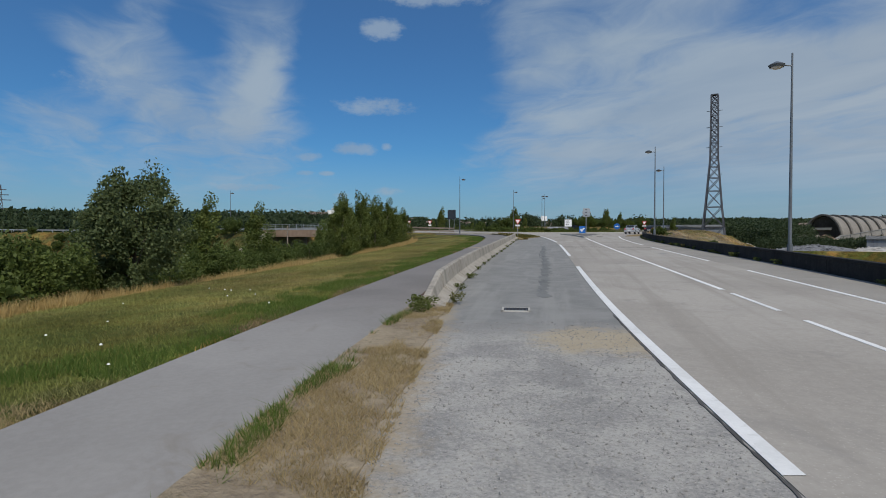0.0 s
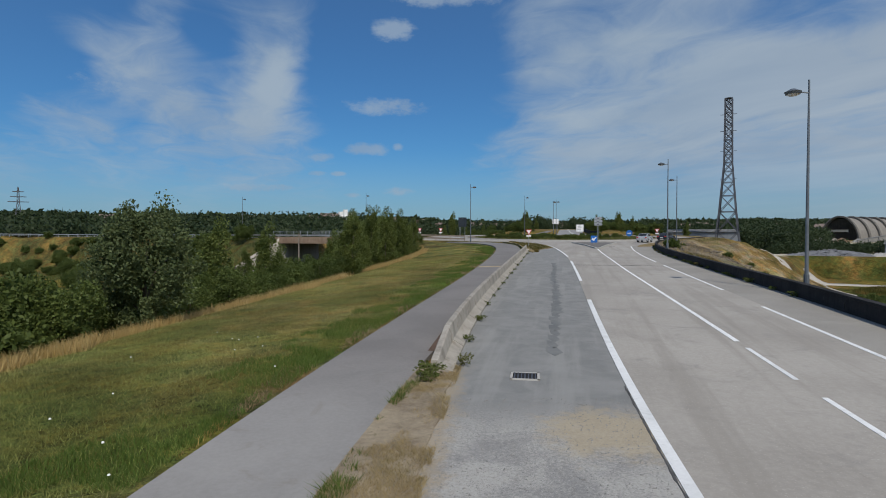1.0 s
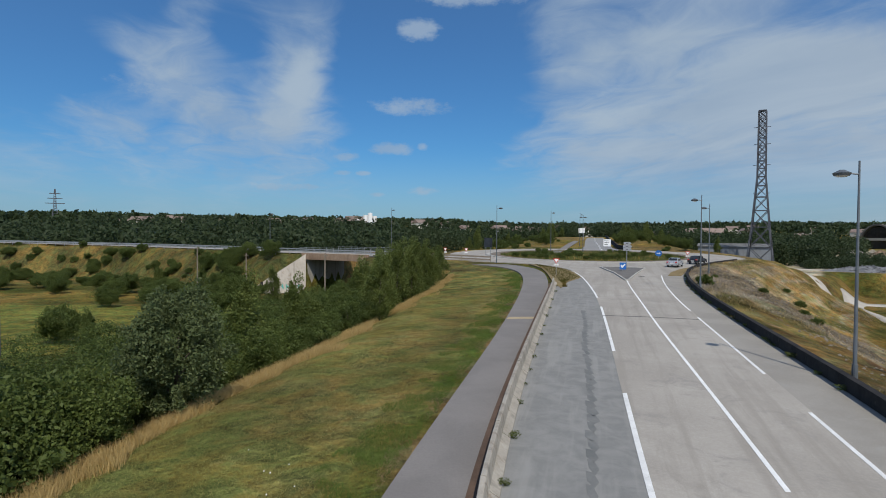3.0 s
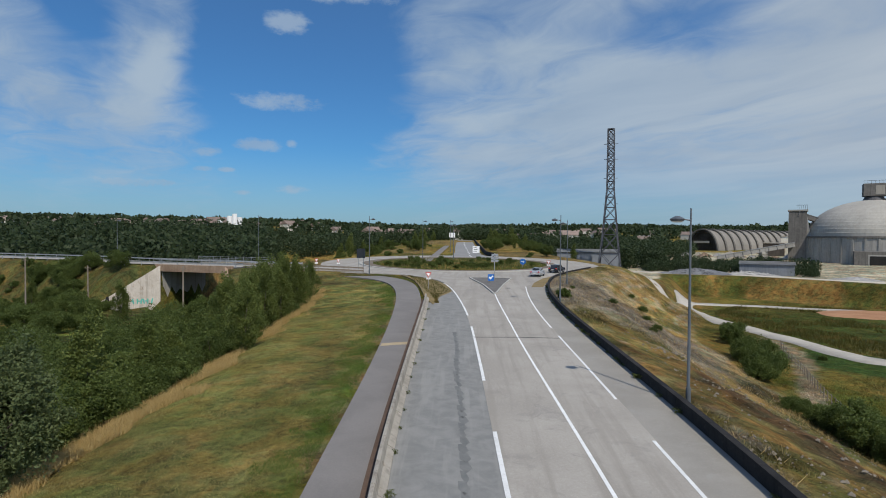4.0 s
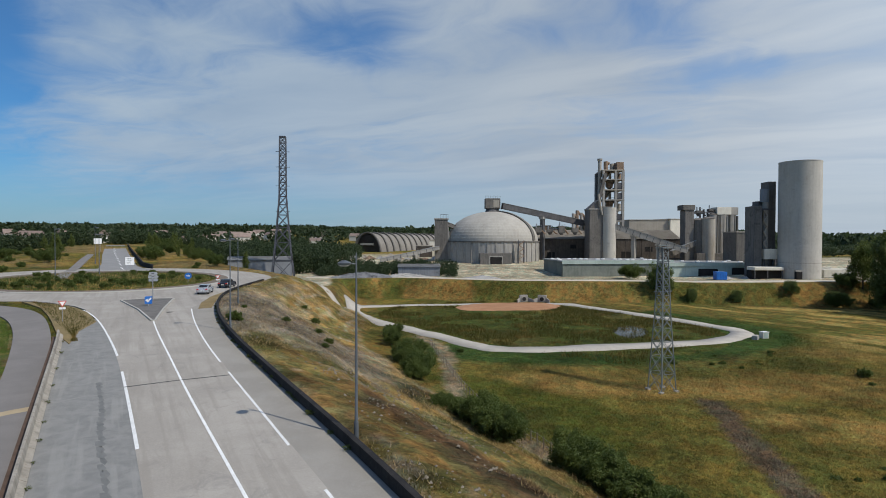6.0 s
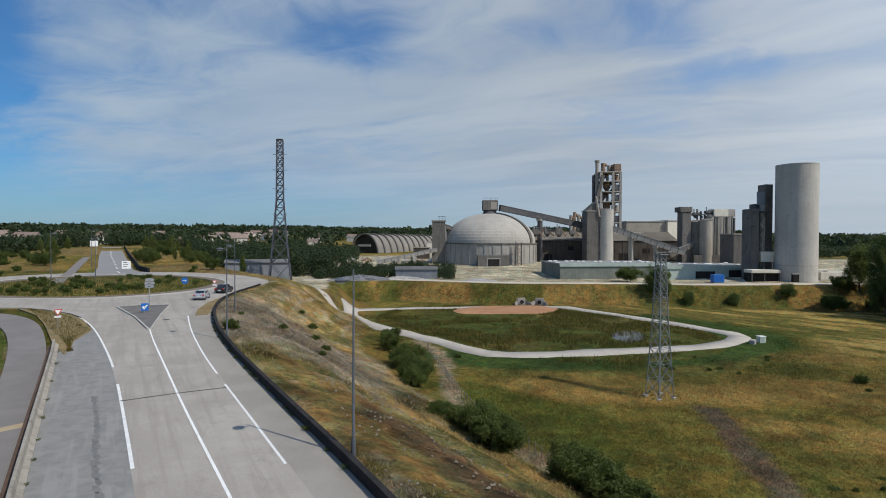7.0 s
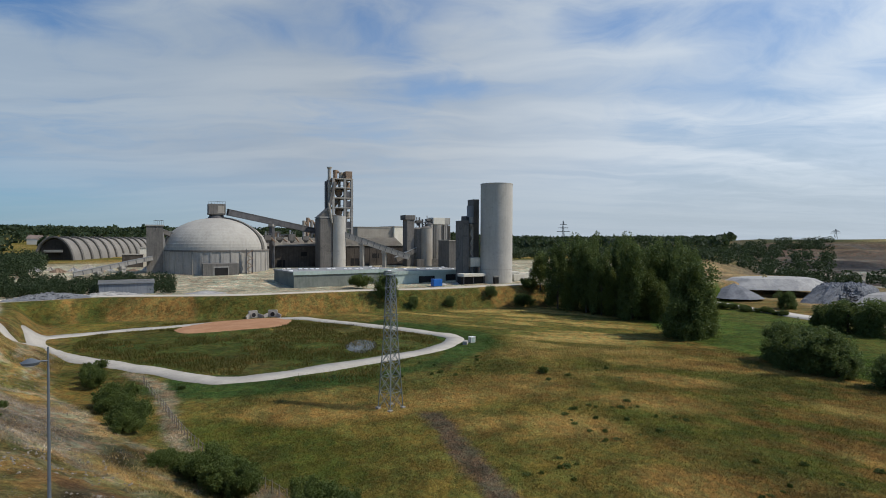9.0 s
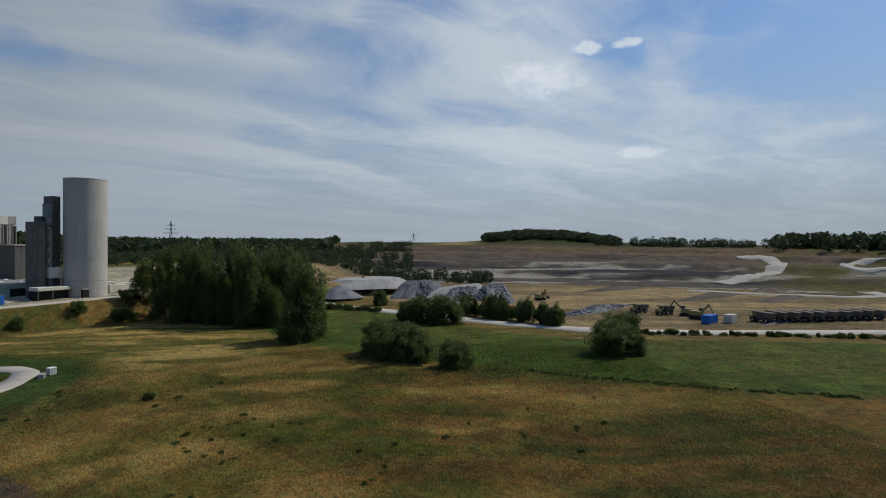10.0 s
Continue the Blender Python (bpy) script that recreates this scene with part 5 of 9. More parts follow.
def yield_sign(x, y, facing, h=2.6):
    ob = thing("yield_sign", (x, y, gz(x, y)), "white triangular yield sign with red border on a post", "traffic sign", "yield signs", rz=facing)
    part("post", post(bmesh.new(), h), M_STEEL, ob)
    for name, s, y0, mat in (("plate", 0.42, 0.0, M_RED), ("face", 0.29, -0.012, M_WHITE)):
        bm = bmesh.new()
        pts = [(-s, h - 0.26 + s * 0.58), (s, h - 0.26 + s * 0.58), (0, h - 0.26 - s * 1.15)]
        a = [bm.verts.new((px, -0.05 + y0, pz)) for px, pz in pts]
        b = [bm.verts.new((px, -0.03 + y0, pz)) for px, pz in pts]
        bm.faces.new(a)
        bm.faces.new(b[::-1])
        for i in range(3):
            bm.faces.new((a[i], b[i], b[(i + 1) % 3], a[(i + 1) % 3]))
        bmesh.ops.recalc_face_normals(bm, faces=bm.faces[:])
        part(name, bm, mat, ob)
    part("back_plate", box(bmesh.new(), -0.32, 0.32, -0.028, -0.02, h - 0.95, h - 0.72), M_WHITE, ob)


yield_sign(10.1, 75.5, 0, 2.5)
yield_sign(36.6, 101.5, -20, 2.3)
yield_sign(-6.5, 106.5, 30, 2.4)
yield_sign(-2.5, 105.5, 30, 2.4)


def arrow_sign(x, y, facing, h=1.8, r=0.62):
    ob = thing("roundabout_arrow_sign", (x, y, gz(x, y) + 0.1), "round blue sign with a white arrow on the roundabout island", "traffic sign", rz=facing)
    part("post", post(bmesh.new(), h), M_STEEL, ob)
    part("plate", rod(bmesh.new(), (0, -0.05, h - r), (0, -0.08, h - r), r, None, 28), M_BLUE, ob)
    bm = box(bmesh.new(), -0.36, 0.12, -0.095, -0.082, h - r - 0.07, h - r + 0.07)
    part("arrow_shaft", bm, M_WHITE, ob)
    bm = bmesh.new()
    vs = [bm.verts.new((a, -0.09, h - r + b)) for a, b in ((0.08, 0.24), (0.42, 0.0), (0.08, -0.24))]
    bm.faces.new(vs)
    bmesh.ops.solidify(bm, geom=bm.faces[:], thickness=0.012)
    part("arrow_head", bm, M_WHITE, ob)


arrow_sign(35.4, 113.6, -22)


def direction_sign(x, y, facing):
    ob = thing("direction_sign", (x, y, gz(x, y) + 0.15), "stack of direction boards showing their grey backs", "traffic sign", rz=facing)
    part("post", post(bmesh.new(), 4.2, 0.06), M_STEEL, ob)
    for k, w in enumerate((0.95, 1.15, 1.05)):
        z = 4.15 - 0.46 * k
        bm = bmesh.new()
        prism(bm, [(-w * 0.5, z - 0.40), (w * 0.5, z - 0.40), (w * 0.5 + 0.18, z - 0.20), (w * 0.5, z), (-w * 0.5, z)], 0.0, 0.03)
        bmesh.ops.rotate(bm, cent=(0, 0, 0), matrix=Matrix.Rotation(radians(90), 3, "X"), verts=bm.verts[:])
        bmesh.ops.translate(bm, vec=(0, -0.07, 0), verts=bm.verts[:])
        board = part("board", bm, M_STEEL, ob)
        part("bracket", box(bmesh.new(), -0.16, 0.16, -0.112, -0.1, z - 0.26, z - 0.16), M_LATTICE, board)


direction_sign(22.6, 88.2, -15)


def island_bollard(x, y, facing):
    ob = thing("island_bollard_sign", (x, y, gz(x, y) + 0.15), "blue traffic plate with a white arrow on the island", "traffic sign", rz=facing)
    part("post", post(bmesh.new(), 0.7, 0.05), M_STEEL, ob)
    part("plate", box(bmesh.new(), -0.45, 0.45, -0.08, -0.05, 0.35, 1.35, bevel=0.01), M_BLUE, ob)
    m = Matrix.Translation((0.02, -0.09, 0.82)) @ Matrix.Rotation(radians(45), 4, "Y")
    part("arrow_shaft", box(bmesh.new(), -0.09, 0.09, -0.006, 0.006, -0.1, 0.42, m), M_WHITE, ob)
    part("arrow_head", box(bmesh.new(), -0.28, 0.14, -0.006, 0.006, -0.26, 0.02, m), M_WHITE, ob)


island_bollard(20.7, 83.0, -12)


def board_sign(x, y, w, h, top, facing, label, bars=True, mat=None):
    ob = thing("road_sign_board", (x, y, gz(x, y)), label, "road sign", rz=facing)
    for s in (-1, 1):
        bm = box(bmesh.new(), s * w * 0.3 - 0.05, s * w * 0.3 + 0.05, 0, 0.08, -0.3, top)
        part("post", bm, M_STEEL, ob)
    brd = part("board", box(bmesh.new(), -w / 2, w / 2, -0.06, 0.0, top - h, top, bevel=0.015), mat or M_WHITE, ob)
    if bars:
        for k in range(3):
            z = top - h * (0.22 + 0.26 * k)
            part("lettering", box(bmesh.new(), -w * 0.36, w * (0.1 + 0.1 * (k % 2)), -0.07, -0.062, z - 0.07, z + 0.07), M_BLACK, brd)


board_sign(34.2, 152.5, 1.9, 1.9, 2.9, -12, "white road sign board with dark lines of lettering")
board_sign(44.5, 246, 2.6, 2.1, 5.0, -10, "large pale road sign far along the northern road", False)
board_sign(1.6, 103, 1.5, 1.7, 4.4, -5, "blue road sign board beside the bridge road", False, M_DARK_CAR)


def guard_rail(pts, label, spacing=4.0, height=0.75, rails=(0.62,), mat=None):
    """A steel rail on posts along a line of ground points."""
    mat = mat or M_STEEL
    ob = thing("guard_rail", (0, 0, 0), label, "guard rail", "guard rails")
    for (a, b) in zip(pts, pts[1:]):
        for hgt in rails:
            part("rail", beam(bmesh.new(), (a[0], a[1], a[2] + hgt), (b[0], b[1], b[2] + hgt), 0.06, 0.26), mat, ob)
        n = max(1, int(math.dist(a[:2], b[:2]) / spacing))
        for k in range(n):
            p = [a[i] + (b[i] - a[i]) * k / n for i in range(3)]
            part("post", box(bmesh.new(), p[0] - 0.06, p[0] + 0.06, p[1] - 0.06, p[1] + 0.06, p[2] - 0.4, p[2] + height), mat, ob)


def far_edge(side):
    out = []
    for (ax, ay), (bx, by) in zip(FAR_ROAD[2:], FAR_ROAD[3:]):
        L = math.hypot(bx - ax, by - ay)
        for k in range(max(1, int(L / 18))):
            t = k / max(1, int(L / 18))
            x, y = ax + (bx - ax) * t, ay + (by - ay) * t
            nx, ny = -(by - ay) / L, (bx - ax) / L
            x, y = x + nx * side, y + ny * side
            out.append((x, y, float(np.interp(-x, [-10, 0, 38, 120, 300, 600], [2.75, 2.75, 3.1, 3.4, 5, 9]))))
    return [p for p in out if p[0] > -330]


guard_rail(far_edge(5.2), "long galvanised guard rail along the western road")
guard_rail(far_edge(-5.2), "galvanised guard rail on the far edge of the western road")


def far_carriageway():
    a, b = far_edge(4.4), far_edge(-4.4)
    n = min(len(a), len(b))
    v = [(*p[:2], p[2] + 0.06) for q in zip(a[:n], b[:n]) for p in q]
    f = np.array([(2 * i, 2 * i + 1, 2 * i + 3, 2 * i + 2) for i in range(n - 1)])
    tagged(mesh_part("west_road", v, f, M_CONCRETE_ROAD), "pale road along the western embankment", "road", kind="structure")


far_carriageway()


def rail_bridge():
    """Concrete road bridge over the line: deck, edge beams, abutments and splayed wing walls with painted scrawls."""
    ob = thing("road_bridge", (BRIDGE[0], BRIDGE[1], 0), "concrete road bridge with stained wing walls and scrawled paint", "bridge", rz=BRIDGE[2])
    part("deck", box(bmesh.new(), -9.4, 9.4, -5.7, 5.7, 2.2, 2.98), M_CONC_DARK, ob)
    for s in (-1, 1):
        part("edge_beam", box(bmesh.new(), -9.4, 9.4, s * 6.0 - 0.3, s * 6.0 + 0.3, 1.9, 3.3, bevel=0.04), M_RUST if s < 0 else M_CONC, ob)
        part("abutment", box(bmesh.new(), s * 8.6 - 0.7, s * 8.6 + 0.7, -5.7, 5.7, -6.4, 2.2), M_CONC, ob)
    for s, run, fore in ((-1, 8.2, 6.6), (1, 6.0, 6.6)):
        bm = bmesh.new()
        x0, y0 = s * 7.9, -6.35
        x1, y1 = s * (7.9 + run), -6.35 - fore
        a = [bm.verts.new(p) for p in ((x0, y0, 3.1), (x0, y0, -6.6), (x1, y1, -6.6), (x1, y1, -3.9))]
        nx, ny = fore * s, -run
        L = math.hypot(nx, ny)
        b = [bm.verts.new((v.co.x + nx / L * 0.6, v.co.y - ny / L * 0.6, v.co.z)) for v in a]
        bm.faces.new(a)
        bm.faces.new(b[::-1])
        for i in range(4):
            bm.faces.new((a[i], b[i], b[(i + 1) % 4], a[(i + 1) % 4]))
        bmesh.ops.recalc_face_normals(bm, faces=bm.faces[:])
        wing = part("wing_wall", bm, surface("pale render", (0.42, 0.37, 0.31), (0.56, 0.51, 0.44), 0.9, 3, 0.5, 0.2, stain=(0.28, 0.20, 0.14), streak=0.5) if s < 0 else M_RUST, ob)
        if s < 0:
            d = Vector((x1 - x0, y1 - y0, 0)).normalized()
            face = Vector((-d.y, d.x, 0))
            if face.y > 0:
                face = -face
            for k in range(13):
                t = 1.6 + k * 0.62 + (0.5 if k > 5 else 0)
                p = Vector((x0, y0, -4.4)) + d * t + face * 0.06
                tall = 1.5 if k > 5 else 1.0
                lean = d * (0.22 * ((k * 7) % 3 - 1))
                part("scrawl", beam(bmesh.new(), p, p + Vector((0, 0, tall)) + lean, 0.06, 0.26), M_BLACK if k > 5 else M_TEAL, wing)
                if k % 2:
                    part("scrawl", beam(bmesh.new(), p + Vector((0, 0, tall * 0.5)), p + Vector((0, 0, tall * 0.55)) + d * 0.5, 0.06, 0.24), M_BLACK if k > 5 else M_TEAL, wing)
    for s in (-6.0, 6.0):
        for z in (3.75, 4.15, 4.5):
            part("handrail", box(bmesh.new(), -10, 10, s - 0.03, s + 0.03, z - 0.03, z + 0.03), M_STEEL, ob)
        for k in range(11):
            part("baluster", box(bmesh.new(), -10 + 2 * k - 0.04, -10 + 2 * k + 0.04, s - 0.04, s + 0.04, 3.2, 4.55), M_STEEL, ob)


rail_bridge()
rail_pts = [(x, y, gz(x, y)) for x, y in ((2, 101.6), (-6, 104.5), (-14, 107.6), (-20, 109.8))]
guard_rail(rail_pts, "weathered wooden rail fence along the roundabout edge", 2.4, 1.2, (0.5, 1.0), M_WOOD)


# ---------------------------------------------------------------- lattice masts
def poly_bar(bm, pts, w):
    """One square bar bent along upright points."""
    rows = [[bm.verts.new((p[0] + a * w, p[1] + b * w, p[2])) for a, b in ((-1, -1), (1, -1), (1, 1), (-1, 1))] for p in pts]
    for r0, r1 in zip(rows, rows[1:]):
        for k in range(4):
            bm.faces.new((r0[k], r0[(k + 1) % 4], r1[(k + 1) % 4], r1[k]))
    bm.faces.new(rows[0][::-1])
    bm.faces.new(rows[-1])
    return bm


def lattice(ob, levels, mat, leg=0.12, brace=0.06):
    """Four legs with crossed bracing between levels of (height, half width)."""
    corners = ((-1, -1), (1, -1), (1, 1), (-1, 1))
    for sx, sy in corners:
        part("leg", poly_bar(bmesh.new(), [(sx * w, sy * w, z) for z, w in levels], leg), mat, ob)
    for k in range(4):
        a, b = corners[k], corners[(k + 1) % 4]
        for (z0, w0), (z1, w1) in zip(levels, levels[1:]):
            part("brace", beam(bmesh.new(), (a[0] * w0, a[1] * w0, z0), (b[0] * w1, b[1] * w1, z1), brace * 2, brace * 2), mat, ob)
            part("brace", beam(bmesh.new(), (b[0] * w0, b[1] * w0, z0), (a[0] * w1, a[1] * w1, z1), brace * 2, brace * 2), mat, ob)
            part("strut", beam(bmesh.new(), (a[0] * w1, a[1] * w1, z1), (b[0] * w1, b[1] * w1, z1), brace * 2, brace * 2), mat, ob)


def power_pylon():
    x, y = 74.8, 154.4
    ob = thing("power_pylon", (x, y, -1.9), "tall bare dark lattice pylon without wires", "pylon", rz=-30)
    zs = [0, 6.5, 12, 16.4, 20.0, 23.0, 25.4, 27.6, 29.6, 31.6, 33.6, 35.6, 37.4, 39.2, 41.0, 42.8]
    levels = [(z, float(np.interp(z, [0, 12, 25.4, 42.8], [3.3, 2.05, 1.0, 0.85]))) for z in zs]
    lattice(ob, levels, M_LATTICE, 0.16, 0.085)
    for z in (21, 28.5, 34, 38.5):
        for s in (-1, 1):
            part("stub_arm", box(bmesh.new(), s * 0.9 if s > 0 else -2.0, 2.0 if s > 0 else -0.9, -0.06, 0.06, z - 0.06, z + 0.06), M_LATTICE, ob)
    part("cap", box(bmesh.new(), -0.9, 0.9, -0.9, 0.9, 42.75, 42.95), M_LATTICE, ob)
    for sx in (-1, 1):
        for sy in (-1, 1):
            part("footing", box(bmesh.new(), sx * 3.3 - 0.5, sx * 3.3 + 0.5, sy * 3.3 - 0.5, sy * 3.3 + 0.5, -3.0, 0.25, bevel=0.05), M_CONC, ob)


def field_mast():
    x, y = 71.6, 37.0
    ob = thing("lattice_mast", (x, y, gz(x, y)), "pale grey-green lattice mast standing alone in the meadow", "mast", rz=-20)
    zs = [0, 2.4, 4.6, 6.6, 8.4, 10.0, 11.4, 12.7, 13.9, 15.0, 16.1, 17.2, 18.2, 19.0]
    lattice(ob, [(z, float(np.interp(z, [0, 10, 19], [1.25, 0.72, 0.42]))) for z in zs], M_MAST, 0.055, 0.03)
    for z, w in ((13.2, 1.5), (17.2, 1.2), (19.3, 0.9)):
        part("cross_arm", box(bmesh.new(), -w, w, -0.05, 0.05, z, z + 0.12), M_MAST, ob)
    part("cap", box(bmesh.new(), -0.7, 0.7, -0.7, 0.7, 19.0, 19.12), M_MAST, ob)
    for sx in (-1, 1):
        for sy in (-1, 1):
            part("footing", box(bmesh.new(), sx * 1.25 - 0.3, sx * 1.25 + 0.3, sy * 1.25 - 0.3, sy * 1.25 + 0.3, -0.8, 0.2, bevel=0.04), M_CONC, ob)


power_pylon()
field_mast()


def far_pylon(x, y, base, h):
    ob = thing("far_pylon", (x, y, base), "distant grey power pylon with three arms above the woods", "pylon", "far pylons", rz=math.degrees(math.atan2(y, x)) - 90)
    lattice(ob, [(0, 4), (h * 0.35, 2.2), (h * 0.6, 1.1), (h * 0.8, 0.9), (h, 0.4)], M_LATTICE, 0.3, 0.16)
    for z, w in ((0.62, 9), (0.75, 7), (0.88, 5)):
        part("arm", beam(bmesh.new(), (-w, 0, h * z), (w, 0, h * z), 0.7, 0.8), M_LATTICE, ob)


far_pylon(-460, 581, 15, 41)
far_pylon(-560, 420, 20, 46)
far_pylon(821, 126, 2.5, 40)
far_pylon(1356, -346, 17, 22)


def north_parapet():
    """Low dark wall along the road north of the roundabout."""
    ob = thing("north_parapet", (0, 0, 0), "low near-black parapet along the road north of the roundabout", "parapet", kind="structure")
    line = [(38.6, 150), (38.9, 160), (43.6, 184), (51.2, 223), (58.8, 261), (73.4, 330)]
    for (ax, ay), (bx, by) in zip(line, line[1:]):
        part("wall_panel", beam(bmesh.new(), (ax, ay, float(zr(ay)) + 0.35), (bx, by, float(zr(by)) + 0.35), 0.35, 1.3), M_WALL_DARK, ob)


north_parapet()


# ---------------------------------------------------------------- the cement works
WORKS_TURN = -42.3
WR, WF = Vector((math.cos(radians(WORKS_TURN)), math.sin(radians(WORKS_TURN)))), Vector((-math.sin(radians(WORKS_TURN)), math.cos(radians(WORKS_TURN))))


def works_at(u, v):
    p = WR * u + WF * v
    return p.x, p.y


def plant(name, u, v, label, category, z=None, turn=0.0, group=""):
    x, y = works_at(u, v)
    return thing(name, (x, y, gz(x, y) if z is None else z), label, category, group, rz=WORKS_TURN + turn)


def shell(bm, r, h, z0, sides=64, rings=12, steps=0.0):
    """A low dome, r wide and h high, with shallow courses."""
    rows = []
    for k in range(rings + 1):
        a = math.pi / 2 * k / rings
        rr, zz = r * math.cos(a), z0 + h * math.sin(a)
        if k == rings:
            rows.append([bm.verts.new((0, 0, zz))])
        else:
            rows.append([bm.verts.new((rr * math.cos(2 * math.pi * i / sides), rr * math.sin(2 * math.pi * i / sides), zz)) for i in range(sides)])
            if steps and k < rings - 1:
                rows.append([bm.verts.new(((rr - steps) * math.cos(2 * math.pi * i / sides), (rr - steps) * math.sin(2 * math.pi * i / sides), zz + steps * 0.5)) for i in range(sides)])
    for a, b in zip(rows, rows[1:]):
        for i in range(sides):
            j = (i + 1) % sides
            bm.faces.new((a[i], a[j], b[0]) if len(b) == 1 else (a[i], a[j], b[j], b[i]))
    bmesh.ops.recalc_face_normals(bm, faces=bm.faces[:])
    return bm


def clinker_dome():
    ob = plant("storage_dome", 21.8, 273, "large pale concrete storage dome on a round drum wall", "storage dome", 0.4)
    part("drum_wall", drum(bmesh.new(), 0, 0, -2, 9.4, 22.4, None, 72), M_CONC, ob)
    for k in range(36):
        a = 2 * math.pi * k / 36
        part("buttress", box(bmesh.new(), -0.35, 0.35, -0.2, 0.2, -1.5, 9.2, pose(22.45 * math.cos(a), 22.45 * math.sin(a), 0, 0, 0, math.degrees(a) + 90)), M_CONC, ob)
    part("ring_beam", drum(bmesh.new(), 0, 0, 9.4, 10.0, 22.8, None, 72), M_CONC_DARK, ob)
    part("dome_shell", shell(bmesh.new(), 22.0, 14.2, 9.95, 72, 16, 0.10), M_DOME, ob)
    # dark lean-to with a doorway on the road side
    annex = part("annex", box(bmesh.new(), -7.5, 6.5, -26, -22, -1.5, 4.6, bevel=0.1), M_CONC_DARK, ob)
    part("doorway", box(bmesh.new(), -3.0, 2.2, -26.08, -25.8, -0.8, 2.9), M_DARK, annex)
    part("door_frame", box(bmesh.new(), -3.4, 2.6, -26.04, -25.85, -0.8, 3.4), M_CONC, annex)
    # stair tower on the drum
    stair = part("stair_tower", box(bmesh.new(), 9.6, 9.9, -22.6, -22.3, -1, 10.6), M_DARK_STEEL, ob)
    for s in ((12.2, -21.8), (9.7, -24.2), (12.3, -23.4)):
        part("stair_post", box(bmesh.new(), s[0] - 0.15, s[0] + 0.15, s[1] - 0.15, s[1] + 0.15, -1, 10.2), M_DARK_STEEL, stair)
    for k in range(6):
        part("flight", beam(bmesh.new(), (9.7 if k % 2 else 12.3, -23.2, 0.2 + 1.6 * k), (12.3 if k % 2 else 9.7, -23.2, 1.8 + 1.6 * k), 1.0, 0.25), M_RUST, stair)
    head = part("head_house", box(bmesh.new(), -3.6, 3.6, -3.4, 3.4, 25.6, 30.4, bevel=0.08), M_CONC_DARK, ob)
    part("head_base", drum(bmesh.new(), 0, 0, 23.2, 25.6, 4.0, 2.9, 24), M_DARK_STEEL, ob)
    part("window_band", box(bmesh.new(), 0.2, 3.0, -3.46, -3.38, 26.2, 29.6), M_TAN_CLAD, head)
    for k in range(7):
        part("railing_post", box(bmesh.new(), -3.5 + 1.16 * k, -3.42 + 1.16 * k, -3.4, -3.32, 30.4, 31.5), M_DARK_STEEL, head)
    part("railing", box(bmesh.new(), -3.5, 3.5, -3.4, -3.32, 31.4, 31.5), M_DARK_STEEL, head)
    # raised dark band down the shell, built in place of the gallery's cast shadow
    bm = bmesh.new()
    for k in range(12):
        a0, a1 = math.pi / 2 * k / 13, math.pi / 2 * (k + 1) / 13
        p = [(22.1 * math.cos(a) * 0.83, -22.1 * math.cos(a) * 0.56, 10.2 + 14.3 * math.sin(a)) for a in (a0, a1)]
        beam(bm, p[0], p[1], 2.2, 0.5)
    part("service_rib", bm, M_CONC_DARK, ob)
    return ob


def conveyor(a, b, w, h, label, legs=(), mat=None, ribs=True):
    """An inclined belt gallery between two points of (u, v, z), on trestles."""
    pa, pb = (Vector((*works_at(*p[:2]), p[2])) for p in (a, b))
    ob = thing("conveyor_gallery", pa, label, "conveyor", "conveyor galleries")
    d = pb - pa
    part("gallery", beam(bmesh.new(), (0, 0, 0), d, w, h), mat or M_CONC_DARK, ob)
    part("roof_sheet", beam(bmesh.new(), Vector((0, 0, h * 0.55)), d + Vector((0, 0, h * 0.55)), w + 0.3, 0.15), M_ROOF_GREY, ob)
    if ribs:
        n = int(d.length / 3)
        for k in range(1, n):
            p = d * (k / n)
            part("rib", beam(bmesh.new(), p - d.normalized() * 0.12, p + d.normalized() * 0.12, w + 0.16, h + 0.1), M_DARK_STEEL, ob)
    for t in legs:
        p = d * t
        ground = gz(pa.x + p.x, pa.y + p.y) - pa.z - 0.5
        tr = part("trestle", box(bmesh.new(), p.x - 0.9, p.x + 0.9, p.y - 0.9, p.y + 0.9, ground, p.z - h * 0.45), mat or M_CONC, ob)
        part("trestle_cap", box(bmesh.new(), p.x - 1.3, p.x + 1.3, p.y - 1.3, p.y + 1.3, p.z - h * 0.5 - 0.9, p.z - h * 0.45), M_CONC, tr)
    return ob


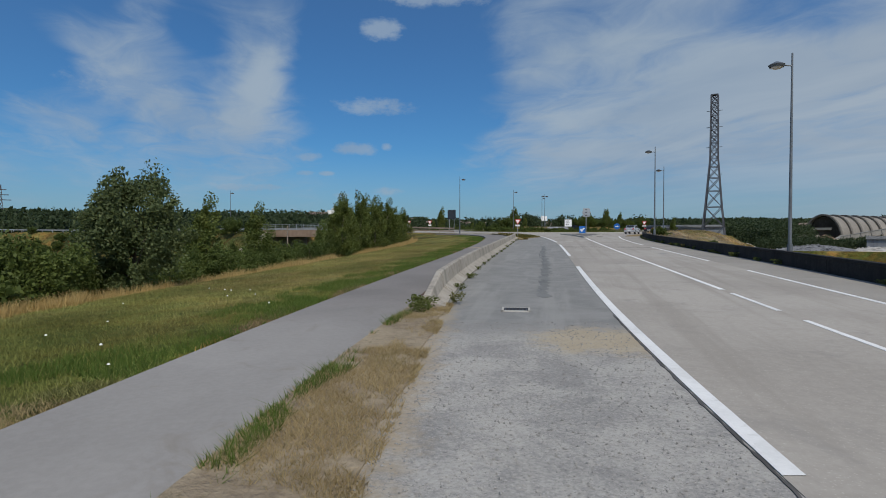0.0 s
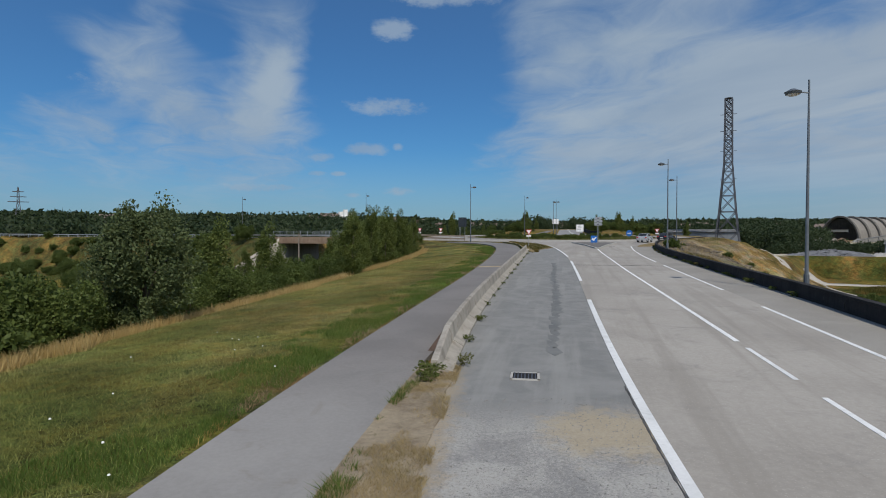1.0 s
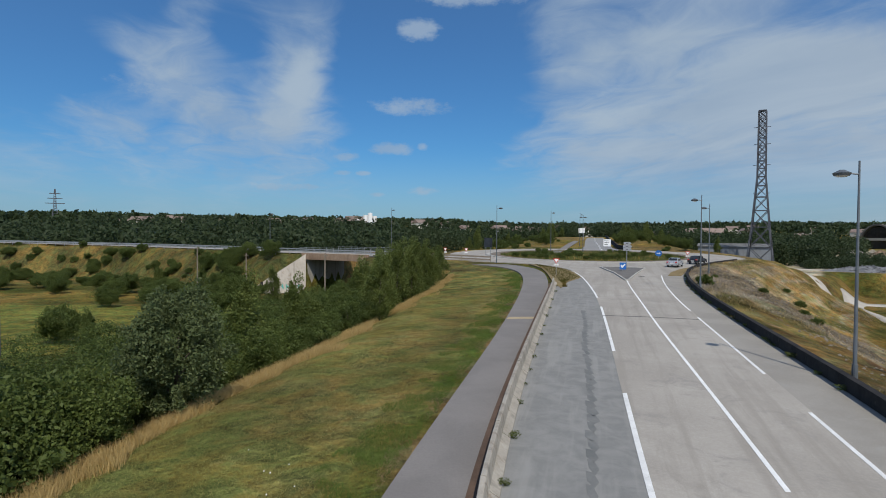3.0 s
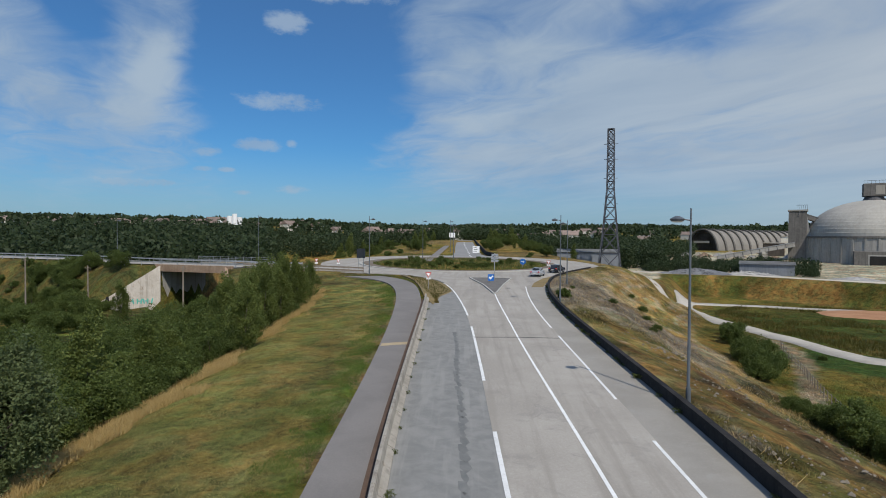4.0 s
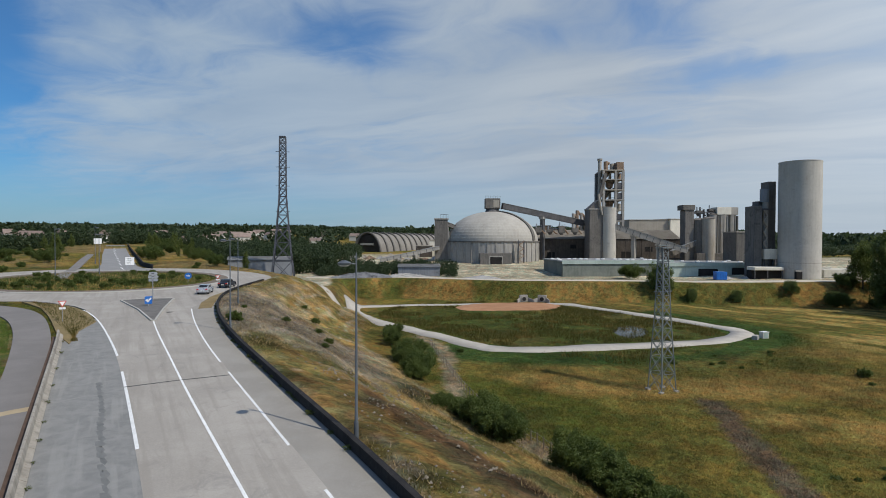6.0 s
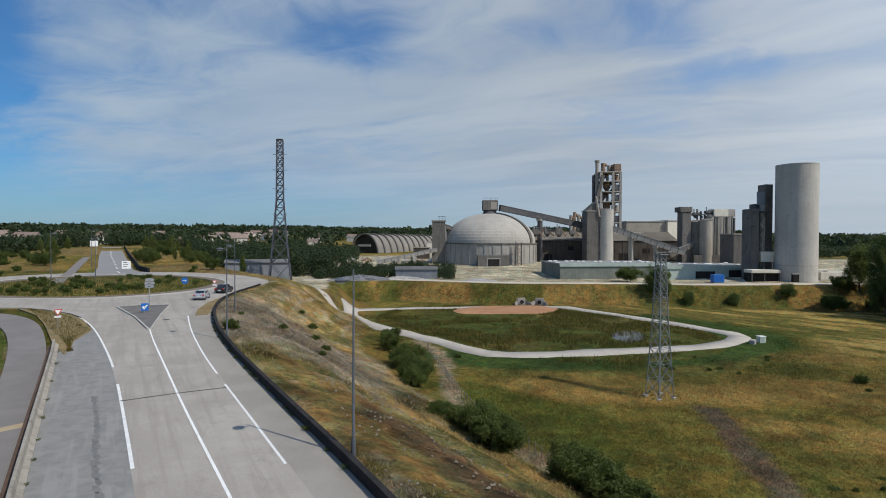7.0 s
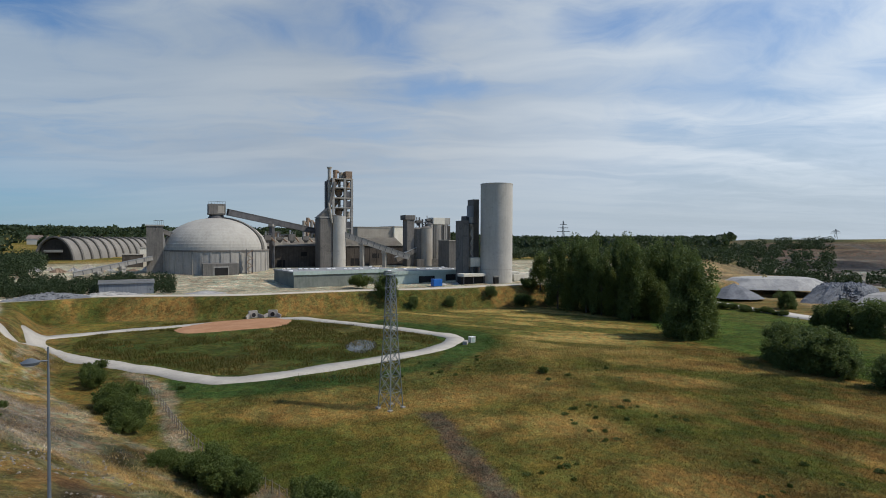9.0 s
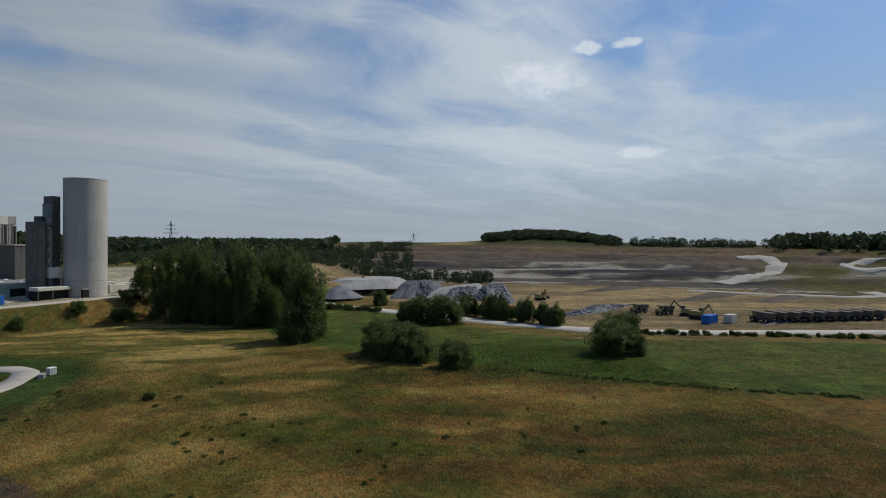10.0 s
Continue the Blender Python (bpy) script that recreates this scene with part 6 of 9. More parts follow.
def hopper_tower():
    ob = plant("hopper_tower", -3.5, 268, "dark concrete transfer tower beside the dome", "transfer tower", 0.4)
    bm = bmesh.new()
    prism(bm, [(-2.6, -3), (3.6, -3), (3.6, 3), (-2.6, 3)], -2, 20)
    part("shaft", bm, M_CONC_DARK, ob)
    bm = bmesh.new()
    vs = [(3.6, -2.8, -2), (7.0, -2.8, -2), (3.6, -2.8, 18.5), (3.6, 2.8, -2), (7.0, 2.8, -2), (3.6, 2.8, 18.5)]
    v = [bm.verts.new(p) for p in vs]
    for f in ((0, 1, 2), (5, 4, 3), (1, 4, 5, 2), (0, 3, 4, 1)):
        bm.faces.new([v[i] for i in f])
    bmesh.ops.recalc_face_normals(bm, faces=bm.faces[:])
    part("sloped_side", bm, M_CONC, ob)
    part("cap", box(bmesh.new(), -2.9, 4.0, -3.3, 3.3, 20, 20.6), M_CONC, ob)
    for k in range(6):
        part("railing_post", box(bmesh.new(), 0.2 + 0.7 * k, 0.28 + 0.7 * k, -3.2, -3.12, 20.6, 22.4), M_DARK_STEEL, ob)
    part("railing", box(bmesh.new(), 0.1, 3.9, -3.2, -3.1, 22.3, 22.45), M_DARK_STEEL, ob)


def arch_hangar():
    """Ribbed barrel vault, long side running away to the right."""
    ob = plant("vaulted_storage_hall", -60.9, 430.1, "long ribbed concrete vault with a dark open gable", "storage hall", 0.2, turn=70.4)
    r, h, bays, bay = 10.8, 16.0, 14, 12.4
    n = 18

    def arc(x, rr, hh):
        return [(x, -rr * math.cos(math.pi * i / n), hh * math.sin(math.pi * i / n) - 1.0) for i in range(n + 1)]

    for k in range(bays):
        bm = bmesh.new()
        rows = [[bm.verts.new(p) for p in arc(x, r * s, h * s)] for x, s in ((k * bay, 1.035), (k * bay + bay * 0.5, 1.025), (k * bay + bay, 1.0))]
        for a, b in zip(rows, rows[1:]):
            for i in range(n):
                bm.faces.new((a[i], a[i + 1], b[i + 1], b[i]))
        bmesh.ops.recalc_face_normals(bm, faces=bm.faces[:])
        bmesh.ops.solidify(bm, geom=bm.faces[:], thickness=0.35)
        part("vault_bay", bm, M_HANGAR, ob)
        bm = bmesh.new()
        p = arc(k * bay, r * 1.055, h * 1.055)
        for a, b in zip(p, p[1:]):
            beam(bm, a, b, 2.0, 0.9)
        part("vault_rib", bm, M_CONC_DARK, ob)
    bm = bmesh.new()
    face = [bm.verts.new((0.6, y, z)) for _, y, z in arc(0, r * 0.97, h * 0.97)]
    bm.faces.new(face)
    bmesh.ops.solidify(bm, geom=bm.faces[:], thickness=0.3)
    part("gable_wall", bm, M_BROWN_CLAD, ob)
    part("gable_hut", box(bmesh.new(), -0.6, 0.5, -5, 6.0, 6.0, 7.6), M_TAN_CLAD, ob)


def preheater():
    """Open concrete frame of many storeys with cyclones and ducts inside, a stack and a stair shaft."""
    ob = plant("preheater_tower", 90.5, 312, "tall open-framed preheater tower full of cyclones and ducts", "preheater tower", 1.0)
    w, d, tops = 5.3, 5.4, [0, 14, 20.5, 26.5, 32, 37.5, 43.2, 48.2]
    for sx in (-1, 0.25, 1):
        for sy in (-1, 1):
            part("column", box(bmesh.new(), sx * w - 0.65, sx * w + 0.65, sy * d - 0.65, sy * d + 0.65, -2, 48.2), M_CONC, ob)
    for k, z in enumerate(tops[1:]):
        fl = part("floor_deck", box(bmesh.new(), -w - 0.7, w + 0.7, -d - 0.7, d + 0.7, z - 0.6, z, bevel=0.05), M_CONC if k % 2 else M_TAN_CLAD, ob)
        for s in (-1, 1):
            part("guard", box(bmesh.new(), -w - 0.6, w + 0.6, s * (d + 0.6) - 0.04, s * (d + 0.6) + 0.04, z + 1.0, z + 1.1), M_DARK_STEEL, fl)
        if k in (1, 3, 4):
            part("side_panel", box(bmesh.new(), 0.25 * w + 0.7, w - 0.66, -d - 0.35, -d - 0.15, z + 0.1, z + 3.6), M_DARK_STEEL, fl)
        if k == 1:
            part("inner_wall", box(bmesh.new(), -w + 0.7, 1.0, -d + 0.8, -d + 1.2, z - 12, z + 2), M_CONC_DARK, fl)
    random.seed(5)
    for k, z in enumerate(tops[1:-1]):
        x = -3.2 if k % 2 else -0.6
        cy = part("cyclone", drum(bmesh.new(), x, 0, z + 2.3, z + 4.6, 2.1, None, 20), M_RUST if k % 3 else M_CONC_DARK, ob)
        part("cone", drum(bmesh.new(), x, 0, z + 0.2, z + 2.3, 0.5, 2.1, 20), M_RUST, cy)
        part("duct", beam(bmesh.new(), (x + 2, 0.5, z + 4), (4.0, 0.5, z + 7.4), 1.3, 1.3), M_CONC_DARK, ob)
        part("vessel", drum(bmesh.new(), 4.2, -1.5, z + 0.2, z + 3.4, 1.3, None, 16), M_RUST if k % 2 else M_TAN_CLAD, ob)
    for x, r, z1 in ((-2.9, 1.1, 53.2), (0.4, 1.0, 52.0), (3.2, 1.5, 51.6)):
        part("top_cyclone", drum(bmesh.new(), x, -1, 48.2, z1, r, r * 1.1, 18), M_TAN_CLAD if r < 1.05 else M_RUST, ob)
        part("elbow", rod(bmesh.new(), (x, -1, z1 - 0.4), (x + 2.0, -1, z1 - 1.2), r * 0.75, None, 14), M_RUST, ob)
    part("top_house", box(bmesh.new(), 2.0, w + 0.4, -d, 1.5, 48.2, 52.4, bevel=0.06), M_RUST, ob)
    st = part("chimney", drum(bmesh.new(), -w - 1.2, -2, 20, 53.6, 1.05, 0.95, 20), M_TAN_CLAD, ob)
    part("chimney_head", drum(bmesh.new(), -w - 1.2, -2, 53.6, 54.6, 1.25, 1.5, 20), M_TAN_CLAD, st)
    part("stair_shaft", box(bmesh.new(), -w - 2.4, -w - 0.7, 1.0, 4.0, -2, 47), M_DARK_STEEL, ob)
    part("downcomer", beam(bmesh.new(), (-w + 1, -d - 0.5, 46), (-w - 2.6, -d - 0.5, 32), 1.6, 1.6), M_CONC_DARK, ob)


def blending_silos():
    ob = plant("blending_silo", 75.8, 276, "pair of dark and pale concrete blending silos", "silo", 1.0)
    part("pale_silo", drum(bmesh.new(), 2.6, -3.2, -2, 25.6, 3.4, None, 36), M_SILO, ob)
    part("dark_silo", box(bmesh.new(), -7.2, -0.6, -4.5, 5, -2, 24.6, bevel=0.3), M_CONC_DARK, ob)
    part("back_block", box(bmesh.new(), -2.6, 5.4, 0.4, 6, -2, 26.4, bevel=0.1), M_CONC_DARK, ob)
    bm = bmesh.new()
    prism(bm, [(-7.4, -4.7), (-0.4, -4.7), (-0.4, 5.2), (-7.4, 5.2)], 24.6, 25.2)
    part("roof_slab", bm, M_CONC, ob)
    part("feed_pipe", rod(bmesh.new(), (-3.0, -4.7, 32), (-1.2, -5.0, 22), 0.5, None, 12), M_TAN_CLAD, ob)
    bm = bmesh.new()
    vs = [(-7.2, -4, 25.2), (-2.4, -4, 25.2), (-2.4, -4, 29.5), (-7.2, 4, 25.2), (-2.4, 4, 25.2), (-2.4, 4, 29.5)]
    v = [bm.verts.new(p) for p in vs]
    for f in ((0, 1, 2), (5, 4, 3), (0, 2, 5, 3), (1, 4, 5, 2), (0, 3, 4, 1)):
        bm.faces.new([v[i] for i in f])
    bmesh.ops.recalc_face_normals(bm, faces=bm.faces[:])
    part("sloped_roof", bm, M_CONC_DARK, ob)


def filter_pipes():
    ob = plant("dust_filter", 70, 300, "rusty dust filter with bent pipes above the hall", "dust filter", 10)
    for k, (x, h) in enumerate(((-2.6, 15.0), (-0.6, 16.6), (1.6, 15.4), (3.6, 13.6))):
        pipe = part("pipe", drum(bmesh.new(), x, 0, -2, h, 0.85, None, 14), M_RUST if k % 2 else M_TAN_CLAD, ob)
        part("bend", rod(bmesh.new(), (x, 0, h - 0.4), (x + 1.7, 0, h - 2.2), 0.75, None, 12), M_RUST, pipe)
    part("casing", box(bmesh.new(), 4.4, 9.5, -3, 3, -2, 12.6, bevel=0.15), M_CONC_DARK, ob)


def gable_hall(name, u, v, w, d, eave, ridge, wall, roof, label, z=None, turn=0.0, openings=(), rib=0.0):
    ob = plant(name, u, v, label, "industrial hall", z, turn)
    part("wall", box(bmesh.new(), -w / 2, w / 2, -d / 2, d / 2, -2.5, eave), wall, ob)
    for s in (-1, 1):
        bm = bmesh.new()
        y0, y1 = s * (d / 2 + 0.5), 0.0
        vs = [(-w / 2 - 0.4, y0, eave - 0.1), (w / 2 + 0.4, y0, eave - 0.1), (w / 2 + 0.4, y1, ridge), (-w / 2 - 0.4, y1, ridge)]
        a = [bm.verts.new(p) for p in vs]
        bm.faces.new(a)
        bmesh.ops.solidify(bm, geom=bm.faces[:], thickness=0.22)
        part("roof", bm, roof, ob)
    bm = bmesh.new()
    for s in (-1, 1):
        bm.faces.new([bm.verts.new(p) for p in ((s * w / 2, -d / 2, eave - 0.05), (s * w / 2, d / 2, eave - 0.05), (s * w / 2, 0, ridge - 0.15))])
    part("gable", bm, wall, ob)
    for x0, x1, z0, z1 in openings:
        part("opening", box(bmesh.new(), x0, x1, -d / 2 - 0.05, -d / 2 + 0.3, z0, z1), M_DARK, ob)
    if rib:
        for k in range(int(w / rib)):
            x = -w / 2 + rib * (k + 0.5)
            part("pilaster", box(bmesh.new(), x - 0.2, x + 0.2, -d / 2 - 0.15, -d / 2 + 0.1, -2.5, eave - 0.3), wall, ob)
    return ob


def flat_hall(name, u, v, w, d, h, wall, roof, label, z=None, turn=0.0, fascia=None, openings=(), skylights=0):
    ob = plant(name, u, v, label, "industrial hall", z, turn)
    part("wall", box(bmesh.new(), -w / 2, w / 2, -d / 2, d / 2, -2.0, h - 0.6), wall, ob)
    part("roof", box(bmesh.new(), -w / 2 - 0.3, w / 2 + 0.3, -d / 2 - 0.3, d / 2 + 0.3, h - 0.6, h - 0.15), roof, ob)
    if fascia:
        part("fascia", box(bmesh.new(), -w / 2 - 0.35, w / 2 + 0.35, -d / 2 - 0.4, -d / 2 - 0.3, h - 1.3, h), fascia, ob)
    for x0, x1, z0, z1 in openings:
        part("opening", box(bmesh.new(), x0, x1, -d / 2 - 0.06, -d / 2 + 0.3, z0, z1), M_DARK, ob)
    for k in range(skylights):
        x, y = -w / 2 + w * ((k * 0.61803) % 1.0), -d / 2 + d * (0.15 + 0.7 * ((k * 0.37) % 1.0))
        part("skylight", box(bmesh.new(), x - 0.7, x + 0.7, y - 0.5, y + 0.5, h - 0.15, h + 0.25, bevel=0.1), M_WHITE, ob)
    return ob


def cement_silos():
    ob = plant("cement_silo_group", 121, 272, "group of tall cement silos with a dark lift tower", "silo group", 1.2)
    part("lift_tower", box(bmesh.new(), -7.2, -3.0, -3, 3, -2, 24.2, bevel=0.08), M_CONC_DARK, ob)
    part("tower_head", box(bmesh.new(), -8.4, -2.6, -3.4, 3.4, 24.2, 26.6, bevel=0.08), M_CONC_DARK, ob)
    for k, (x, y, r, h, mat) in enumerate(((0.2, -1, 3.3, 19.4, M_CONC_DARK), (3.2, -4.6, 2.9, 20.0, M_TAN_CLAD), (6.6, -1.5, 2.0, 22.0, M_CONC), (11.2, 0, 3.4, 22.0, M_TAN_CLAD), (15.6, 0.6, 2.9, 22.0, M_CONC))):
        s = part("silo", drum(bmesh.new(), x, y, -2, h, r, None, 28), mat, ob)
        part("silo_roof", drum(bmesh.new(), x, y, h, h + 0.9, r + 0.15, r * 0.5, 28), M_CONC_DARK, s)
        if k in (3, 4):
            part("top_house", box(bmesh.new(), x - r, x + r, y - r, y + r, h, h + 3.6, bevel=0.08), M_CREAM if k == 3 else M_CONC, s)
            for j in range(5):
                part("rib", box(bmesh.new(), x - r + 0.3 + j * r * 0.45, x - r + 0.6 + j * r * 0.45, y - r - 0.12, y - r * 0.2, 1, h - 0.5), M_CONC, s)
    part("walkway", box(bmesh.new(), -3, 9, -2.5, -1.5, 22.8, 23.2), M_DARK_STEEL, ob)
    for k in range(9):
        part("walkway_post", box(bmesh.new(), -3 + 1.45 * k, -2.9 + 1.45 * k, -2.5, -2.4, 20.5, 24.3), M_DARK_STEEL, ob)
    for k in range(3):
        part("vent", drum(bmesh.new(), 0.5 + 1.8 * k, -1.5, 20.2, 25.6 - k, 0.45, None, 10), M_DARK_STEEL, ob)
    part("plinth", box(bmesh.new(), -3, 19, -6.6, 3.4, -2.0, 3.6, bevel=0.05), M_CONC_DARK, ob)


def big_silo():
    ob = plant("great_silo", 113.9, 182.8, "huge plain pale concrete cement silo", "silo", -1.4)
    part("shaft", drum(bmesh.new(), 0, 0, -2, 37.5, 6.1, None, 96), M_SILO, ob)
    part("rim", drum(bmesh.new(), 0, 0, 37.5, 37.8, 6.16, None, 96), M_SILO, ob)
    part("pour_joint", drum(bmesh.new(), 0, 0, 5.2, 5.35, 6.13, None, 96), M_CONC, ob)
    door = part("door_recess", box(bmesh.new(), -4.2, -2.0, -5.6, -4.2, -1.5, 2.6), M_DARK, ob)
    part("lintel", box(bmesh.new(), -4.5, -1.8, -5.65, -4.6, 2.6, 3.0), M_CONC, door)


def side_tower():
    ob = plant("loading_tower", 103.9, 189, "blue-grey loading tower with a pipe and steel stair", "loading tower", -1.2)
    part("tower", box(bmesh.new(), -2.8, -0.3, -3, 3, -2, 23.6, bevel=0.06), M_CONC_DARK, ob)
    part("back_tower", box(bmesh.new(), 3.6, 6.2, 0.5, 5, -2, 32.0, bevel=0.06), M_CONC_DARK, ob)
    part("pipe", drum(bmesh.new(), 2.1, -0.5, 3, 27.6, 0.9, None, 18), M_CONC, ob)
    part("drum_top", drum(bmesh.new(), 1.9, -0.2, 25.0, 29.4, 1.35, None, 18), M_BLUE_GREY, ob)
    part("middle", box(bmesh.new(), 0.2, 3.4, 0.4, 4, -2, 25.4), M_DARK_STEEL, ob)
    part("balcony", box(bmesh.new(), -0.2, 3.6, -2.4, 0.6, 22.4, 22.8), M_DARK_STEEL, ob)
    part("loading_box", box(bmesh.new(), 0.4, 5.0, -3.4, 0.2, 6.0, 9.4, bevel=0.06), M_CREAM, ob)
    for k in range(4):
        part("brace", box(bmesh.new(), 0.5 + 1.35 * k, 0.75 + 1.35 * k, -3.2, -3.0, -1.5, 6.0), M_DARK_STEEL, ob)
    for k in range(7):
        part("flight", beam(bmesh.new(), (0.3 if k % 2 else 1.4, -2.8, 9.6 + 1.8 * k), (1.4 if k % 2 else 0.3, -2.8, 11.4 + 1.8 * k), 0.7, 0.2), M_TAN_CLAD, ob)
    cab = part("canopy", box(bmesh.new(), -6.0, 3.6, -9, -4.4, 2.6, 3.7, bevel=0.15), M_CREAM, ob)
    for x in (-5.6, -1.5, 3.2):
        part("canopy_post", box(bmesh.new(), x - 0.12, x + 0.12, -8.8, -8.56, -1.5, 2.6), M_DARK_STEEL, cab)
    part("loading_dock", box(bmesh.new(), -6.0, 3.6, -7.4, -4.4, -1.5, 2.5), M_DARK, cab)


clinker_dome()
hopper_tower()
arch_hangar()
preheater()
blending_silos()
filter_pipes()
gable_hall("kiln_hall", 81, 300, 76, 26, 10.6, 15.2, M_BROWN_CLAD, M_ROOF_DUST, "long brown works hall with a dust-covered roof", 1.0, openings=((-30, -26, -1, 3.6), (-18, -15, 5.5, 7.5), (8, 13, -1, 4), (-36, -33, 5, 7), (20, 24, 4, 6.5)), rib=4.2)
flat_hall("tan_hall", 118, 336, 24, 18, 21.5, M_TAN_CLAD, M_ROOF_DUST, "tall windowless tan hall behind the works", 1.5)
flat_hall("cream_hall", 132, 334, 9.5, 16, 22.0, M_CREAM, M_ROOF_DUST, "tall cream-clad hall end catching the sun", 1.5, turn=14)
flat_hall("green_warehouse", 60, 214, 41, 24, 6.3, M_SHADED_CLAD, M_ROOF_GREY, "low warehouse with grey roof and pale green fascia", -2.6, turn=6, fascia=M_GREEN_CLAD, openings=((13, 20, -0.5, 3.6),), skylights=16)
flat_hall("green_warehouse_wing", 93, 208, 34, 22, 5.6, M_GREEN_CLAD, M_ROOF_GREY, "pale green warehouse wing with open dark bays", -2.4, turn=3, fascia=M_GREEN_CLAD, openings=((-6, 1, -0.5, 3.4), (6, 16, -0.5, 3.8)), skylights=10)
flat_hall("dark_mill_block", 133, 252, 13, 12, 14.5, M_CONC_DARK, M_ROOF_DUST, "dark square mill building", 0.5)
flat_hall("pale_mill_block", 138.5, 250, 4.5, 8, 16.5, M_CREAM, M_ROOF_DUST, "narrow pale block beside the mill", 0.5)
flat_hall("mill_annex", 118, 205, 14, 10, 8.0, M_DARK_STEEL, M_ROOF_GREY, "dark low annex below the loading tower", -2.0)
flat_hall("cream_shed", -5.5, 322, 9, 8, 10.5, M_CREAM, M_ROOF_DUST, "small cream shed by the vaulted hall", 0.5)
flat_hall("brown_shed", -13, 318, 9, 8, 7.2, M_BROWN_CLAD, M_ROOF_DUST, "small brown shed by the vaulted hall", 0.5)
for k, (u, v, w, h) in enumerate(((50, 330, 7, 16.5), (57, 328, 6, 18.5), (45, 322, 8, 14.5), (63, 334, 9, 17.0))):
    flat_hall("rooftop_plant", u, v, w, 6, h, M_RUST if k % 2 else M_CONC_DARK, M_ROOF_DUST, "rusty plant block rising over the hall roof", 1.0)
cement_silos()
big_silo()
side_tower()
conveyor((26.5, 272, 27.2), (76, 286, 18.0), 2.6, 2.6, "long dark inclined conveyor gallery over the dome", (0.415,), M_DARK_STEEL)
conveyor((80.5, 272, 17.6), (112, 262, 6.0), 2.8, 2.6, "pale conveyor gallery running down to the warehouse", (0.28, 0.62), M_CONC)
conveyor((107, 268, 4.6), (121, 270, 10.6), 2.6, 2.4, "short conveyor gallery up to the silos", ())
conveyor((-3, 266, 19.2), (8.5, 270, 15.0), 2.4, 1.8, "short covered conveyor from the transfer tower to the dome", ())
conveyor((-31, 258, 1.2), (-4, 264, 7.0), 2.4, 1.6, "low pale conveyor ramp to the transfer tower", (0.3, 0.6), M_CONC)


def long_shed(x0, y0, x1, y1, depth, h, wall, label, open_end=False):
    d = Vector((x1 - x0, y1 - y0))
    ob = thing("long_shed", (x0, y0, min(gz(x0, y0), gz(x1, y1))), label, "shed", rz=math.degrees(math.atan2(d.y, d.x)))
    L = d.length
    part("wall", box(bmesh.new(), 0, L, 0, depth, -1.5, h), wall, ob)
    bm = bmesh.new()
    a = [bm.verts.new(p) for p in ((-0.3, -0.5, h - 0.2), (L + 0.3, -0.5, h - 0.2), (L + 0.3, depth + 0.4, h + 0.7), (-0.3, depth + 0.4, h + 0.7))]
    bm.faces.new(a)
    bmesh.ops.solidify(bm, geom=bm.faces[:], thickness=0.18)
    part("roof", bm, M_ROOF_GREY, ob)
    for k in range(int(L / 2.4)):
        part("sheet_rib", box(bmesh.new(), 1.2 + 2.4 * k - 0.05, 1.2 + 2.4 * k + 0.05, -0.06, 0.02, -1.4, h - 0.3), wall, ob)
    if open_end:
        part("open_bay", box(bmesh.new(), L - 0.2, L + 0.06, 0.6, depth - 0.6, 0.0, h - 0.6), M_DARK, ob)


long_shed(64.5, 169.7, 81.6, 162.3, 6.0, 7.2, M_BLUE_GREY, "long blue-grey corrugated shed with an open end behind the roundabout", True)
long_shed(121.5, 160, 133.0, 150.5, 5.0, 3.6, M_BLUE_GREY, "low blue-grey corrugated shed on the works edge")


def kiosk(x, y):
    ob = thing("utility_kiosk", (x, y, gz(x, y)), "small white cabinet beside the gravel track", "utility cabinet", rz=-35)
    part("body", box(bmesh.new(), -0.8, 0.8, -0.7, 0.7, -0.3, 1.5, bevel=0.03), M_CREAM, ob)
    part("lid", box(bmesh.new(), -0.9, 0.9, -0.8, 0.8, 1.5, 1.62, bevel=0.03), M_WHITE, ob)
    part("door", box(bmesh.new(), -0.6, 0.6, -0.73, -0.69, 0.1, 1.35), M_GREEN_CLAD, ob)
    return ob


kiosk(119.6, 40.2).scale = (0.78, 0.78, 0.78)
ob = thing("concrete_block", (116.8, 40.8, gz(116.8, 40.8)), "pale concrete block at the track edge", "concrete block", rz=10)
part("block", box(bmesh.new(), -0.9, 0.9, -0.5, 0.5, -0.2, 0.8, bevel=0.08), M_CONC, ob)


def box_container(name, x, y, rz, l, mat, label, group="containers"):
    ob = thing(name, (x, y, gz(x, y)), label, "container", group, rz=rz)
    part("body", box(bmesh.new(), -l / 2, l / 2, -1.2, 1.2, 0.05, 2.6, bevel=0.03), mat, ob)
    for k in range(int(l / 0.8)):
        part("corrugation", box(bmesh.new(), -l / 2 + 0.4 + 0.8 * k, -l / 2 + 0.7 + 0.8 * k, -1.25, -1.19, 0.3, 2.4), mat, ob)
    part("sill", box(bmesh.new(), -l / 2, l / 2, -1.22, 1.22, -0.3, 0.08), M_DARK_STEEL, ob)


bx, by = works_at(88.5, 183)
box_container("blue_container", bx, by, WORKS_TURN, 3.4, M_BLUE, "small blue container in the works yard")


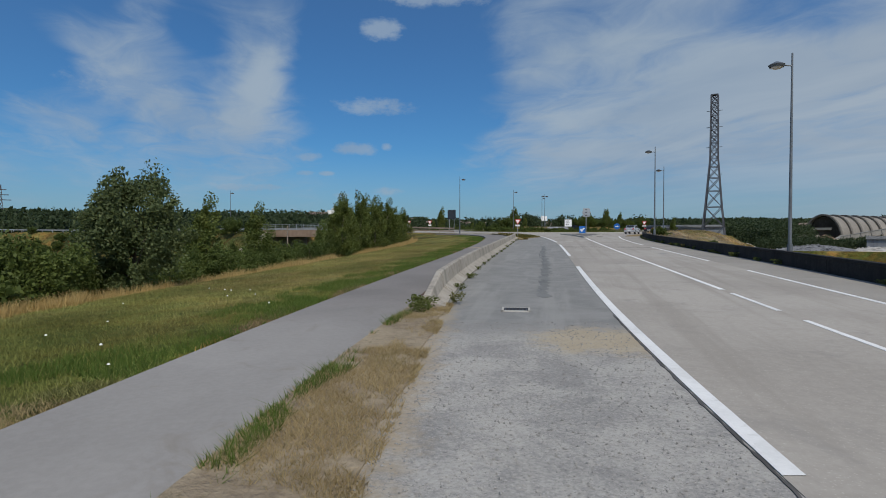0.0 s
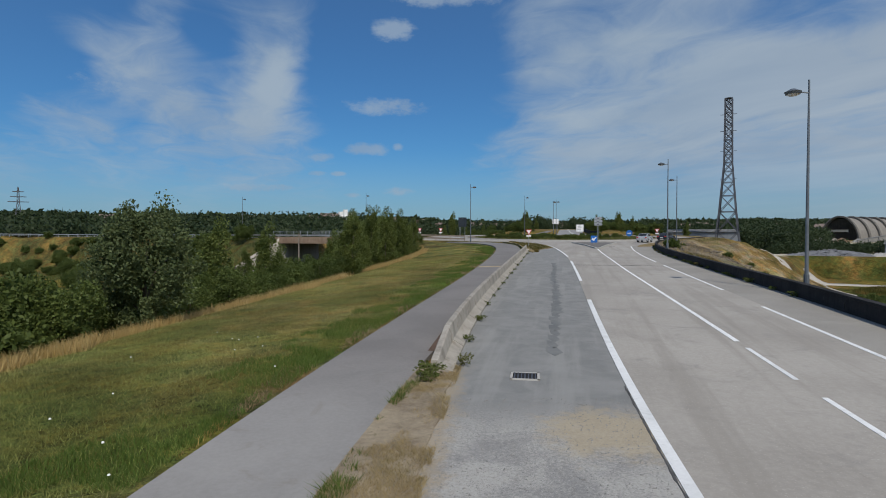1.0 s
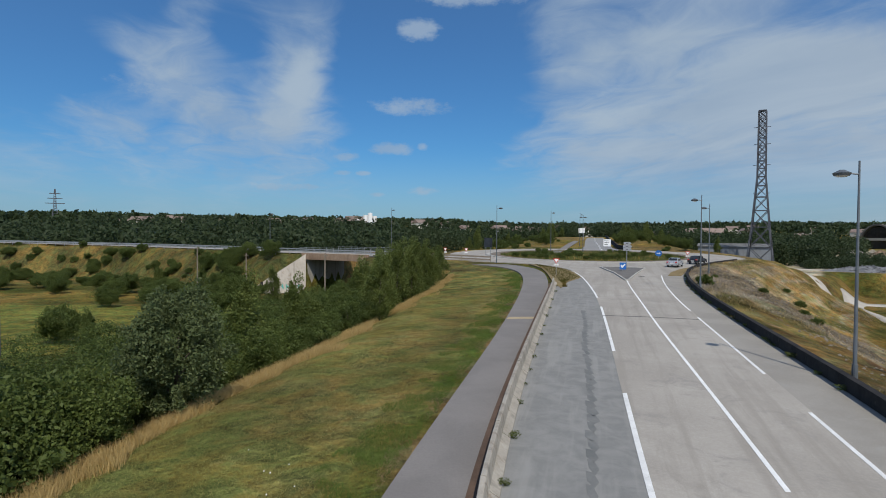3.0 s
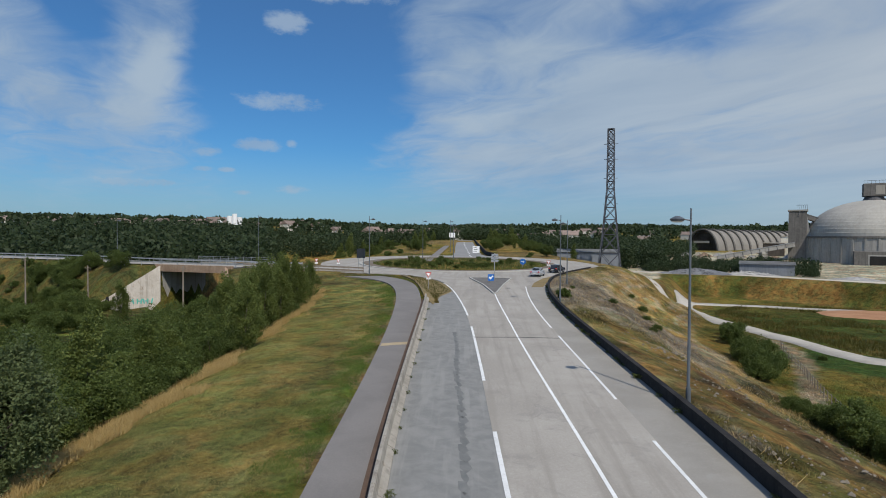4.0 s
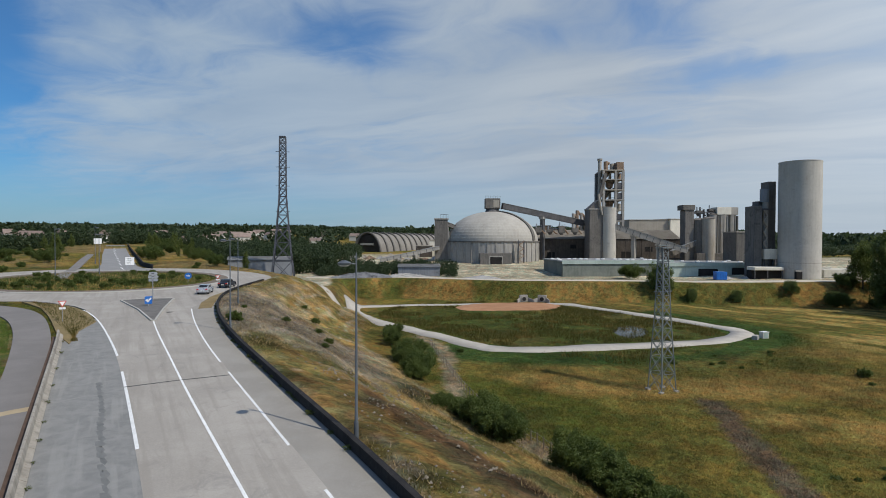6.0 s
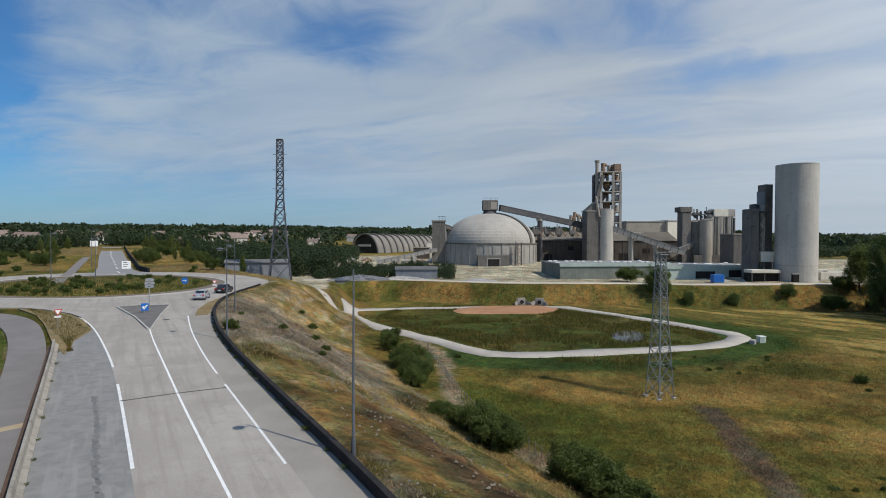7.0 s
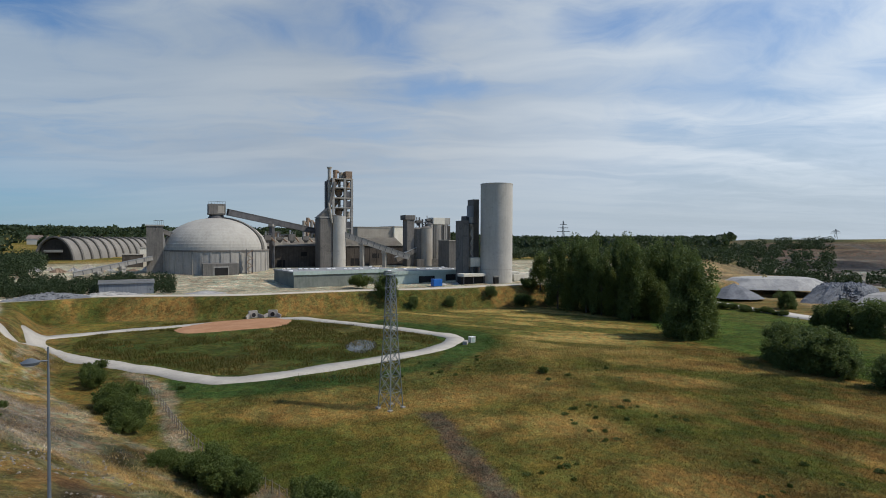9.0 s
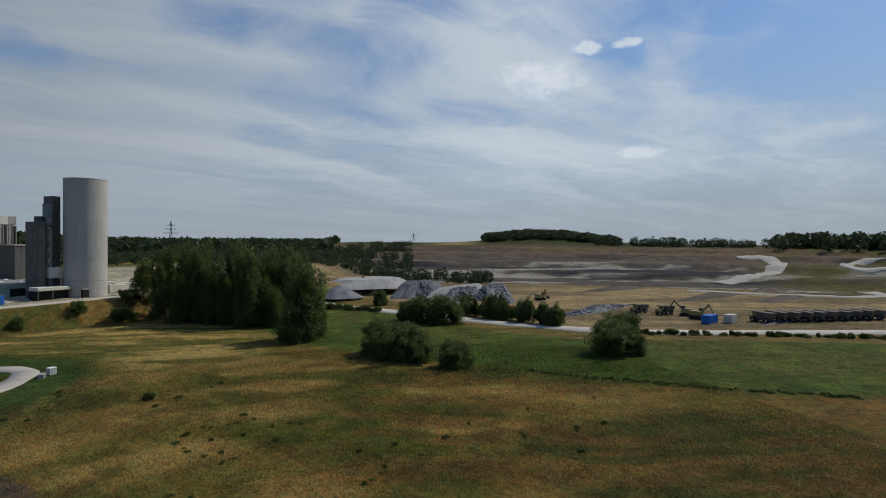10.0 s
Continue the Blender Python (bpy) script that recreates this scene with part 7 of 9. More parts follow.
# ---------------------------------------------------------------- gravel loop and pond in the meadow
def smooth_loop(pts, n=8, closed=True):
    """A round curve through corner points."""
    p = [Vector((*q, 0)) for q in pts]
    k = len(p)
    out = []
    for i in range(k if closed else k - 1):
        a, b, c, d = (p[(i + j - 1) % k] if closed else p[min(max(i + j - 1, 0), k - 1)] for j in range(4))
        for s in range(n):
            t = s / n
            q = 0.5 * ((2 * b) + (c - a) * t + (2 * a - 5 * b + 4 * c - d) * t * t + (3 * b - a - 3 * c + d) * t ** 3)
            out.append((q.x, q.y))
    return out


def track(name, pts, w, material, label, lift=0.12, closed=True):
    line = smooth_loop(pts, 10, closed)
    k = len(line)
    v, f = [], []
    for i, (x, y) in enumerate(line):
        ax, ay = line[(i - 1) % k] if closed or i else line[0]
        bx, by = line[(i + 1) % k] if closed or i < k - 1 else line[-1]
        n = Vector((-(by - ay), bx - ax)).normalized()
        ww = w * (1 + 0.08 * math.sin(i * 0.7))
        for s, dz in ((-0.5, -0.5), (-0.46, 0), (0, 0.04), (0.46, 0), (0.5, -0.5)):
            px, py = x + n.x * s * ww, y + n.y * s * ww
            v.append((px, py, gz(px, py) + lift + dz))
    for i in range(k if closed else k - 1):
        j = (i + 1) % k
        f += [(5 * i + q, 5 * i + q + 1, 5 * j + q + 1, 5 * j + q) for q in range(4)]
    tagged(mesh_part(name, v, np.array(f), material, smooth=True), label, "track", kind="structure")


track("loop_track", LOOP, 4.4, M_TRACK, "pale crushed-stone track looping round a pond")
track("access_track", [(77, 116), (73, 126), (70, 136), (72, 146)], 4.6, M_TRACK, "pale stone track climbing to the pylon", closed=False)
track("works_road", [(94, 176), (119, 157.5), (138, 122.8), (165, 97), (199, 50.5), (206, 44.5), (222, 17)], 4.4, surface("dusty works road", (0.46, 0.41, 0.33), (0.58, 0.52, 0.43), 0.95, 3, 0.3, 0.4, rnd=0), "dusty pale road along the edge of the works yard", closed=False)
track("haul_road", [(232, -14), (200, -34), (160, -62), (136, -88), (124, -118), (112, -160), (90, -230)], 7.0, surface("haul road dust", (0.42, 0.39, 0.345), (0.54, 0.50, 0.44), 0.95, 3, 0.3, 0.4, rnd=0), "pale dusty haul road below the quarry", closed=False, lift=0.2)


def soil_patch(name, pts, material, label, lift, category):
    line = smooth_loop(pts, 6)
    bm = bmesh.new()
    cx, cy = sum(p[0] for p in line) / len(line), sum(p[1] for p in line) / len(line)
    c = bm.verts.new((cx, cy, gz(cx, cy) + lift))
    rings = []
    for s in (0.35, 0.7, 1.0):
        rings.append([bm.verts.new((cx + (x - cx) * s, cy + (y - cy) * s, gz(cx + (x - cx) * s, cy + (y - cy) * s) + (lift if s < 1 else -0.1))) for x, y in line])
    k = len(line)
    for i in range(k):
        bm.faces.new((c, rings[0][i], rings[0][(i + 1) % k]))
        for a, b in zip(rings, rings[1:]):
            bm.faces.new((a[i], b[i], b[(i + 1) % k], a[(i + 1) % k]))
    bmesh.ops.recalc_face_normals(bm, faces=bm.faces[:])
    tagged(part(name, bm, material), label, category, kind="structure")


soil_patch("red_soil", [(103, 111), (109, 103), (115.5, 98), (123, 94), (130.5, 95.5), (138.5, 103), (131, 112), (120, 119), (109, 118)], M_RED_SOIL, "bare red-brown soil beside the pond", 0.25, "soil")
soil_patch("pond", [(99.5, 57.2), (102, 62.5), (108, 66), (114, 66.2), (113.5, 61.5), (106, 57)], M_WATER, "small shallow muddy pond", 0.22, "pond")
track("quarry_ramp", [(412, -412), (404, -422), (387, -424), (360, -404), (340, -378), (318, -342), (307, -305), (300, -280)], 13, M_TRACK, "pale haul ramp curving down into the quarry", closed=False, lift=0.6)
track("quarry_lane", [(318, -480), (328, -464), (332, -446), (312, -418), (296, -410), (280, -425)], 9, M_TRACK, "pale winding lane on the quarry slope", closed=False, lift=0.6)
track("quarry_floor_lane", [(236, -205), (215, -220), (200, -238), (190, -262), (205, -300), (228, -318)], 8, M_TRACK, "pale lane across the quarry floor", closed=False, lift=0.3)


def culvert(u_x, u_y, rz):
    ob = thing("culvert_head", (u_x, u_y, gz(u_x, u_y)), "concrete culvert head with a round black pipe mouth", "culvert", "culverts", rz=rz)
    part("headwall", box(bmesh.new(), -1.3, 1.3, -0.4, 0.4, -0.5, 2.1, bevel=0.06), M_CONC, ob)
    part("pipe", rod(bmesh.new(), (0, -0.7, 0.9), (0, 0.3, 0.9), 0.8, None, 20), M_CONC, ob)
    part("pipe_mouth", rod(bmesh.new(), (0, -0.74, 0.9), (0, -0.69, 0.9), 0.62, None, 20), M_DARK, ob)
    for s in (-1, 1):
        part("wing", beam(bmesh.new(), (s * 1.3, -0.2, 0.6), (s * 2.4, -1.4, 0.1), 0.3, 1.4), M_CONC, ob)


culvert(132.5, 111.5, -30)
culvert(136.5, 107.5, -60)


random.seed(61)
for u, v, ln in ((127, 186, 7), (131.5, 190, 6), (136, 188, 8), (141, 194, 6), (130, 197, 7), (146, 200, 7)):
    p = works_at(u, v)
    box_container("pale_site_box", p[0], p[1], -42 + random.uniform(-12, 12), ln, M_CREAM if u < 140 else M_TAN_CLAD, "dusty cream site box beside the great silo")


def roof_plant(u, v, z, h, label):
    """A dust filter with its hopper, pipe and rail on a roof."""
    p = works_at(u, v)
    ob = thing("dust_filter", (p[0], p[1], z), label, "dust filter", "dust filters", rz=-42)
    part("casing", box(bmesh.new(), -1.5, 1.5, -1.2, 1.2, 1.0, h, bevel=0.06), M_CONC_DARK, ob)
    part("hopper", rod(bmesh.new(), (0, 0, -0.2), (0, 0, 1.0), 0.5, 1.3, 8), M_DARK_STEEL, ob)
    part("duct", rod(bmesh.new(), (1.2, 0, h * 0.8), (3.4, 0, 0.2), 0.35, None, 10), M_RUST, ob)
    part("chimney", drum(bmesh.new(), -0.8, 0, h, h + 1.8, 0.28, None, 10), M_STEEL, ob)
    rail = part("handrail", rod(bmesh.new(), (-1.5, -1.2, h + 0.9), (1.5, -1.2, h + 0.9), 0.05, None, 5), M_STEEL, ob)
    for s in (-1.5, 0, 1.5):
        part("rail_post", drum(bmesh.new(), s, -1.2, h, h + 0.9, 0.05, None, 5), M_STEEL, rail)


for u, v, z, h in ((44, 272, 13.5, 3.4), (50, 274, 13.6, 2.4), (55, 271, 13.4, 4.2), (62, 273, 13.6, 3.0), (121, 271, 22.6, 2.6), (127, 271, 24.0, 2.0)):
    roof_plant(u, v, z, h, "dusty grey dust filter with a duct on the roof")


# ---------------------------------------------------------------- plants
rng = np.random.default_rng(7)


def unit(n):
    v = rng.normal(size=(n, 3))
    return v / np.linalg.norm(v, axis=1)[:, None]


def leaf_quads(points, size, flat=0.0):
    """One small folded leaf for each point, turned at random."""
    n = len(points)
    a, b = unit(n), unit(n)
    a[:, 2] *= 1 - flat
    b -= (a * b).sum(1)[:, None] * a
    b /= np.linalg.norm(b, axis=1)[:, None] + 1e-9
    s = (size * rng.uniform(0.6, 1.3, n))[:, None]
    v = np.stack([points - a * s, points - b * s * 0.55, points + a * s, points + b * s * 0.55], 1).reshape(-1, 3)
    return v, np.arange(4 * n).reshape(-1, 4)


def crown_points(n, rx, ry, z0, z1, clumps, spread, upright=0.0, taper=0.0, dome=False):
    """Points bunched into boughs of uneven size over a lumpy egg, some of them shooting out."""
    c = unit(clumps)
    lump = 1 + 0.22 * np.sin(c @ unit(1)[0] * 4 + 1) + 0.18 * np.sin(c @ unit(1)[0] * 7)
    c = c * (rng.uniform(0.35, 1.0, clumps) ** 0.45 * lump)[:, None]
    if dome:
        c[:, 2] = np.abs(c[:, 2])
    t = np.clip(c[:, 2] ** 0.7 * 0.88 if dome else (c[:, 2] + 1) / 2, 0, 1.2)
    wide = 1 - taper * t
    centre = np.stack([c[:, 0] * rx * wide, c[:, 1] * ry * wide, z0 + (z1 - z0) * t], 1)
    size = rng.uniform(0.45, 1.35, clumps)
    shoot = rng.uniform(0, 1, clumps) < (0.0 if dome else 0.22)
    k = rng.integers(0, clumps, n)
    off = unit(n) * (rng.uniform(0, 1, n) ** 0.45)[:, None] * (spread * size)[k][:, None]
    off[:, 2] *= 1 + upright
    out = centre / np.array([rx, ry, z1])
    reach = np.where(shoot[k], rng.uniform(0, 1.3, n), 0)[:, None] * spread
    off = np.where(shoot[k][:, None], off * 0.45, off) + (out[k] * np.array([1.0, 1.0, 0.3]) + np.array([0, 0, 0.25])) * reach
    p = centre[k] + off
    p[:, 2] = np.maximum(p[:, 2], 0.05)
    return p


def limbs(name, h, r, n, spread, material, parent, base=0.3):
    bm = bmesh.new()
    drum(bm, 0, 0, -0.4, h * 0.55, r, r * 0.6, 8)
    rod(bm, (0, 0, h * 0.55), (0.15 * spread, 0.1 * spread, h * 0.9), r * 0.6, r * 0.15, 7)
    for k in range(n):
        a = 2.4 * k
        z = h * (base + 0.45 * k / max(1, n))
        e = spread * (0.55 + 0.35 * ((k * 0.618) % 1))
        rod(bm, (0, 0, z), (math.cos(a) * e, math.sin(a) * e, z + h * 0.22), r * 0.38, r * 0.1, 6)
    part("trunk", bm, material, parent)


def make_plant(name, label, category, group, h, rx, leaves, clumps, spread, size, mat, trunk=0.1, z0=0.15, taper=0.3, upright=0.0, dome=False):
    ob = new(name)
    tagged(ob, label, category, group)
    if trunk < 0.01:
        part("stem", drum(bmesh.new(), 0, 0, -0.05, h * 0.6, trunk, trunk * 0.5, 6), M_BARK, ob)
    else:
        limbs("trunk", h * 0.85, trunk, 7, rx * 0.8, M_BARK, ob, 0.15 if z0 < 0.3 else 0.3)
    p = crown_points(leaves, rx, rx * 0.92, h * z0 * 0.6 + spread * 0.3, h - spread * 0.5, clumps, spread, upright, taper, dome)
    v, f = leaf_quads(p, size)
    mesh_part("crown", v, f, mat, ob)
    return ob


def put(proto, x, y, s=1.0, rz=None, sink=0.0, sz=None):
    rz = random.uniform(0, 360) if rz is None else rz
    m = pose(x, y, gz(x, y) - sink, 0, 0, rz) @ Matrix.Diagonal((s, s, sz or s, 1))
    return copy_thing(proto, m)


random.seed(11)
BUSH_A = make_plant("bush", "dense green roadside bush", "bush", "bushes", 3.6, 2.0, 17000, 90, 0.52, 0.072, M_LEAF, 0.06)
BUSH_B = make_plant("bush", "broad dark green thicket bush", "bush", "bushes", 3.0, 2.4, 17000, 84, 0.60, 0.082, M_LEAF, 0.06)
SAPLING = make_plant("young_birch", "slender young birch with light leaves", "tree", "young trees", 5.5, 1.35, 12000, 70, 0.42, 0.068, M_BIRCH, 0.06, 0.1, 0.55, 0.5)
TREE_W = make_plant("willow_tree", "bushy grey-green willow beside the grass verge", "tree", "willow trees", 6.2, 2.3, 30000, 130, 0.56, 0.075, M_LEAF_GREY, 0.13, 0.2, 0.35, 0.3)
TREE_D = make_plant("field_tree", "dark round-crowned field tree", "tree", "field trees", 10.0, 4.4, 19000, 90, 1.35, 0.22, M_LEAF_DARK, 0.3, 0.03, -0.12, 0.0, True)
POPLAR = make_plant("poplar_tree", "tall dense grove tree with dark leaves", "tree", "grove trees", 23.5, 4.6, 22000, 120, 1.5, 0.27, M_LEAF_DARK, 0.35, 0.03, 0.12, 0.7, True)
POPLAR_L = make_plant("poplar_tree", "tall grove tree with fresh green leaves", "tree", "grove trees", 24.0, 4.2, 18000, 100, 1.6, 0.26, M_BIRCH, 0.35, 0.03, 0.3, 0.9, True)
SHRUB = make_plant("shrub", "small green shrub in the meadow", "shrub", "shrubs", 1.3, 1.0, 1800, 24, 0.38, 0.11, M_LEAF, 0.03)

# the big willow and the thicket west of the grass verge
TREE_W.matrix_basis = pose(-13.4, 24.2, gz(-13.4, 24.2) - 0.2, 0, 0, 40)
BUSH_A.matrix_basis = pose(-14.6, 20.2, gz(-14.6, 20.2) - 0.3, 0, 0, 10)
BUSH_B.matrix_basis = pose(-17.5, 18.0, gz(-17.5, 18) - 0.3, 0, 0, 10)
SAPLING.matrix_basis = pose(-8.4, 46.5, gz(-8.4, 46.5) - 0.2)
for x, y, s in ((-16.5, 23, 1.15), (-19, 24.5, 1.2), (-22, 22, 1.3), (-18, 28, 1.2), (-15.5, 28.5, 0.95), (-14.2, 31, 0.9), (-17, 33, 1.2), (-20, 16.0, 1.2), (-16.8, 14.6, 0.95), (-19.5, 11, 1.1), (-23, 14, 1.3), (-24, 28, 1.35), (-21, 32, 1.3),
                (-13.4, 35, 0.95), (-12.8, 38, 0.9), (-15.5, 38, 1.15), (-18.5, 38, 1.25), (-12.2, 42, 0.95), (-14.6, 43.5, 1.1), (-17.5, 45, 1.25), (-11, 46, 0.9), (-13.5, 49, 1.1), (-16.5, 52, 1.25), (-10.2, 51, 0.85), (-22, 40, 1.35), (-24, 48, 1.4),
                (-26, 36, 1.3), (-28, 24, 1.3), (-20, 54, 1.3), (-24, 57, 1.4), (-12, 56, 1.1), (-15, 60, 1.3), (-19, 64, 1.4), (-27, 62, 1.3), (-21.5, 7, 1.1), (-25, 4, 1.2), (-30, 44, 1.2), (-31, 54, 1.2)):
    put(BUSH_A if random.random() < 0.5 else BUSH_B, x + random.uniform(-0.5, 0.5), y + random.uniform(-0.7, 0.7), s * random.uniform(0.85, 1.1), sink=0.3)
for x, y, s in ((-9.6, 54, 0.9), (-8.6, 58, 1.0), (-10.5, 60, 1.15), (-7.6, 62.5, 1.0), (-9.4, 66, 1.15), (-6.6, 70, 0.9), (-8.5, 72, 1.1), (-5.6, 77, 0.8), (-7.6, 80, 0.95), (-12.4, 66, 1.2), (-12, 74, 1.1), (-10.4, 85, 1.0), (-6.3, 85, 0.75),
                (-15, 70, 1.3), (-16.5, 78, 1.3), (-13.5, 82, 1.1), (-13.5, 40.5, 0.9), (-9.2, 50, 0.85), (-14, 90, 1.0), (-18, 86, 1.2)):
    put(SAPLING, x, y, s * random.uniform(1.12, 1.4), sink=0.2)
for x, y, s in ((-8.5, 68, 0.7), (-9.8, 74, 0.8), (-6.9, 66, 0.55), (-7.5, 76, 0.6), (-11, 70, 0.9), (-14.6, 64, 0.9), (-11.5, 79, 0.9)):
    put(BUSH_B, x, y, s, sink=0.2)
# the thicket goes on down the slope
for k in range(60):
    y = random.uniform(8, 100)
    x = float(X_GRASS(y)) - random.uniform(13.5, 24)
    put((BUSH_A, BUSH_B, BUSH_B, SAPLING)[k % 4], x, y, random.uniform(0.8, 1.45), sink=0.35)
for k in range(40):
    y = random.uniform(0, 24)
    put((BUSH_A, BUSH_B)[k % 2], float(X_GRASS(y)) - random.uniform(12.8, 34), y, random.uniform(0.8, 1.3), sink=0.35)
# bushes over the valley and below the western road
for x, y, s in ((-53, 68, 1.3), (-40, 78, 1.2), (-36, 72, 1.3), (-44, 84, 1.2), (-34, 84, 1.3), (-30, 76, 1.2), (-27, 88, 1.3), (-38, 95, 1.0), (-24, 96, 1.3), (-31, 100, 0.9), (-20, 96, 1.2), (-47, 98, 1.2), (-54, 104, 1.2), (-58, 112, 1.3), (-64, 106, 1.1),
                (-66, 118, 1.4), (-72, 124, 1.3), (-80, 118, 1.2), (-84, 128, 1.3), (-92, 132, 1.3), (-98, 124, 1.3), (-104, 132, 1.4), (-112, 138, 1.2), (-70, 102, 1.0), (-50, 112, 1.3), (-46, 108, 1.1), (-120, 132, 1.3), (-128, 142, 1.4), (-36, 64, 1.2), (-32, 68, 1.3), (-40, 70, 1.0)):
    put(BUSH_A if random.random() < 0.6 else BUSH_B, x, y, s * random.uniform(0.9, 1.25), sink=0.3)
for x, y, s in ((-62, 122, 1.15), (-83, 140, 1.0), (-45, 62, 0.9), (-39, 104, 1.2)):
    put(SAPLING, x, y, s * 1.1, sink=0.2)
# scrub over the bank of the western road
for k in range(150):
    t = random.random()
    i = min(3, int(t * 4)) + 3
    (ax, ay), (bx, by) = FAR_ROAD[i], FAR_ROAD[i + 1]
    s = t * 4 % 1
    dx, dy = bx - ax, by - ay
    off = random.uniform(6.5, 24)
    ln = math.hypot(dx, dy)
    x, y = ax + dx * s - dy / ln * -off * -1, ay + dy * s + dx / ln * -off * -1
    if y > ay + dy * s:
        x, y = ax + dx * s + dy / ln * off, ay + dy * s - dx / ln * off
    if abs(x - BRIDGE[0]) > 16:
        put((SHRUB, BUSH_A, BUSH_B)[k % 3], x, y, random.uniform(0.6, 1.2) if k % 3 else random.uniform(0.8, 1.8), sink=0.25)
# bushes on the roadside bank
for x, y, s, flat in ((55.0, 70.5, 1.25, 0), (52.6, 68.0, 0.95, 0), (50.0, 61.5, 1.15, 0), (48.0, 59.5, 0.9, 0), (63, 86, 0.85, 1), (61, 83, 0.95, 1), (66, 90, 0.7, 1), (68, 92.5, 0.6, 1), (71, 94, 0.55, 1), (43.2, 46.0, 0.8, 0), (42.2, 43.0, 1.05, 0), (41.2, 40.6, 1.2, 1), (40.2, 38.2, 1.15, 0), (39.4, 36.0, 0.95, 1), (41.6, 47.8, 0.6, 0), (39.6, 29.0, 1.15, 1), (38.9, 27.0, 1.2, 0), (38.6, 24.8, 1.1, 1), (38.2, 22.6, 1.0, 0), (38.0, 20.2, 0.9, 0), (44.5, 50, 0.5, 0), (38.0, 17, 0.8, 1)):
    put(BUSH_A if flat else BUSH_B, x, y, s * 1.02, sink=0.25)
for x, y, s in ((46, 84, 0.7), (41, 74, 0.6), (32, 66, 0.45), (24.5, 63.5, 0.8), (66, 70, 0.5), (38, 66, 0.6), (50, 95, 0.5), (34, 60, 0.4), (30, 74, 0.35)):
    put(SHRUB, x, y, s * 1.2, sink=0.1)
# field trees and grove east of the meadow
TREE_D.matrix_basis = pose(114.5, -25.0, gz(114.5, -25.0) - 0.4) @ Matrix.Diagonal((1.05, 1.05, 0.92, 1))
for x, y, s, sz in ((122, -21.5, 0.8, 0.98), (117, -21.5, 0.7, 0.8), (111.5, -27.5, 0.62, 0.66), (166, -43.5, 1.1, 1.0), (161.5, -49.0, 1.2, 1.08), (170, -40, 0.8, 0.8), (105.6, -33.4, 0.7, 0.7), (107.5, -71.2, 1.05, 0.95), (111.0, -76.5, 0.95, 1.12), (106.5, -76.0, 0.7, 0.6), (212, -39.2, 0.62, 0.75),
                    (165.5, 84.5, 0.8, 1.0), (168, 76, 0.35, 0.5), (179, 122.5, 0.55, 0.6), (182, 119, 0.4, 0.5), (187, 55, 0.45, 0.45), (176, 66, 0.35, 0.4), (143.5, -5.0, 1.0, 1.45), (147.5, -8.0, 0.8, 1.1)):
    put(TREE_D, x, y, s, sink=0.4, sz=sz)
POPLAR.matrix_basis = pose(182, 22, gz(182, 22) - 0.5) @ Matrix.Diagonal((1, 1, 1.12, 1))
POPLAR_L.matrix_basis = pose(199, 40, gz(199, 40) - 0.5) @ Matrix.Diagonal((0.8, 0.8, 0.7, 1))
for k, (x, y) in enumerate(((176, 8), (181, 14), (178, 17), (184, 27), (188, 32), (186, 21), (187, 12), (184, 5), (179, 2), (176, 13), (192, 26), (193, 19), (190, 8), (186, -1), (178, -3), (173, 3), (145, -6.5), (148, -9), (181, -6), (196, 12), (197, 22), (190, 0), (172, 8), (170, 0))):
    put(POPLAR_L if k % 2 else POPLAR, x, y, random.uniform(0.85, 1.15), sink=0.5, sz=(0.97, 1.06, 0.88, 1.08, 1.0, 0.92, 1.1)[k % 7] * random.uniform(0.96, 1.04))
for x, y, s in ((197, 44, 0.7), (190, 44, 0.8), (196, 36, 0.5), (173, 99, 0.9)):
    put(BUSH_B, x, y, s * 2.0, sink=0.3)
for k in range(34):
    t = k / 33
    put((SAPLING, BUSH_A, SAPLING, TREE_W)[k % 4], 176 - 30 * t + random.uniform(-2.5, 2.5), -61 - 18.5 * t + random.uniform(-2, 2), random.uniform(0.85, 1.3) * (1.25 if k % 4 < 3 else 0.95), sink=0.3)
for k in range(16):
    t = k / 15
    put(BUSH_B, 214 - 20 * t + random.uniform(-2, 2), -12 - 22 * t + random.uniform(-2, 2), random.uniform(0.5, 0.9), sink=0.3)
for k in range(64):
    t = k / 63
    put(SHRUB, 130 - 26 * t + random.uniform(-1.6, 1.6), -92 - 62 * t + random.uniform(-2, 2), random.uniform(0.5, 1.5), sink=0.1, sz=random.uniform(0.5, 1.3))
for k in range(120):
    t = random.random() ** 0.8
    put(SHRUB, 104 - 36 * t + random.uniform(-1.0, 1.0), -38 - 56 * t + random.uniform(-1.0, 1.0), random.uniform(0.25, 0.75), sink=0.1, sz=random.uniform(0.2, 0.45))
# small dark tussocks in loose groups over the meadow
for cx, cy, reach, count in ((93, 38, 5, 8), (88, 44, 3, 5), (84, 4, 9, 14), (74, 10, 8, 10), (66, -14, 10, 12), (60, 10, 7, 8), (96, 12, 8, 6), (70, -36, 12, 10), (104, 34, 6, 4)):
    for k in range(count):
        x, y = cx + random.gauss(0, reach * 0.5), cy + random.gauss(0, reach * 0.5)
        put(SHRUB, x, y, random.uniform(0.25, 0.6), sink=0.12, sz=random.uniform(0.2, 0.5))
SHRUB.matrix_basis = pose(98, 20, gz(98, 20))
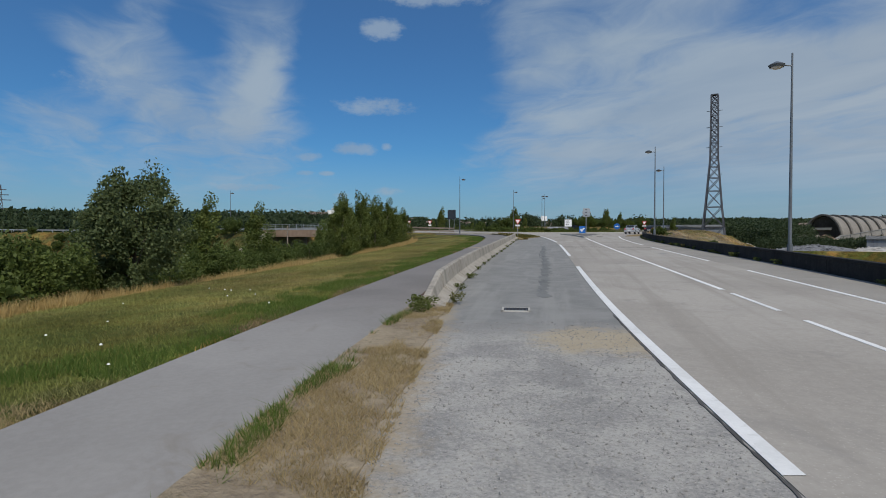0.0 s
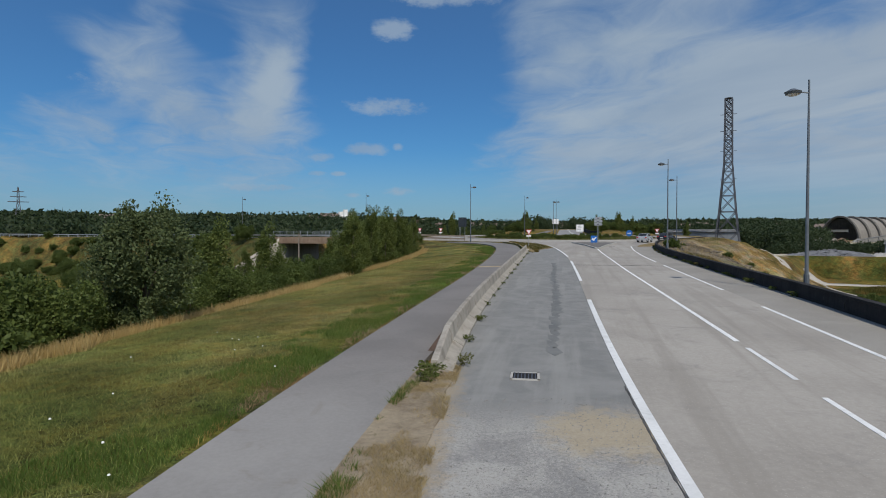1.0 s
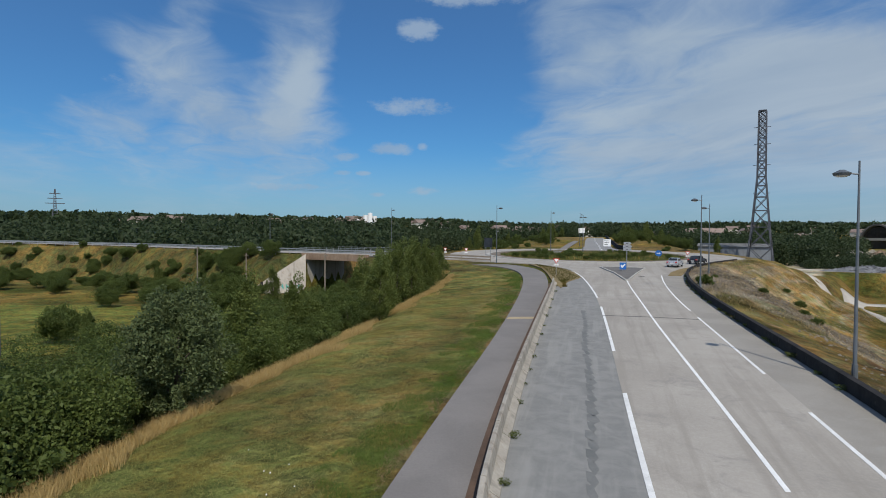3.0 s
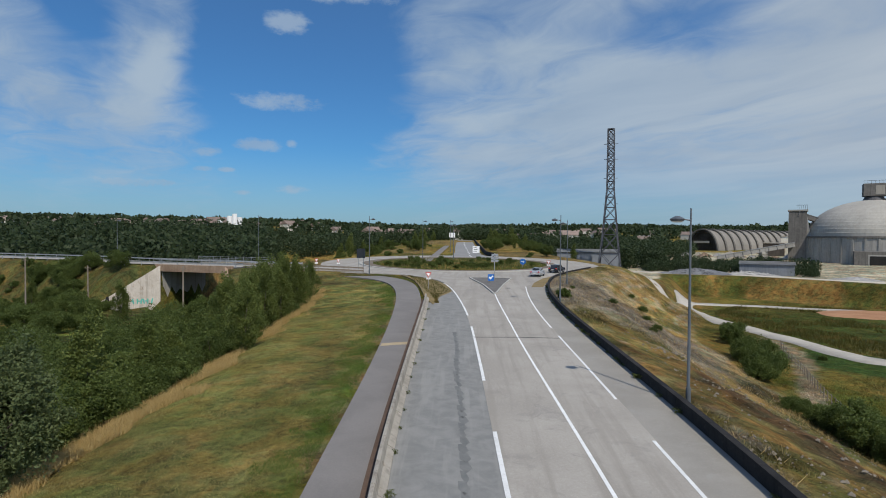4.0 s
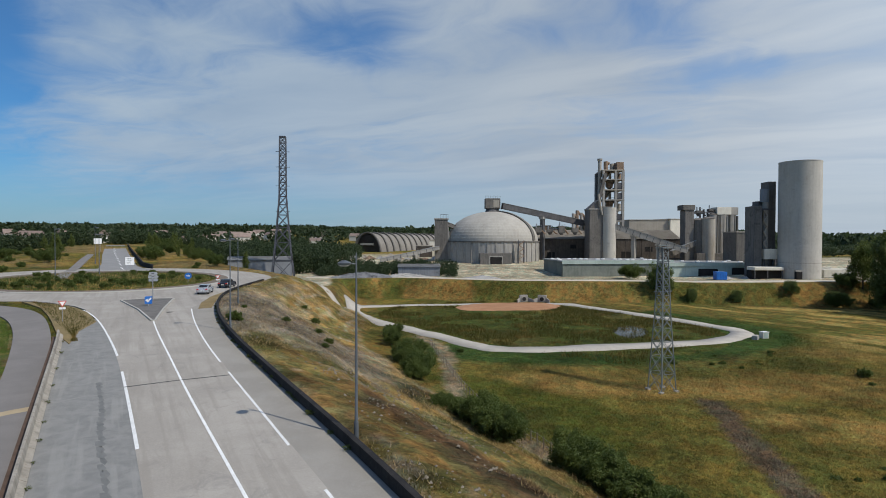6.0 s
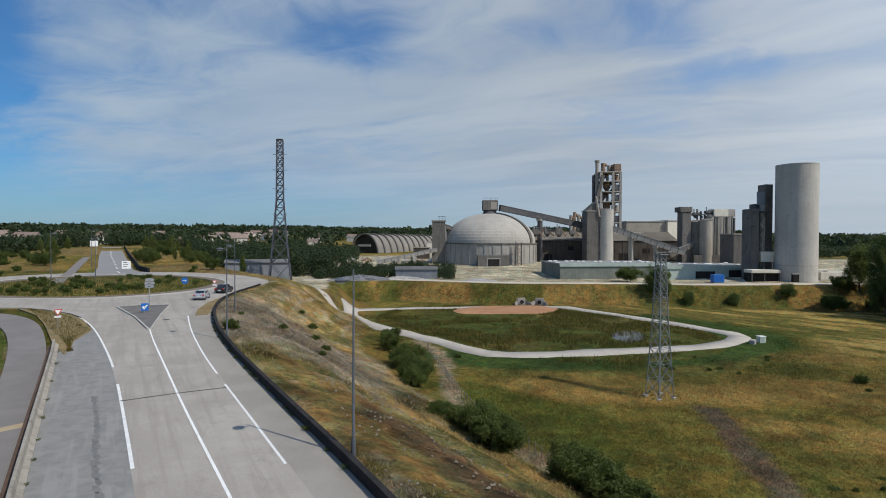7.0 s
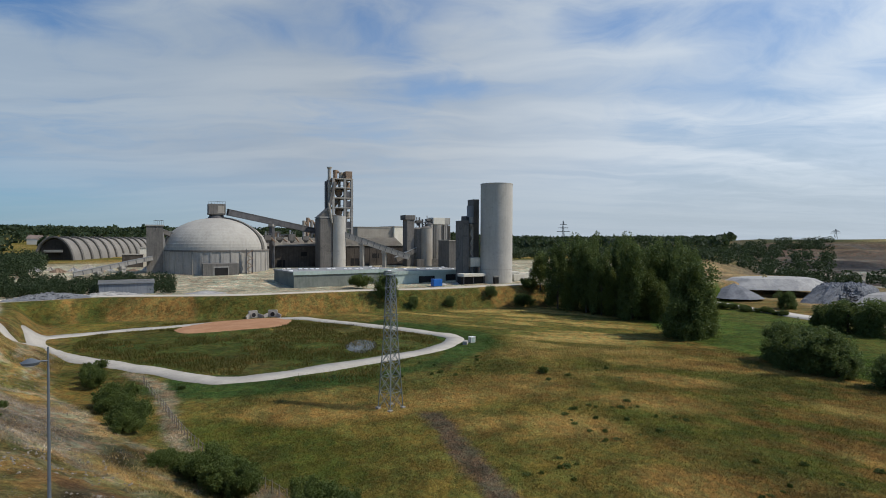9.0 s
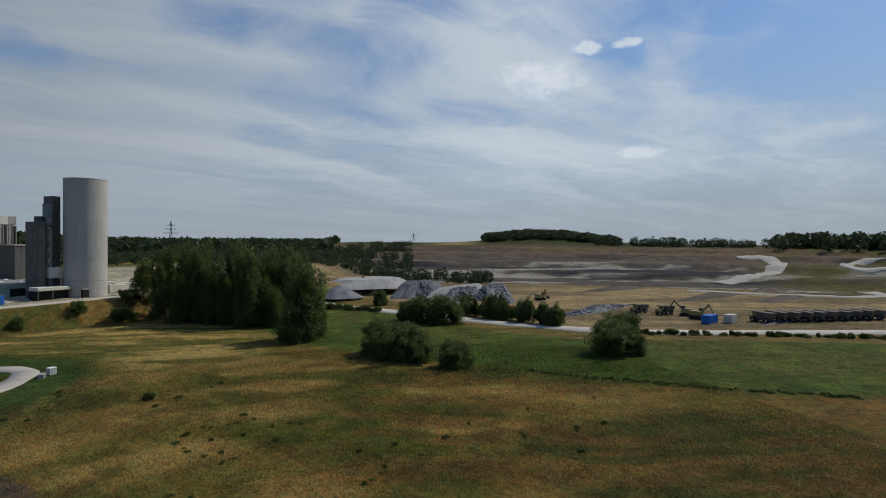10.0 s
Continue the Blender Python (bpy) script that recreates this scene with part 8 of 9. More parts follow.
# roundabout island growth
for k in range(60):
    a, r = random.uniform(0, 6.283), 17.5 * math.sqrt(random.random())
    put(SHRUB if k % 3 else BUSH_B, ROUND[0] + r * math.cos(a), ROUND[1] + r * math.sin(a), random.uniform(0.35, 0.95) if k % 3 else random.uniform(0.2, 0.42), sink=-0.02)


for k in range(90):
    y = random.uniform(148, 330)
    x = random.choice((random.uniform(float(X_GRASS(y)) - 30, float(X_GRASS(y)) + 4), random.uniform(float(np.interp(y, [150, 180, 225, 274, 330], [44, 44, 55, 68, 84])), float(X_WALL(y)) + 14)))
    put((SHRUB, BUSH_A, SAPLING)[k % 3], x, y, random.uniform(0.7, 1.4), sink=0.2)
for k in range(26):
    t = k / 25
    put(BUSH_A if k % 2 else SHRUB, -52 - 110 * t + random.uniform(-4, 4), 128 + 46 * t + random.uniform(-4, 2), random.uniform(0.6, 1.2), sink=0.3)


# ---------------------------------------------------------------- woods, far and near
def woods(name, spots, label, material, base_size, tall=1.15, leaves=150, spray=0.25):
    """A wood as one mass of crowns, each a lumpy bunch of coarse leaf sprays."""
    m = len(spots)
    s = np.array(spots)
    z = land(s[:, 0], s[:, 1])
    k = np.repeat(np.arange(m), leaves)
    d = unit(m * leaves)
    lobe = rng.normal(size=(m, 3, 3))
    lump = 1 + 0.12 * np.sin(4 * (d * lobe[k, 0]).sum(1)) + 0.10 * np.sin(6 * (d * lobe[k, 1]).sum(1))
    r = (base_size * s[:, 2])[k] * lump * rng.uniform(0.72, 1.05, m * leaves)
    p = d * r[:, None]
    p[:, 2] *= tall
    p[:, 2] = np.where(p[:, 2] < 0, p[:, 2] * 0.75, p[:, 2])
    p += np.stack([s[k, 0], s[k, 1], z[k] + (base_size * s[:, 2])[k] * 0.78 * tall], 1)
    v, f = leaf_quads(p, spray)
    grow = np.repeat((base_size * s[:, 2])[k], 4)[:, None]
    c = np.repeat(p, 4, 0)
    v = c + (v - c) * grow
    ob = mesh_part(name, v, f, material)
    return tagged(ob, label, "woodland", kind="stuff")


def scatter(n, az0, az1, d0, d1, s0, s1, keep=None):
    """Spots between two bearings (degrees east of north) and distances."""
    out = []
    while len(out) < n:
        a = radians(rng.uniform(az0, az1))
        d = math.sqrt(rng.uniform(d0 * d0, d1 * d1))
        x, y = d * math.sin(a), d * math.cos(a)
        if keep is None or keep(x, y):
            out.append((x, y, rng.uniform(s0, s1)))
    return out


low_thicket = []
for k in range(150):
    y = rng.uniform(8, 100)
    x = float(X_GRASS(y)) - rng.uniform(21, 38)
    if x > -52 + 0.16 * y:
        low_thicket.append((x, y, rng.uniform(0.7, 1.4)))
for k in range(50):
    low_thicket.append((rng.uniform(-50, -26), rng.uniform(18, 62), rng.uniform(0.7, 1.3)))
woods("valley_thicket", low_thicket, "dense green thicket filling the slope below the verge", M_LEAF, 2.0, 0.95, 1900, 0.046)
off_road = lambda x, y: (to_line(np.array([x]), np.array([y]), FAR_ROAD)[0][0] > 16) and not (15 < x < 110 and y < 340 and x > float(X_GRASS(y)) - 10 and x < float(X_WALL(y)) + 16)
woods("west_woodland", scatter(1150, -75, -8, 190, 420, 0.5, 1.25, lambda x, y: off_road(x, y) and y > 205 + 0.12 * x), "dense dark green woodland beyond the western road", M_WOODLAND, 6.0, 1.15, 330, 0.14)
woods("north_woodland", scatter(500, -12, 62, 260, 520, 0.55, 1.0, lambda x, y: off_road(x, y) and (x < 20 or y > 330 - 0.3 * x) and not (60 < x < 330 and y < 380) and not (30 < math.degrees(math.atan2(x, y)) < 47)), "mixed woodland behind the roundabout", M_WOODLAND, 5.2, 1.15, 300, 0.15)
woods("conifer_belt", scatter(300, 15, 31, 215, 300, 0.6, 1.0, lambda x, y: x > float(X_WALL(y)) + 14), "belt of trees behind the long shed", M_WOODLAND, 2.9, 1.75, 300, 0.16)
woods("hill_woodland", scatter(1500, -80, 130, 620, 1500, 0.9, 1.5, lambda x, y: quarry_mask(np.array([x]), np.array([y]))[0] < 0.2), "far wooded hills along the horizon", M_WOODLAND, 7.0, 0.9, 60, 0.36)
woods("ridge_woodland", scatter(2600, -84, 134, 1340, 1560, 0.9, 1.4, lambda x, y: quarry_mask(np.array([x]), np.array([y]))[0] < 0.3), "wooded ridge closing the horizon", M_WOODLAND, 8.5, 0.9, 44, 0.42)
woods("quarry_hill_wood", scatter(460, 111.6, 124.5, 760, 980, 0.6, 1.05), "wooded hill top above the quarry", M_WOODLAND, 7.0, 0.9)
woods("quarry_rim_trees", scatter(120, 122, 152, 700, 760, 0.5, 0.95), "row of round trees along the quarry rim", M_WOODLAND, 6.5, 1.1)
woods("south_woodland", scatter(260, 138, 170, 640, 900, 0.7, 1.2), "woods at the southern edge of the quarry", M_WOODLAND, 7.5)
woods("works_scrub", scatter(260, 29, 43, 186, 246, 0.35, 0.8, lambda x, y: to_line(np.array([x]), np.array([y]), PLATFORM_EDGE)[0][0] > 12), "scrubby bushes in front of the dome", M_WOODLAND, 2.6, 1.0, 260, 0.15)
woods("yard_trees", scatter(170, 26, 33.4, 255, 420, 0.5, 1.0, lambda x, y: x > float(X_WALL(y)) + 14), "dark trees before the vaulted hall", M_WOODLAND, 3.4, 1.3, 260, 0.16)
woods("quarry_scrub", scatter(60, 99, 112, 330, 420, 0.5, 0.9), "dark trees inside the quarry", M_WOODLAND, 4.0)
woods("east_woodland", scatter(1000, 68, 104, 390, 660, 0.6, 1.0), "dark wood behind the silos", M_WOODLAND, 3.8, 1.0, 110, 0.24)


# ---------------------------------------------------------------- houses far off
def house(x, y, s=1.0, white=True):
    ob = thing("house", (x, y, gz(x, y)), "distant pale house with a dark roof among trees", "house", "distant houses", rz=random.uniform(0, 180))
    part("wall", box(bmesh.new(), -6 * s, 6 * s, -4 * s, 4 * s, -2, 6 * s), M_HOUSE, ob)
    bm = bmesh.new()
    v = [bm.verts.new((a * s, b * s, c * s)) for a, b, c in ((-6.4, -4.5, 5.8), (6.4, -4.5, 5.8), (6.4, 4.5, 5.8), (-6.4, 4.5, 5.8), (-6.4, 0, 9.2), (6.4, 0, 9.2))]
    for f in ((0, 1, 5, 4), (2, 3, 4, 5), (0, 4, 3), (1, 2, 5), (3, 2, 1, 0)):
        bm.faces.new([v[i] for i in f])
    bmesh.ops.recalc_face_normals(bm, faces=bm.faces[:])
    part("roof", bm, M_TILE_ROOF, ob)
    for k in (-3.5, 0, 3.5):
        part("window", box(bmesh.new(), (k - 0.6) * s, (k + 0.6) * s, -4.06 * s, -3.96 * s, 2 * s, 3.6 * s), M_GLASS, ob)


random.seed(21)
for k in range(90):
    a, d = radians(random.uniform(-34, 38)), random.uniform(560, 1000)
    house(d * math.sin(a), d * math.cos(a), random.uniform(0.9, 1.5))
for x, y, s in ((-124, 560, 1.7), (-142, 566, 1.5), (-92, 556, 1.2)):
    house(x, y, s)
# pale grain silos beyond the bridge
ob = thing("far_silos", (-109, 535, gz(-109, 535)), "distant white silo cluster above the trees", "silo group")
for k, (x, h) in enumerate(((0, 17), (4.5, 19), (9, 16), (-8, 13))):
    part("silo", drum(bmesh.new(), x, 0, -2, h, 2.2, None, 18), M_WHITE, ob)


# ---------------------------------------------------------------- quarry heaps and machines
def heap(name, x, y, rx, ry, h, material, label, rz=0.0, rough=0.12, top=1.0):
    """A tipped heap; with top over 1 its crown is levelled off."""
    ob_at = (x, y, gz(x, y) - 0.4)
    n, m = 44, 9
    rows = []
    for k in range(m + 1):
        s = 1 - k / m
        ring_pts = []
        for i in range(n):
            a = 2 * math.pi * i / n
            w = 1 + rough * math.sin(3 * a + x) + rough * 0.7 * math.sin(7 * a + y) + rough * rng.uniform(-0.5, 0.5)
            ring_pts.append((rx * s * w * math.cos(a), ry * s * w * math.sin(a), h * min(1.0, top * (1 - s ** 1.15)) * (1 + rough * rng.uniform(-0.4, 0.4))))
        rows.append(ring_pts)
    v = [p for r in rows for p in r]
    f = np.array([(k * n + i, k * n + (i + 1) % n, (k + 1) * n + (i + 1) % n, (k + 1) * n + i) for k in range(m) for i in range(n)])
    ob = mesh_part(name, v, f, material)
    ob.matrix_basis = pose(*ob_at, 0, 0, rz)
    return tagged(ob, label, "stone heap", "stone heaps")


def boulders(x, y, rx, ry, h, rz, n, size, label, material=M_ROCK, top=1.0):
    """Broken rock lying over a heap."""
    a, r = rng.uniform(0, 2 * math.pi, n), np.sqrt(rng.uniform(0, 1, n))
    u, v = rx * 0.96 * r * np.cos(a), ry * 0.96 * r * np.sin(a)
    c, s = math.cos(radians(rz)), math.sin(radians(rz))
    px, py = x + u * c - v * s, y + u * s + v * c
    pz = gz(x, y) - 0.4 + h * np.minimum(1.0, top * (1 - r ** 1.15)) + 0.1
    k = size * rng.uniform(0.4, 1.3, n)
    oct_v = np.array([(1, 0, 0), (-1, 0, 0), (0, 1, 0), (0, -1, 0), (0, 0, 0.8), (0, 0, -0.8)])
    oct_f = np.array([(0, 2, 4), (2, 1, 4), (1, 3, 4), (3, 0, 4), (2, 0, 5), (1, 2, 5), (3, 1, 5), (0, 3, 5)])
    vv = oct_v[None] * k[:, None, None] * rng.uniform(0.6, 1.4, (n, 6, 1)) + np.stack([px, py, pz], 1)[:, None]
    f = (oct_f[None] + 6 * np.arange(n)[:, None, None]).reshape(-1, 3)
    tagged(mesh_part("heap_boulders", vv.reshape(-1, 3), f, material), label, "boulders", kind="stuff")


heap("gravel_mound", 241, -27, 11, 9.5, 5.2, M_ROCK, "steep grey gravel heap beside the quarry road", 20, 0.04)
heap("pale_gravel_bank", 262, -44, 24, 15, 5.6, M_RUBBLE, "long pale bank of crushed stone", -64, 0.05, 2.6).scale.z = 0.75
for hx, hy, hrx, hry, hh, hrz, hn in ((243, -63, 17, 9, 6.4, -52, 620), (225, -78, 19, 6.5, 4.6, -42, 560), (229, -93, 19, 6, 5.2, -40, 520), (206, -88, 13, 3.5, 2.4, -38, 260)):
    heap("rock_mound", hx, hy, hrx, hry, hh, M_ROCK, "long heap of broken blue-grey rock", hrz, 0.14, 2.0)
    boulders(hx, hy, hrx, hry, hh, hrz, hn, 0.75, "broken blue-grey rock over the heap", top=2.0)
heap("pale_gravel_bank", 240, -81, 32, 6.5, 4.4, M_RUBBLE, "pale levelled ramp of crushed stone", -44, 0.04, 3.0)
heap("spoil_bank", 176, -112, 30, 4, 2.2, M_ROCK, "low dark spoil bank along the haul road", -62, 0.16)
boulders(176, -112, 30, 4, 2.2, -62, 260, 0.5, "dark broken rock along the spoil bank")
heap("spoil_bank", 140, -168, 34, 3, 1.6, M_ROCK, "low dark spoil bank below the trucks", -75, 0.16)
for hx, hy, hrx, hh in ((205, -190, 34, 2.6), (190, -215, 30, 2.2), (250, -170, 30, 2.4), (240, -260, 40, 3.2)):
    heap("earth_bank", hx, hy, hrx, 5, hh, M_EARTH, "long low bank of dark earth on the quarry floor", -68, 0.14)
heap("yard_rubble", 109, 164, 13, 4, 2.2, M_ROCK, "grey rubble bank at the works edge", -33, 0.18)
heap("yard_rubble", 122, 156, 10, 3, 1.7, M_RUBBLE, "pale broken concrete heap at the works edge", -40, 0.2)
boulders(109, 164, 13, 4, 2.2, -33, 260, 0.4, "grey rubble at the works edge")
boulders(122, 156, 10, 3, 1.7, -40, 200, 0.35, "pale broken concrete at the works edge", M_RUBBLE)
heap("yard_rubble", 138, 134, 8, 3, 1.4, M_RUBBLE, "pale broken concrete heap at the works edge", -55, 0.2)
for k in range(5):
    p = works_at(92 + 6.5 * k, 186 - 1.2 * k)
    heap("yard_gravel", p[0], p[1], 3.6, 2.4, 1.1, M_RUBBLE, "small gravel pile in front of the warehouse", -42, 0.15)


for k in range(14):
    p = works_at(-62 + 4.6 * k, 288 + 9 * math.sin(k * 2.1))
    heap("scrap_mound", p[0], p[1], random.uniform(2, 5), random.uniform(1.6, 3), random.uniform(1, 2.8), (M_RUBBLE, M_TAN_CLAD, M_RUST)[k % 3], "dusty scrap and rubble heap beside the vaulted hall", -42 + 30 * k, 0.25)


def wheel(ob, x, y, r, w):
    t = part("wheel", rod(bmesh.new(), (x, y - w / 2, r), (x, y + w / 2, r), r, None, 20), M_RUBBER, ob)
    part("hub", rod(bmesh.new(), (x, y - w / 2 - 0.02, r), (x, y + w / 2 + 0.02, r), r * 0.45, None, 14), M_STEEL, t)


def dumper(x, y, rz, label="dusty brown quarry dump truck parked in a row"):
    ob = thing("dump_truck", (x, y, gz(x, y)), label, "dump truck", "parked dump trucks", rz=rz)
    part("chassis", box(bmesh.new(), -4.0, 4.2, -1.2, 1.2, 0.9, 1.7, bevel=0.08), M_DARK_STEEL, ob)
    bm = bmesh.new()
    prof = [(-4.6, 3.9), (-4.2, 1.9), (0.8, 1.7), (1.5, 3.4), (3.3, 4.0), (3.3, 4.25), (1.2, 4.1)]
    a = [bm.verts.new((px, -1.9, pz)) for px, pz in prof]
    b = [bm.verts.new((px, 1.9, pz)) for px, pz in prof]
    bm.faces.new(a)
    bm.faces.new(b[::-1])
    for i in range(len(prof)):
        j = (i + 1) % len(prof)
        bm.faces.new((a[i], a[j], b[j], b[i]))
    bmesh.ops.recalc_face_normals(bm, faces=bm.faces[:])
    part("dump_body", bm, M_TRUCK_BODY, ob)
    part("bonnet", box(bmesh.new(), 2.6, 4.5, -1.4, 1.4, 1.6, 2.7, bevel=0.1), M_TRUCK, ob)
    cab = part("cab", box(bmesh.new(), 1.7, 3.3, 0.0, 1.5, 2.6, 3.9, bevel=0.1), M_TRUCK, ob)
    part("windscreen", box(bmesh.new(), 3.28, 3.34, 0.15, 1.35, 2.9, 3.7), M_GLASS, cab)
    for wx in (-2.6, 2.7):
        for wy in (-1.6, 1.6):
            wheel(ob, wx, wy, 1.0, 0.8)
    return ob


random.seed(31)
for k in range(10):
    t = k / 9
    dumper(137 - 5 * t, -146 - 41 * t, random.uniform(14, 24)).scale = (0.8, 0.8, 0.8)
for x, y in ((166, -122), (160, -128)):
    dumper(x, y, 100, "dusty quarry dump truck standing in the quarry").scale = (0.75, 0.75, 0.75)


def digger(x, y, rz, label="dusty tracked excavator with a raised boom"):
    ob = thing("excavator", (x, y, gz(x, y)), label, "excavator", "excavators", rz=rz)
    for s in (-1, 1):
        part("track", box(bmesh.new(), -2.2, 2.2, s * 1.3 - 0.35, s * 1.3 + 0.35, 0, 0.95, bevel=0.3), M_RUBBER, ob)
    part("house", box(bmesh.new(), -2.2, 1.6, -1.4, 1.4, 1.1, 2.6, bevel=0.12), M_TRUCK, ob)
    cab = part("cab", box(bmesh.new(), 0.4, 1.8, 0.2, 1.4, 2.5, 3.5, bevel=0.1), M_DARK_STEEL, ob)
    part("window", box(bmesh.new(), 1.78, 1.84, 0.35, 1.25, 2.6, 3.35), M_GLASS, cab)
    part("boom", beam(bmesh.new(), (1.2, -0.3, 2.0), (4.2, -0.3, 5.0), 0.5, 0.6), M_TRUCK, ob)
    part("stick", beam(bmesh.new(), (4.1, -0.3, 5.0), (5.6, -0.3, 2.2), 0.4, 0.45), M_TRUCK, ob)
    part("bucket", box(bmesh.new(), 5.0, 6.2, -1.0, 0.4, 1.2, 2.3, bevel=0.2), M_DARK_STEEL, ob)


digger(213, -108, 190)
digger(155, -133, 40)
digger(148, -131, 200)
digger(262, -44, 120)
box_container("blue_container", 140, -128.5, -66, 6.4, M_BLUE, "long dark blue container beside the haul road")
box_container("white_container", 138.5, -135, -66, 4, M_CREAM, "white site container beside the haul road")


# ---------------------------------------------------------------- cars
def car(x, y, rz, paint, label):
    ob = thing("car", (x, y, float(zr(y)) + 0.01), label, "car", "cars", rz=rz)
    prof = [(-2.1, 0.32), (-2.15, 0.75), (-2.0, 0.95), (-1.55, 1.02), (-0.95, 1.42), (0.35, 1.46), (1.05, 1.02), (1.85, 0.88), (2.12, 0.66), (2.15, 0.32)]
    bm = bmesh.new()
    rows = []
    for s, k in ((-0.86, 0.97), (-0.80, 1.0), (0.80, 1.0), (0.86, 0.97)):
        rows.append([bm.verts.new((px * (1.0 if abs(s) < 0.83 else 0.985), s * (1 if pz < 1.0 else 0.82), pz * (1 if abs(s) < 0.83 else k))) for px, pz in prof])
    for a, b in zip(rows, rows[1:]):
        for i in range(len(prof)):
            j = (i + 1) % len(prof)
            bm.faces.new((a[i], a[j], b[j], b[i]))
    bm.faces.new(rows[0])
    bm.faces.new(rows[-1][::-1])
    bmesh.ops.recalc_face_normals(bm, faces=bm.faces[:])
    body = part("body", bm, paint, ob)
    part("rear_window", beam(bmesh.new(), (-1.50, 0, 1.08), (-1.03, 0, 1.40), 1.2, 0.02), M_GLASS, body)
    part("windscreen", beam(bmesh.new(), (0.42, 0, 1.43), (1.0, 0, 1.07), 1.2, 0.02), M_GLASS, body)
    for s in (-1, 1):
        part("side_window", box(bmesh.new(), -0.95, 0.45, s * 0.755 - 0.02, s * 0.755 + 0.02, 1.05, 1.36), M_GLASS, body)
        part("tail_light", box(bmesh.new(), -2.17, -2.05, s * 0.66 - 0.14, s * 0.66 + 0.14, 0.72, 0.9), M_RED, body)
        part("headlight", box(bmesh.new(), 1.98, 2.1, s * 0.62 - 0.16, s * 0.62 + 0.16, 0.64, 0.78), M_WHITE, body)
        for wx in (-1.3, 1.32):
            wheel(ob, wx, s * 0.76, 0.32, 0.2)
    part("number_plate", box(bmesh.new(), -2.185, -2.15, -0.26, 0.26, 0.5, 0.62), M_WHITE, body)


car(31.8, 93.8, 58, M_SILVER, "silver saloon car waiting at the roundabout")
car(38.0, 100.8, 48, M_DARK_CAR, "dark car entering the roundabout")


# ---------------------------------------------------------------- fence along the foot of the bank
def fence():
    ob = thing("wire_fence", (0, 0, 0), "wooden fence posts with thin wire along the bank foot", "fence")
    line = smooth_loop([(66, 78), (57, 64), (52.5, 57), (48.5, 49), (45, 40), (42, 31), (40.5, 20), (40, 8), (41, -8)], 8, False)
    last = None
    for x, y in line:
        z = gz(x, y)
        part("post", drum(bmesh.new(), x, y, z - 0.3, z + 1.2, 0.06, 0.05, 6), M_WOOD, ob)
        if last:
            for h in (0.45, 1.05):
                part("wire", rod(bmesh.new(), (*last[:2], last[2] + h), (x, y, z + h), 0.012, None, 4), M_STEEL, ob)
        last = (x, y, z)


fence()


# ---------------------------------------------------------------- telegraph poles and signal in the valley
for x, y, h in ((-61.5, 119, 11.5), (-48, 113, 9.0), (-28, 100.5, 9.5)):
    ob = thing("timber_pole", (x, y, gz(x, y)), "slender grey timber pole in the valley", "pole", "valley poles")
    part("pole", drum(bmesh.new(), 0, 0, -0.5, h, 0.16, 0.11, 8), M_WOOD, ob)
    part("cross_bar", box(bmesh.new(), -0.5, 0.5, -0.05, 0.05, h - 0.5, h - 0.4), M_WOOD, ob)
ob = thing("rail_signal", (-36.5, 40.0, gz(-36.5, 40.0)), "dark metal signal cage on a mast by the line", "rail signal", rz=-40)
part("mast", drum(bmesh.new(), 0, 0, -0.5, 7.2, 0.14, None, 10), M_DARK_STEEL, ob)
part("cage", box(bmesh.new(), -0.55, 0.55, -0.5, 0.5, 4.6, 7.6, bevel=0.03), M_DARK_STEEL, ob)
part("panel", box(bmesh.new(), -0.4, 0.4, -0.54, -0.5, 5.0, 6.2), M_BLACK, ob)


# ---------------------------------------------------------------- grass
def tufts(name, n, where, height, material, label, width=0.012, lean=0.35):
    """Single blades, rooted on the ground where the test allows."""
    pts = where(n)
    x, y = pts[:, 0], pts[:, 1]
    z = land(x, y) if pts.shape[1] == 2 else pts[:, 2]
    k = len(x)
    a = rng.uniform(0, 2 * math.pi, k)
    h = height * rng.uniform(0.45, 1.2, k)
    w = width * rng.uniform(0.7, 1.5, k)
    dx, dy = np.cos(a), np.sin(a)
    tip = rng.normal(size=(k, 2)) * lean * h[:, None]
    base = np.stack([x, y, z - 0.02], 1)
    side = np.stack([dx * w, dy * w, 0 * w], 1)
    top = np.stack([x + tip[:, 0], y + tip[:, 1], z + h], 1)
    v = np.stack([base - side, base + side, top], 1).reshape(-1, 3)
    ob = mesh_part(name, v, np.arange(3 * k).reshape(-1, 3), material)
    if material is M_TUFT:
        c = np.repeat(soil_at(x, y), 3, 0)
        soil = ob.data.attributes.new("soil", "FLOAT_COLOR", "POINT")
        soil.data.foreach_set("color", np.concatenate([c, np.ones((len(c), 1))], 1).astype(np.float32).ravel())
    return tagged(ob, label, "grass", kind="stuff")


def band(x0, x1, y0, y1, power=1.6):
    def pick(n):
        y = y0 + (y1 - y0) * rng.uniform(0, 1, n) ** power
        t = rng.uniform(0, 1, n)
        return np.stack([x0(y) + (x1(y) - x0(y)) * t, y], 1)
    return pick


tufts("verge_grass", 230000, band(lambda y: X_GRASS(y) - 10.5, lambda y: X_GRASS(y) - 0.28, 2.5, 60, 2.0), 0.085, M_TUFT, "short mown olive grass beside the footpath", 0.0065, 0.8)
def edge_pts(n):
    p = band(lambda y: X_GRASS(y) - 2.6, lambda y: X_GRASS(y) - 0.3, 2.5, 90, 1.8)(n)
    edge = X_GRASS(p[:, 1]) - p[:, 0]
    return p[fbm(p[:, 0], p[:, 1], 1.6, 93, 4) - 0.11 * edge > 0.34]


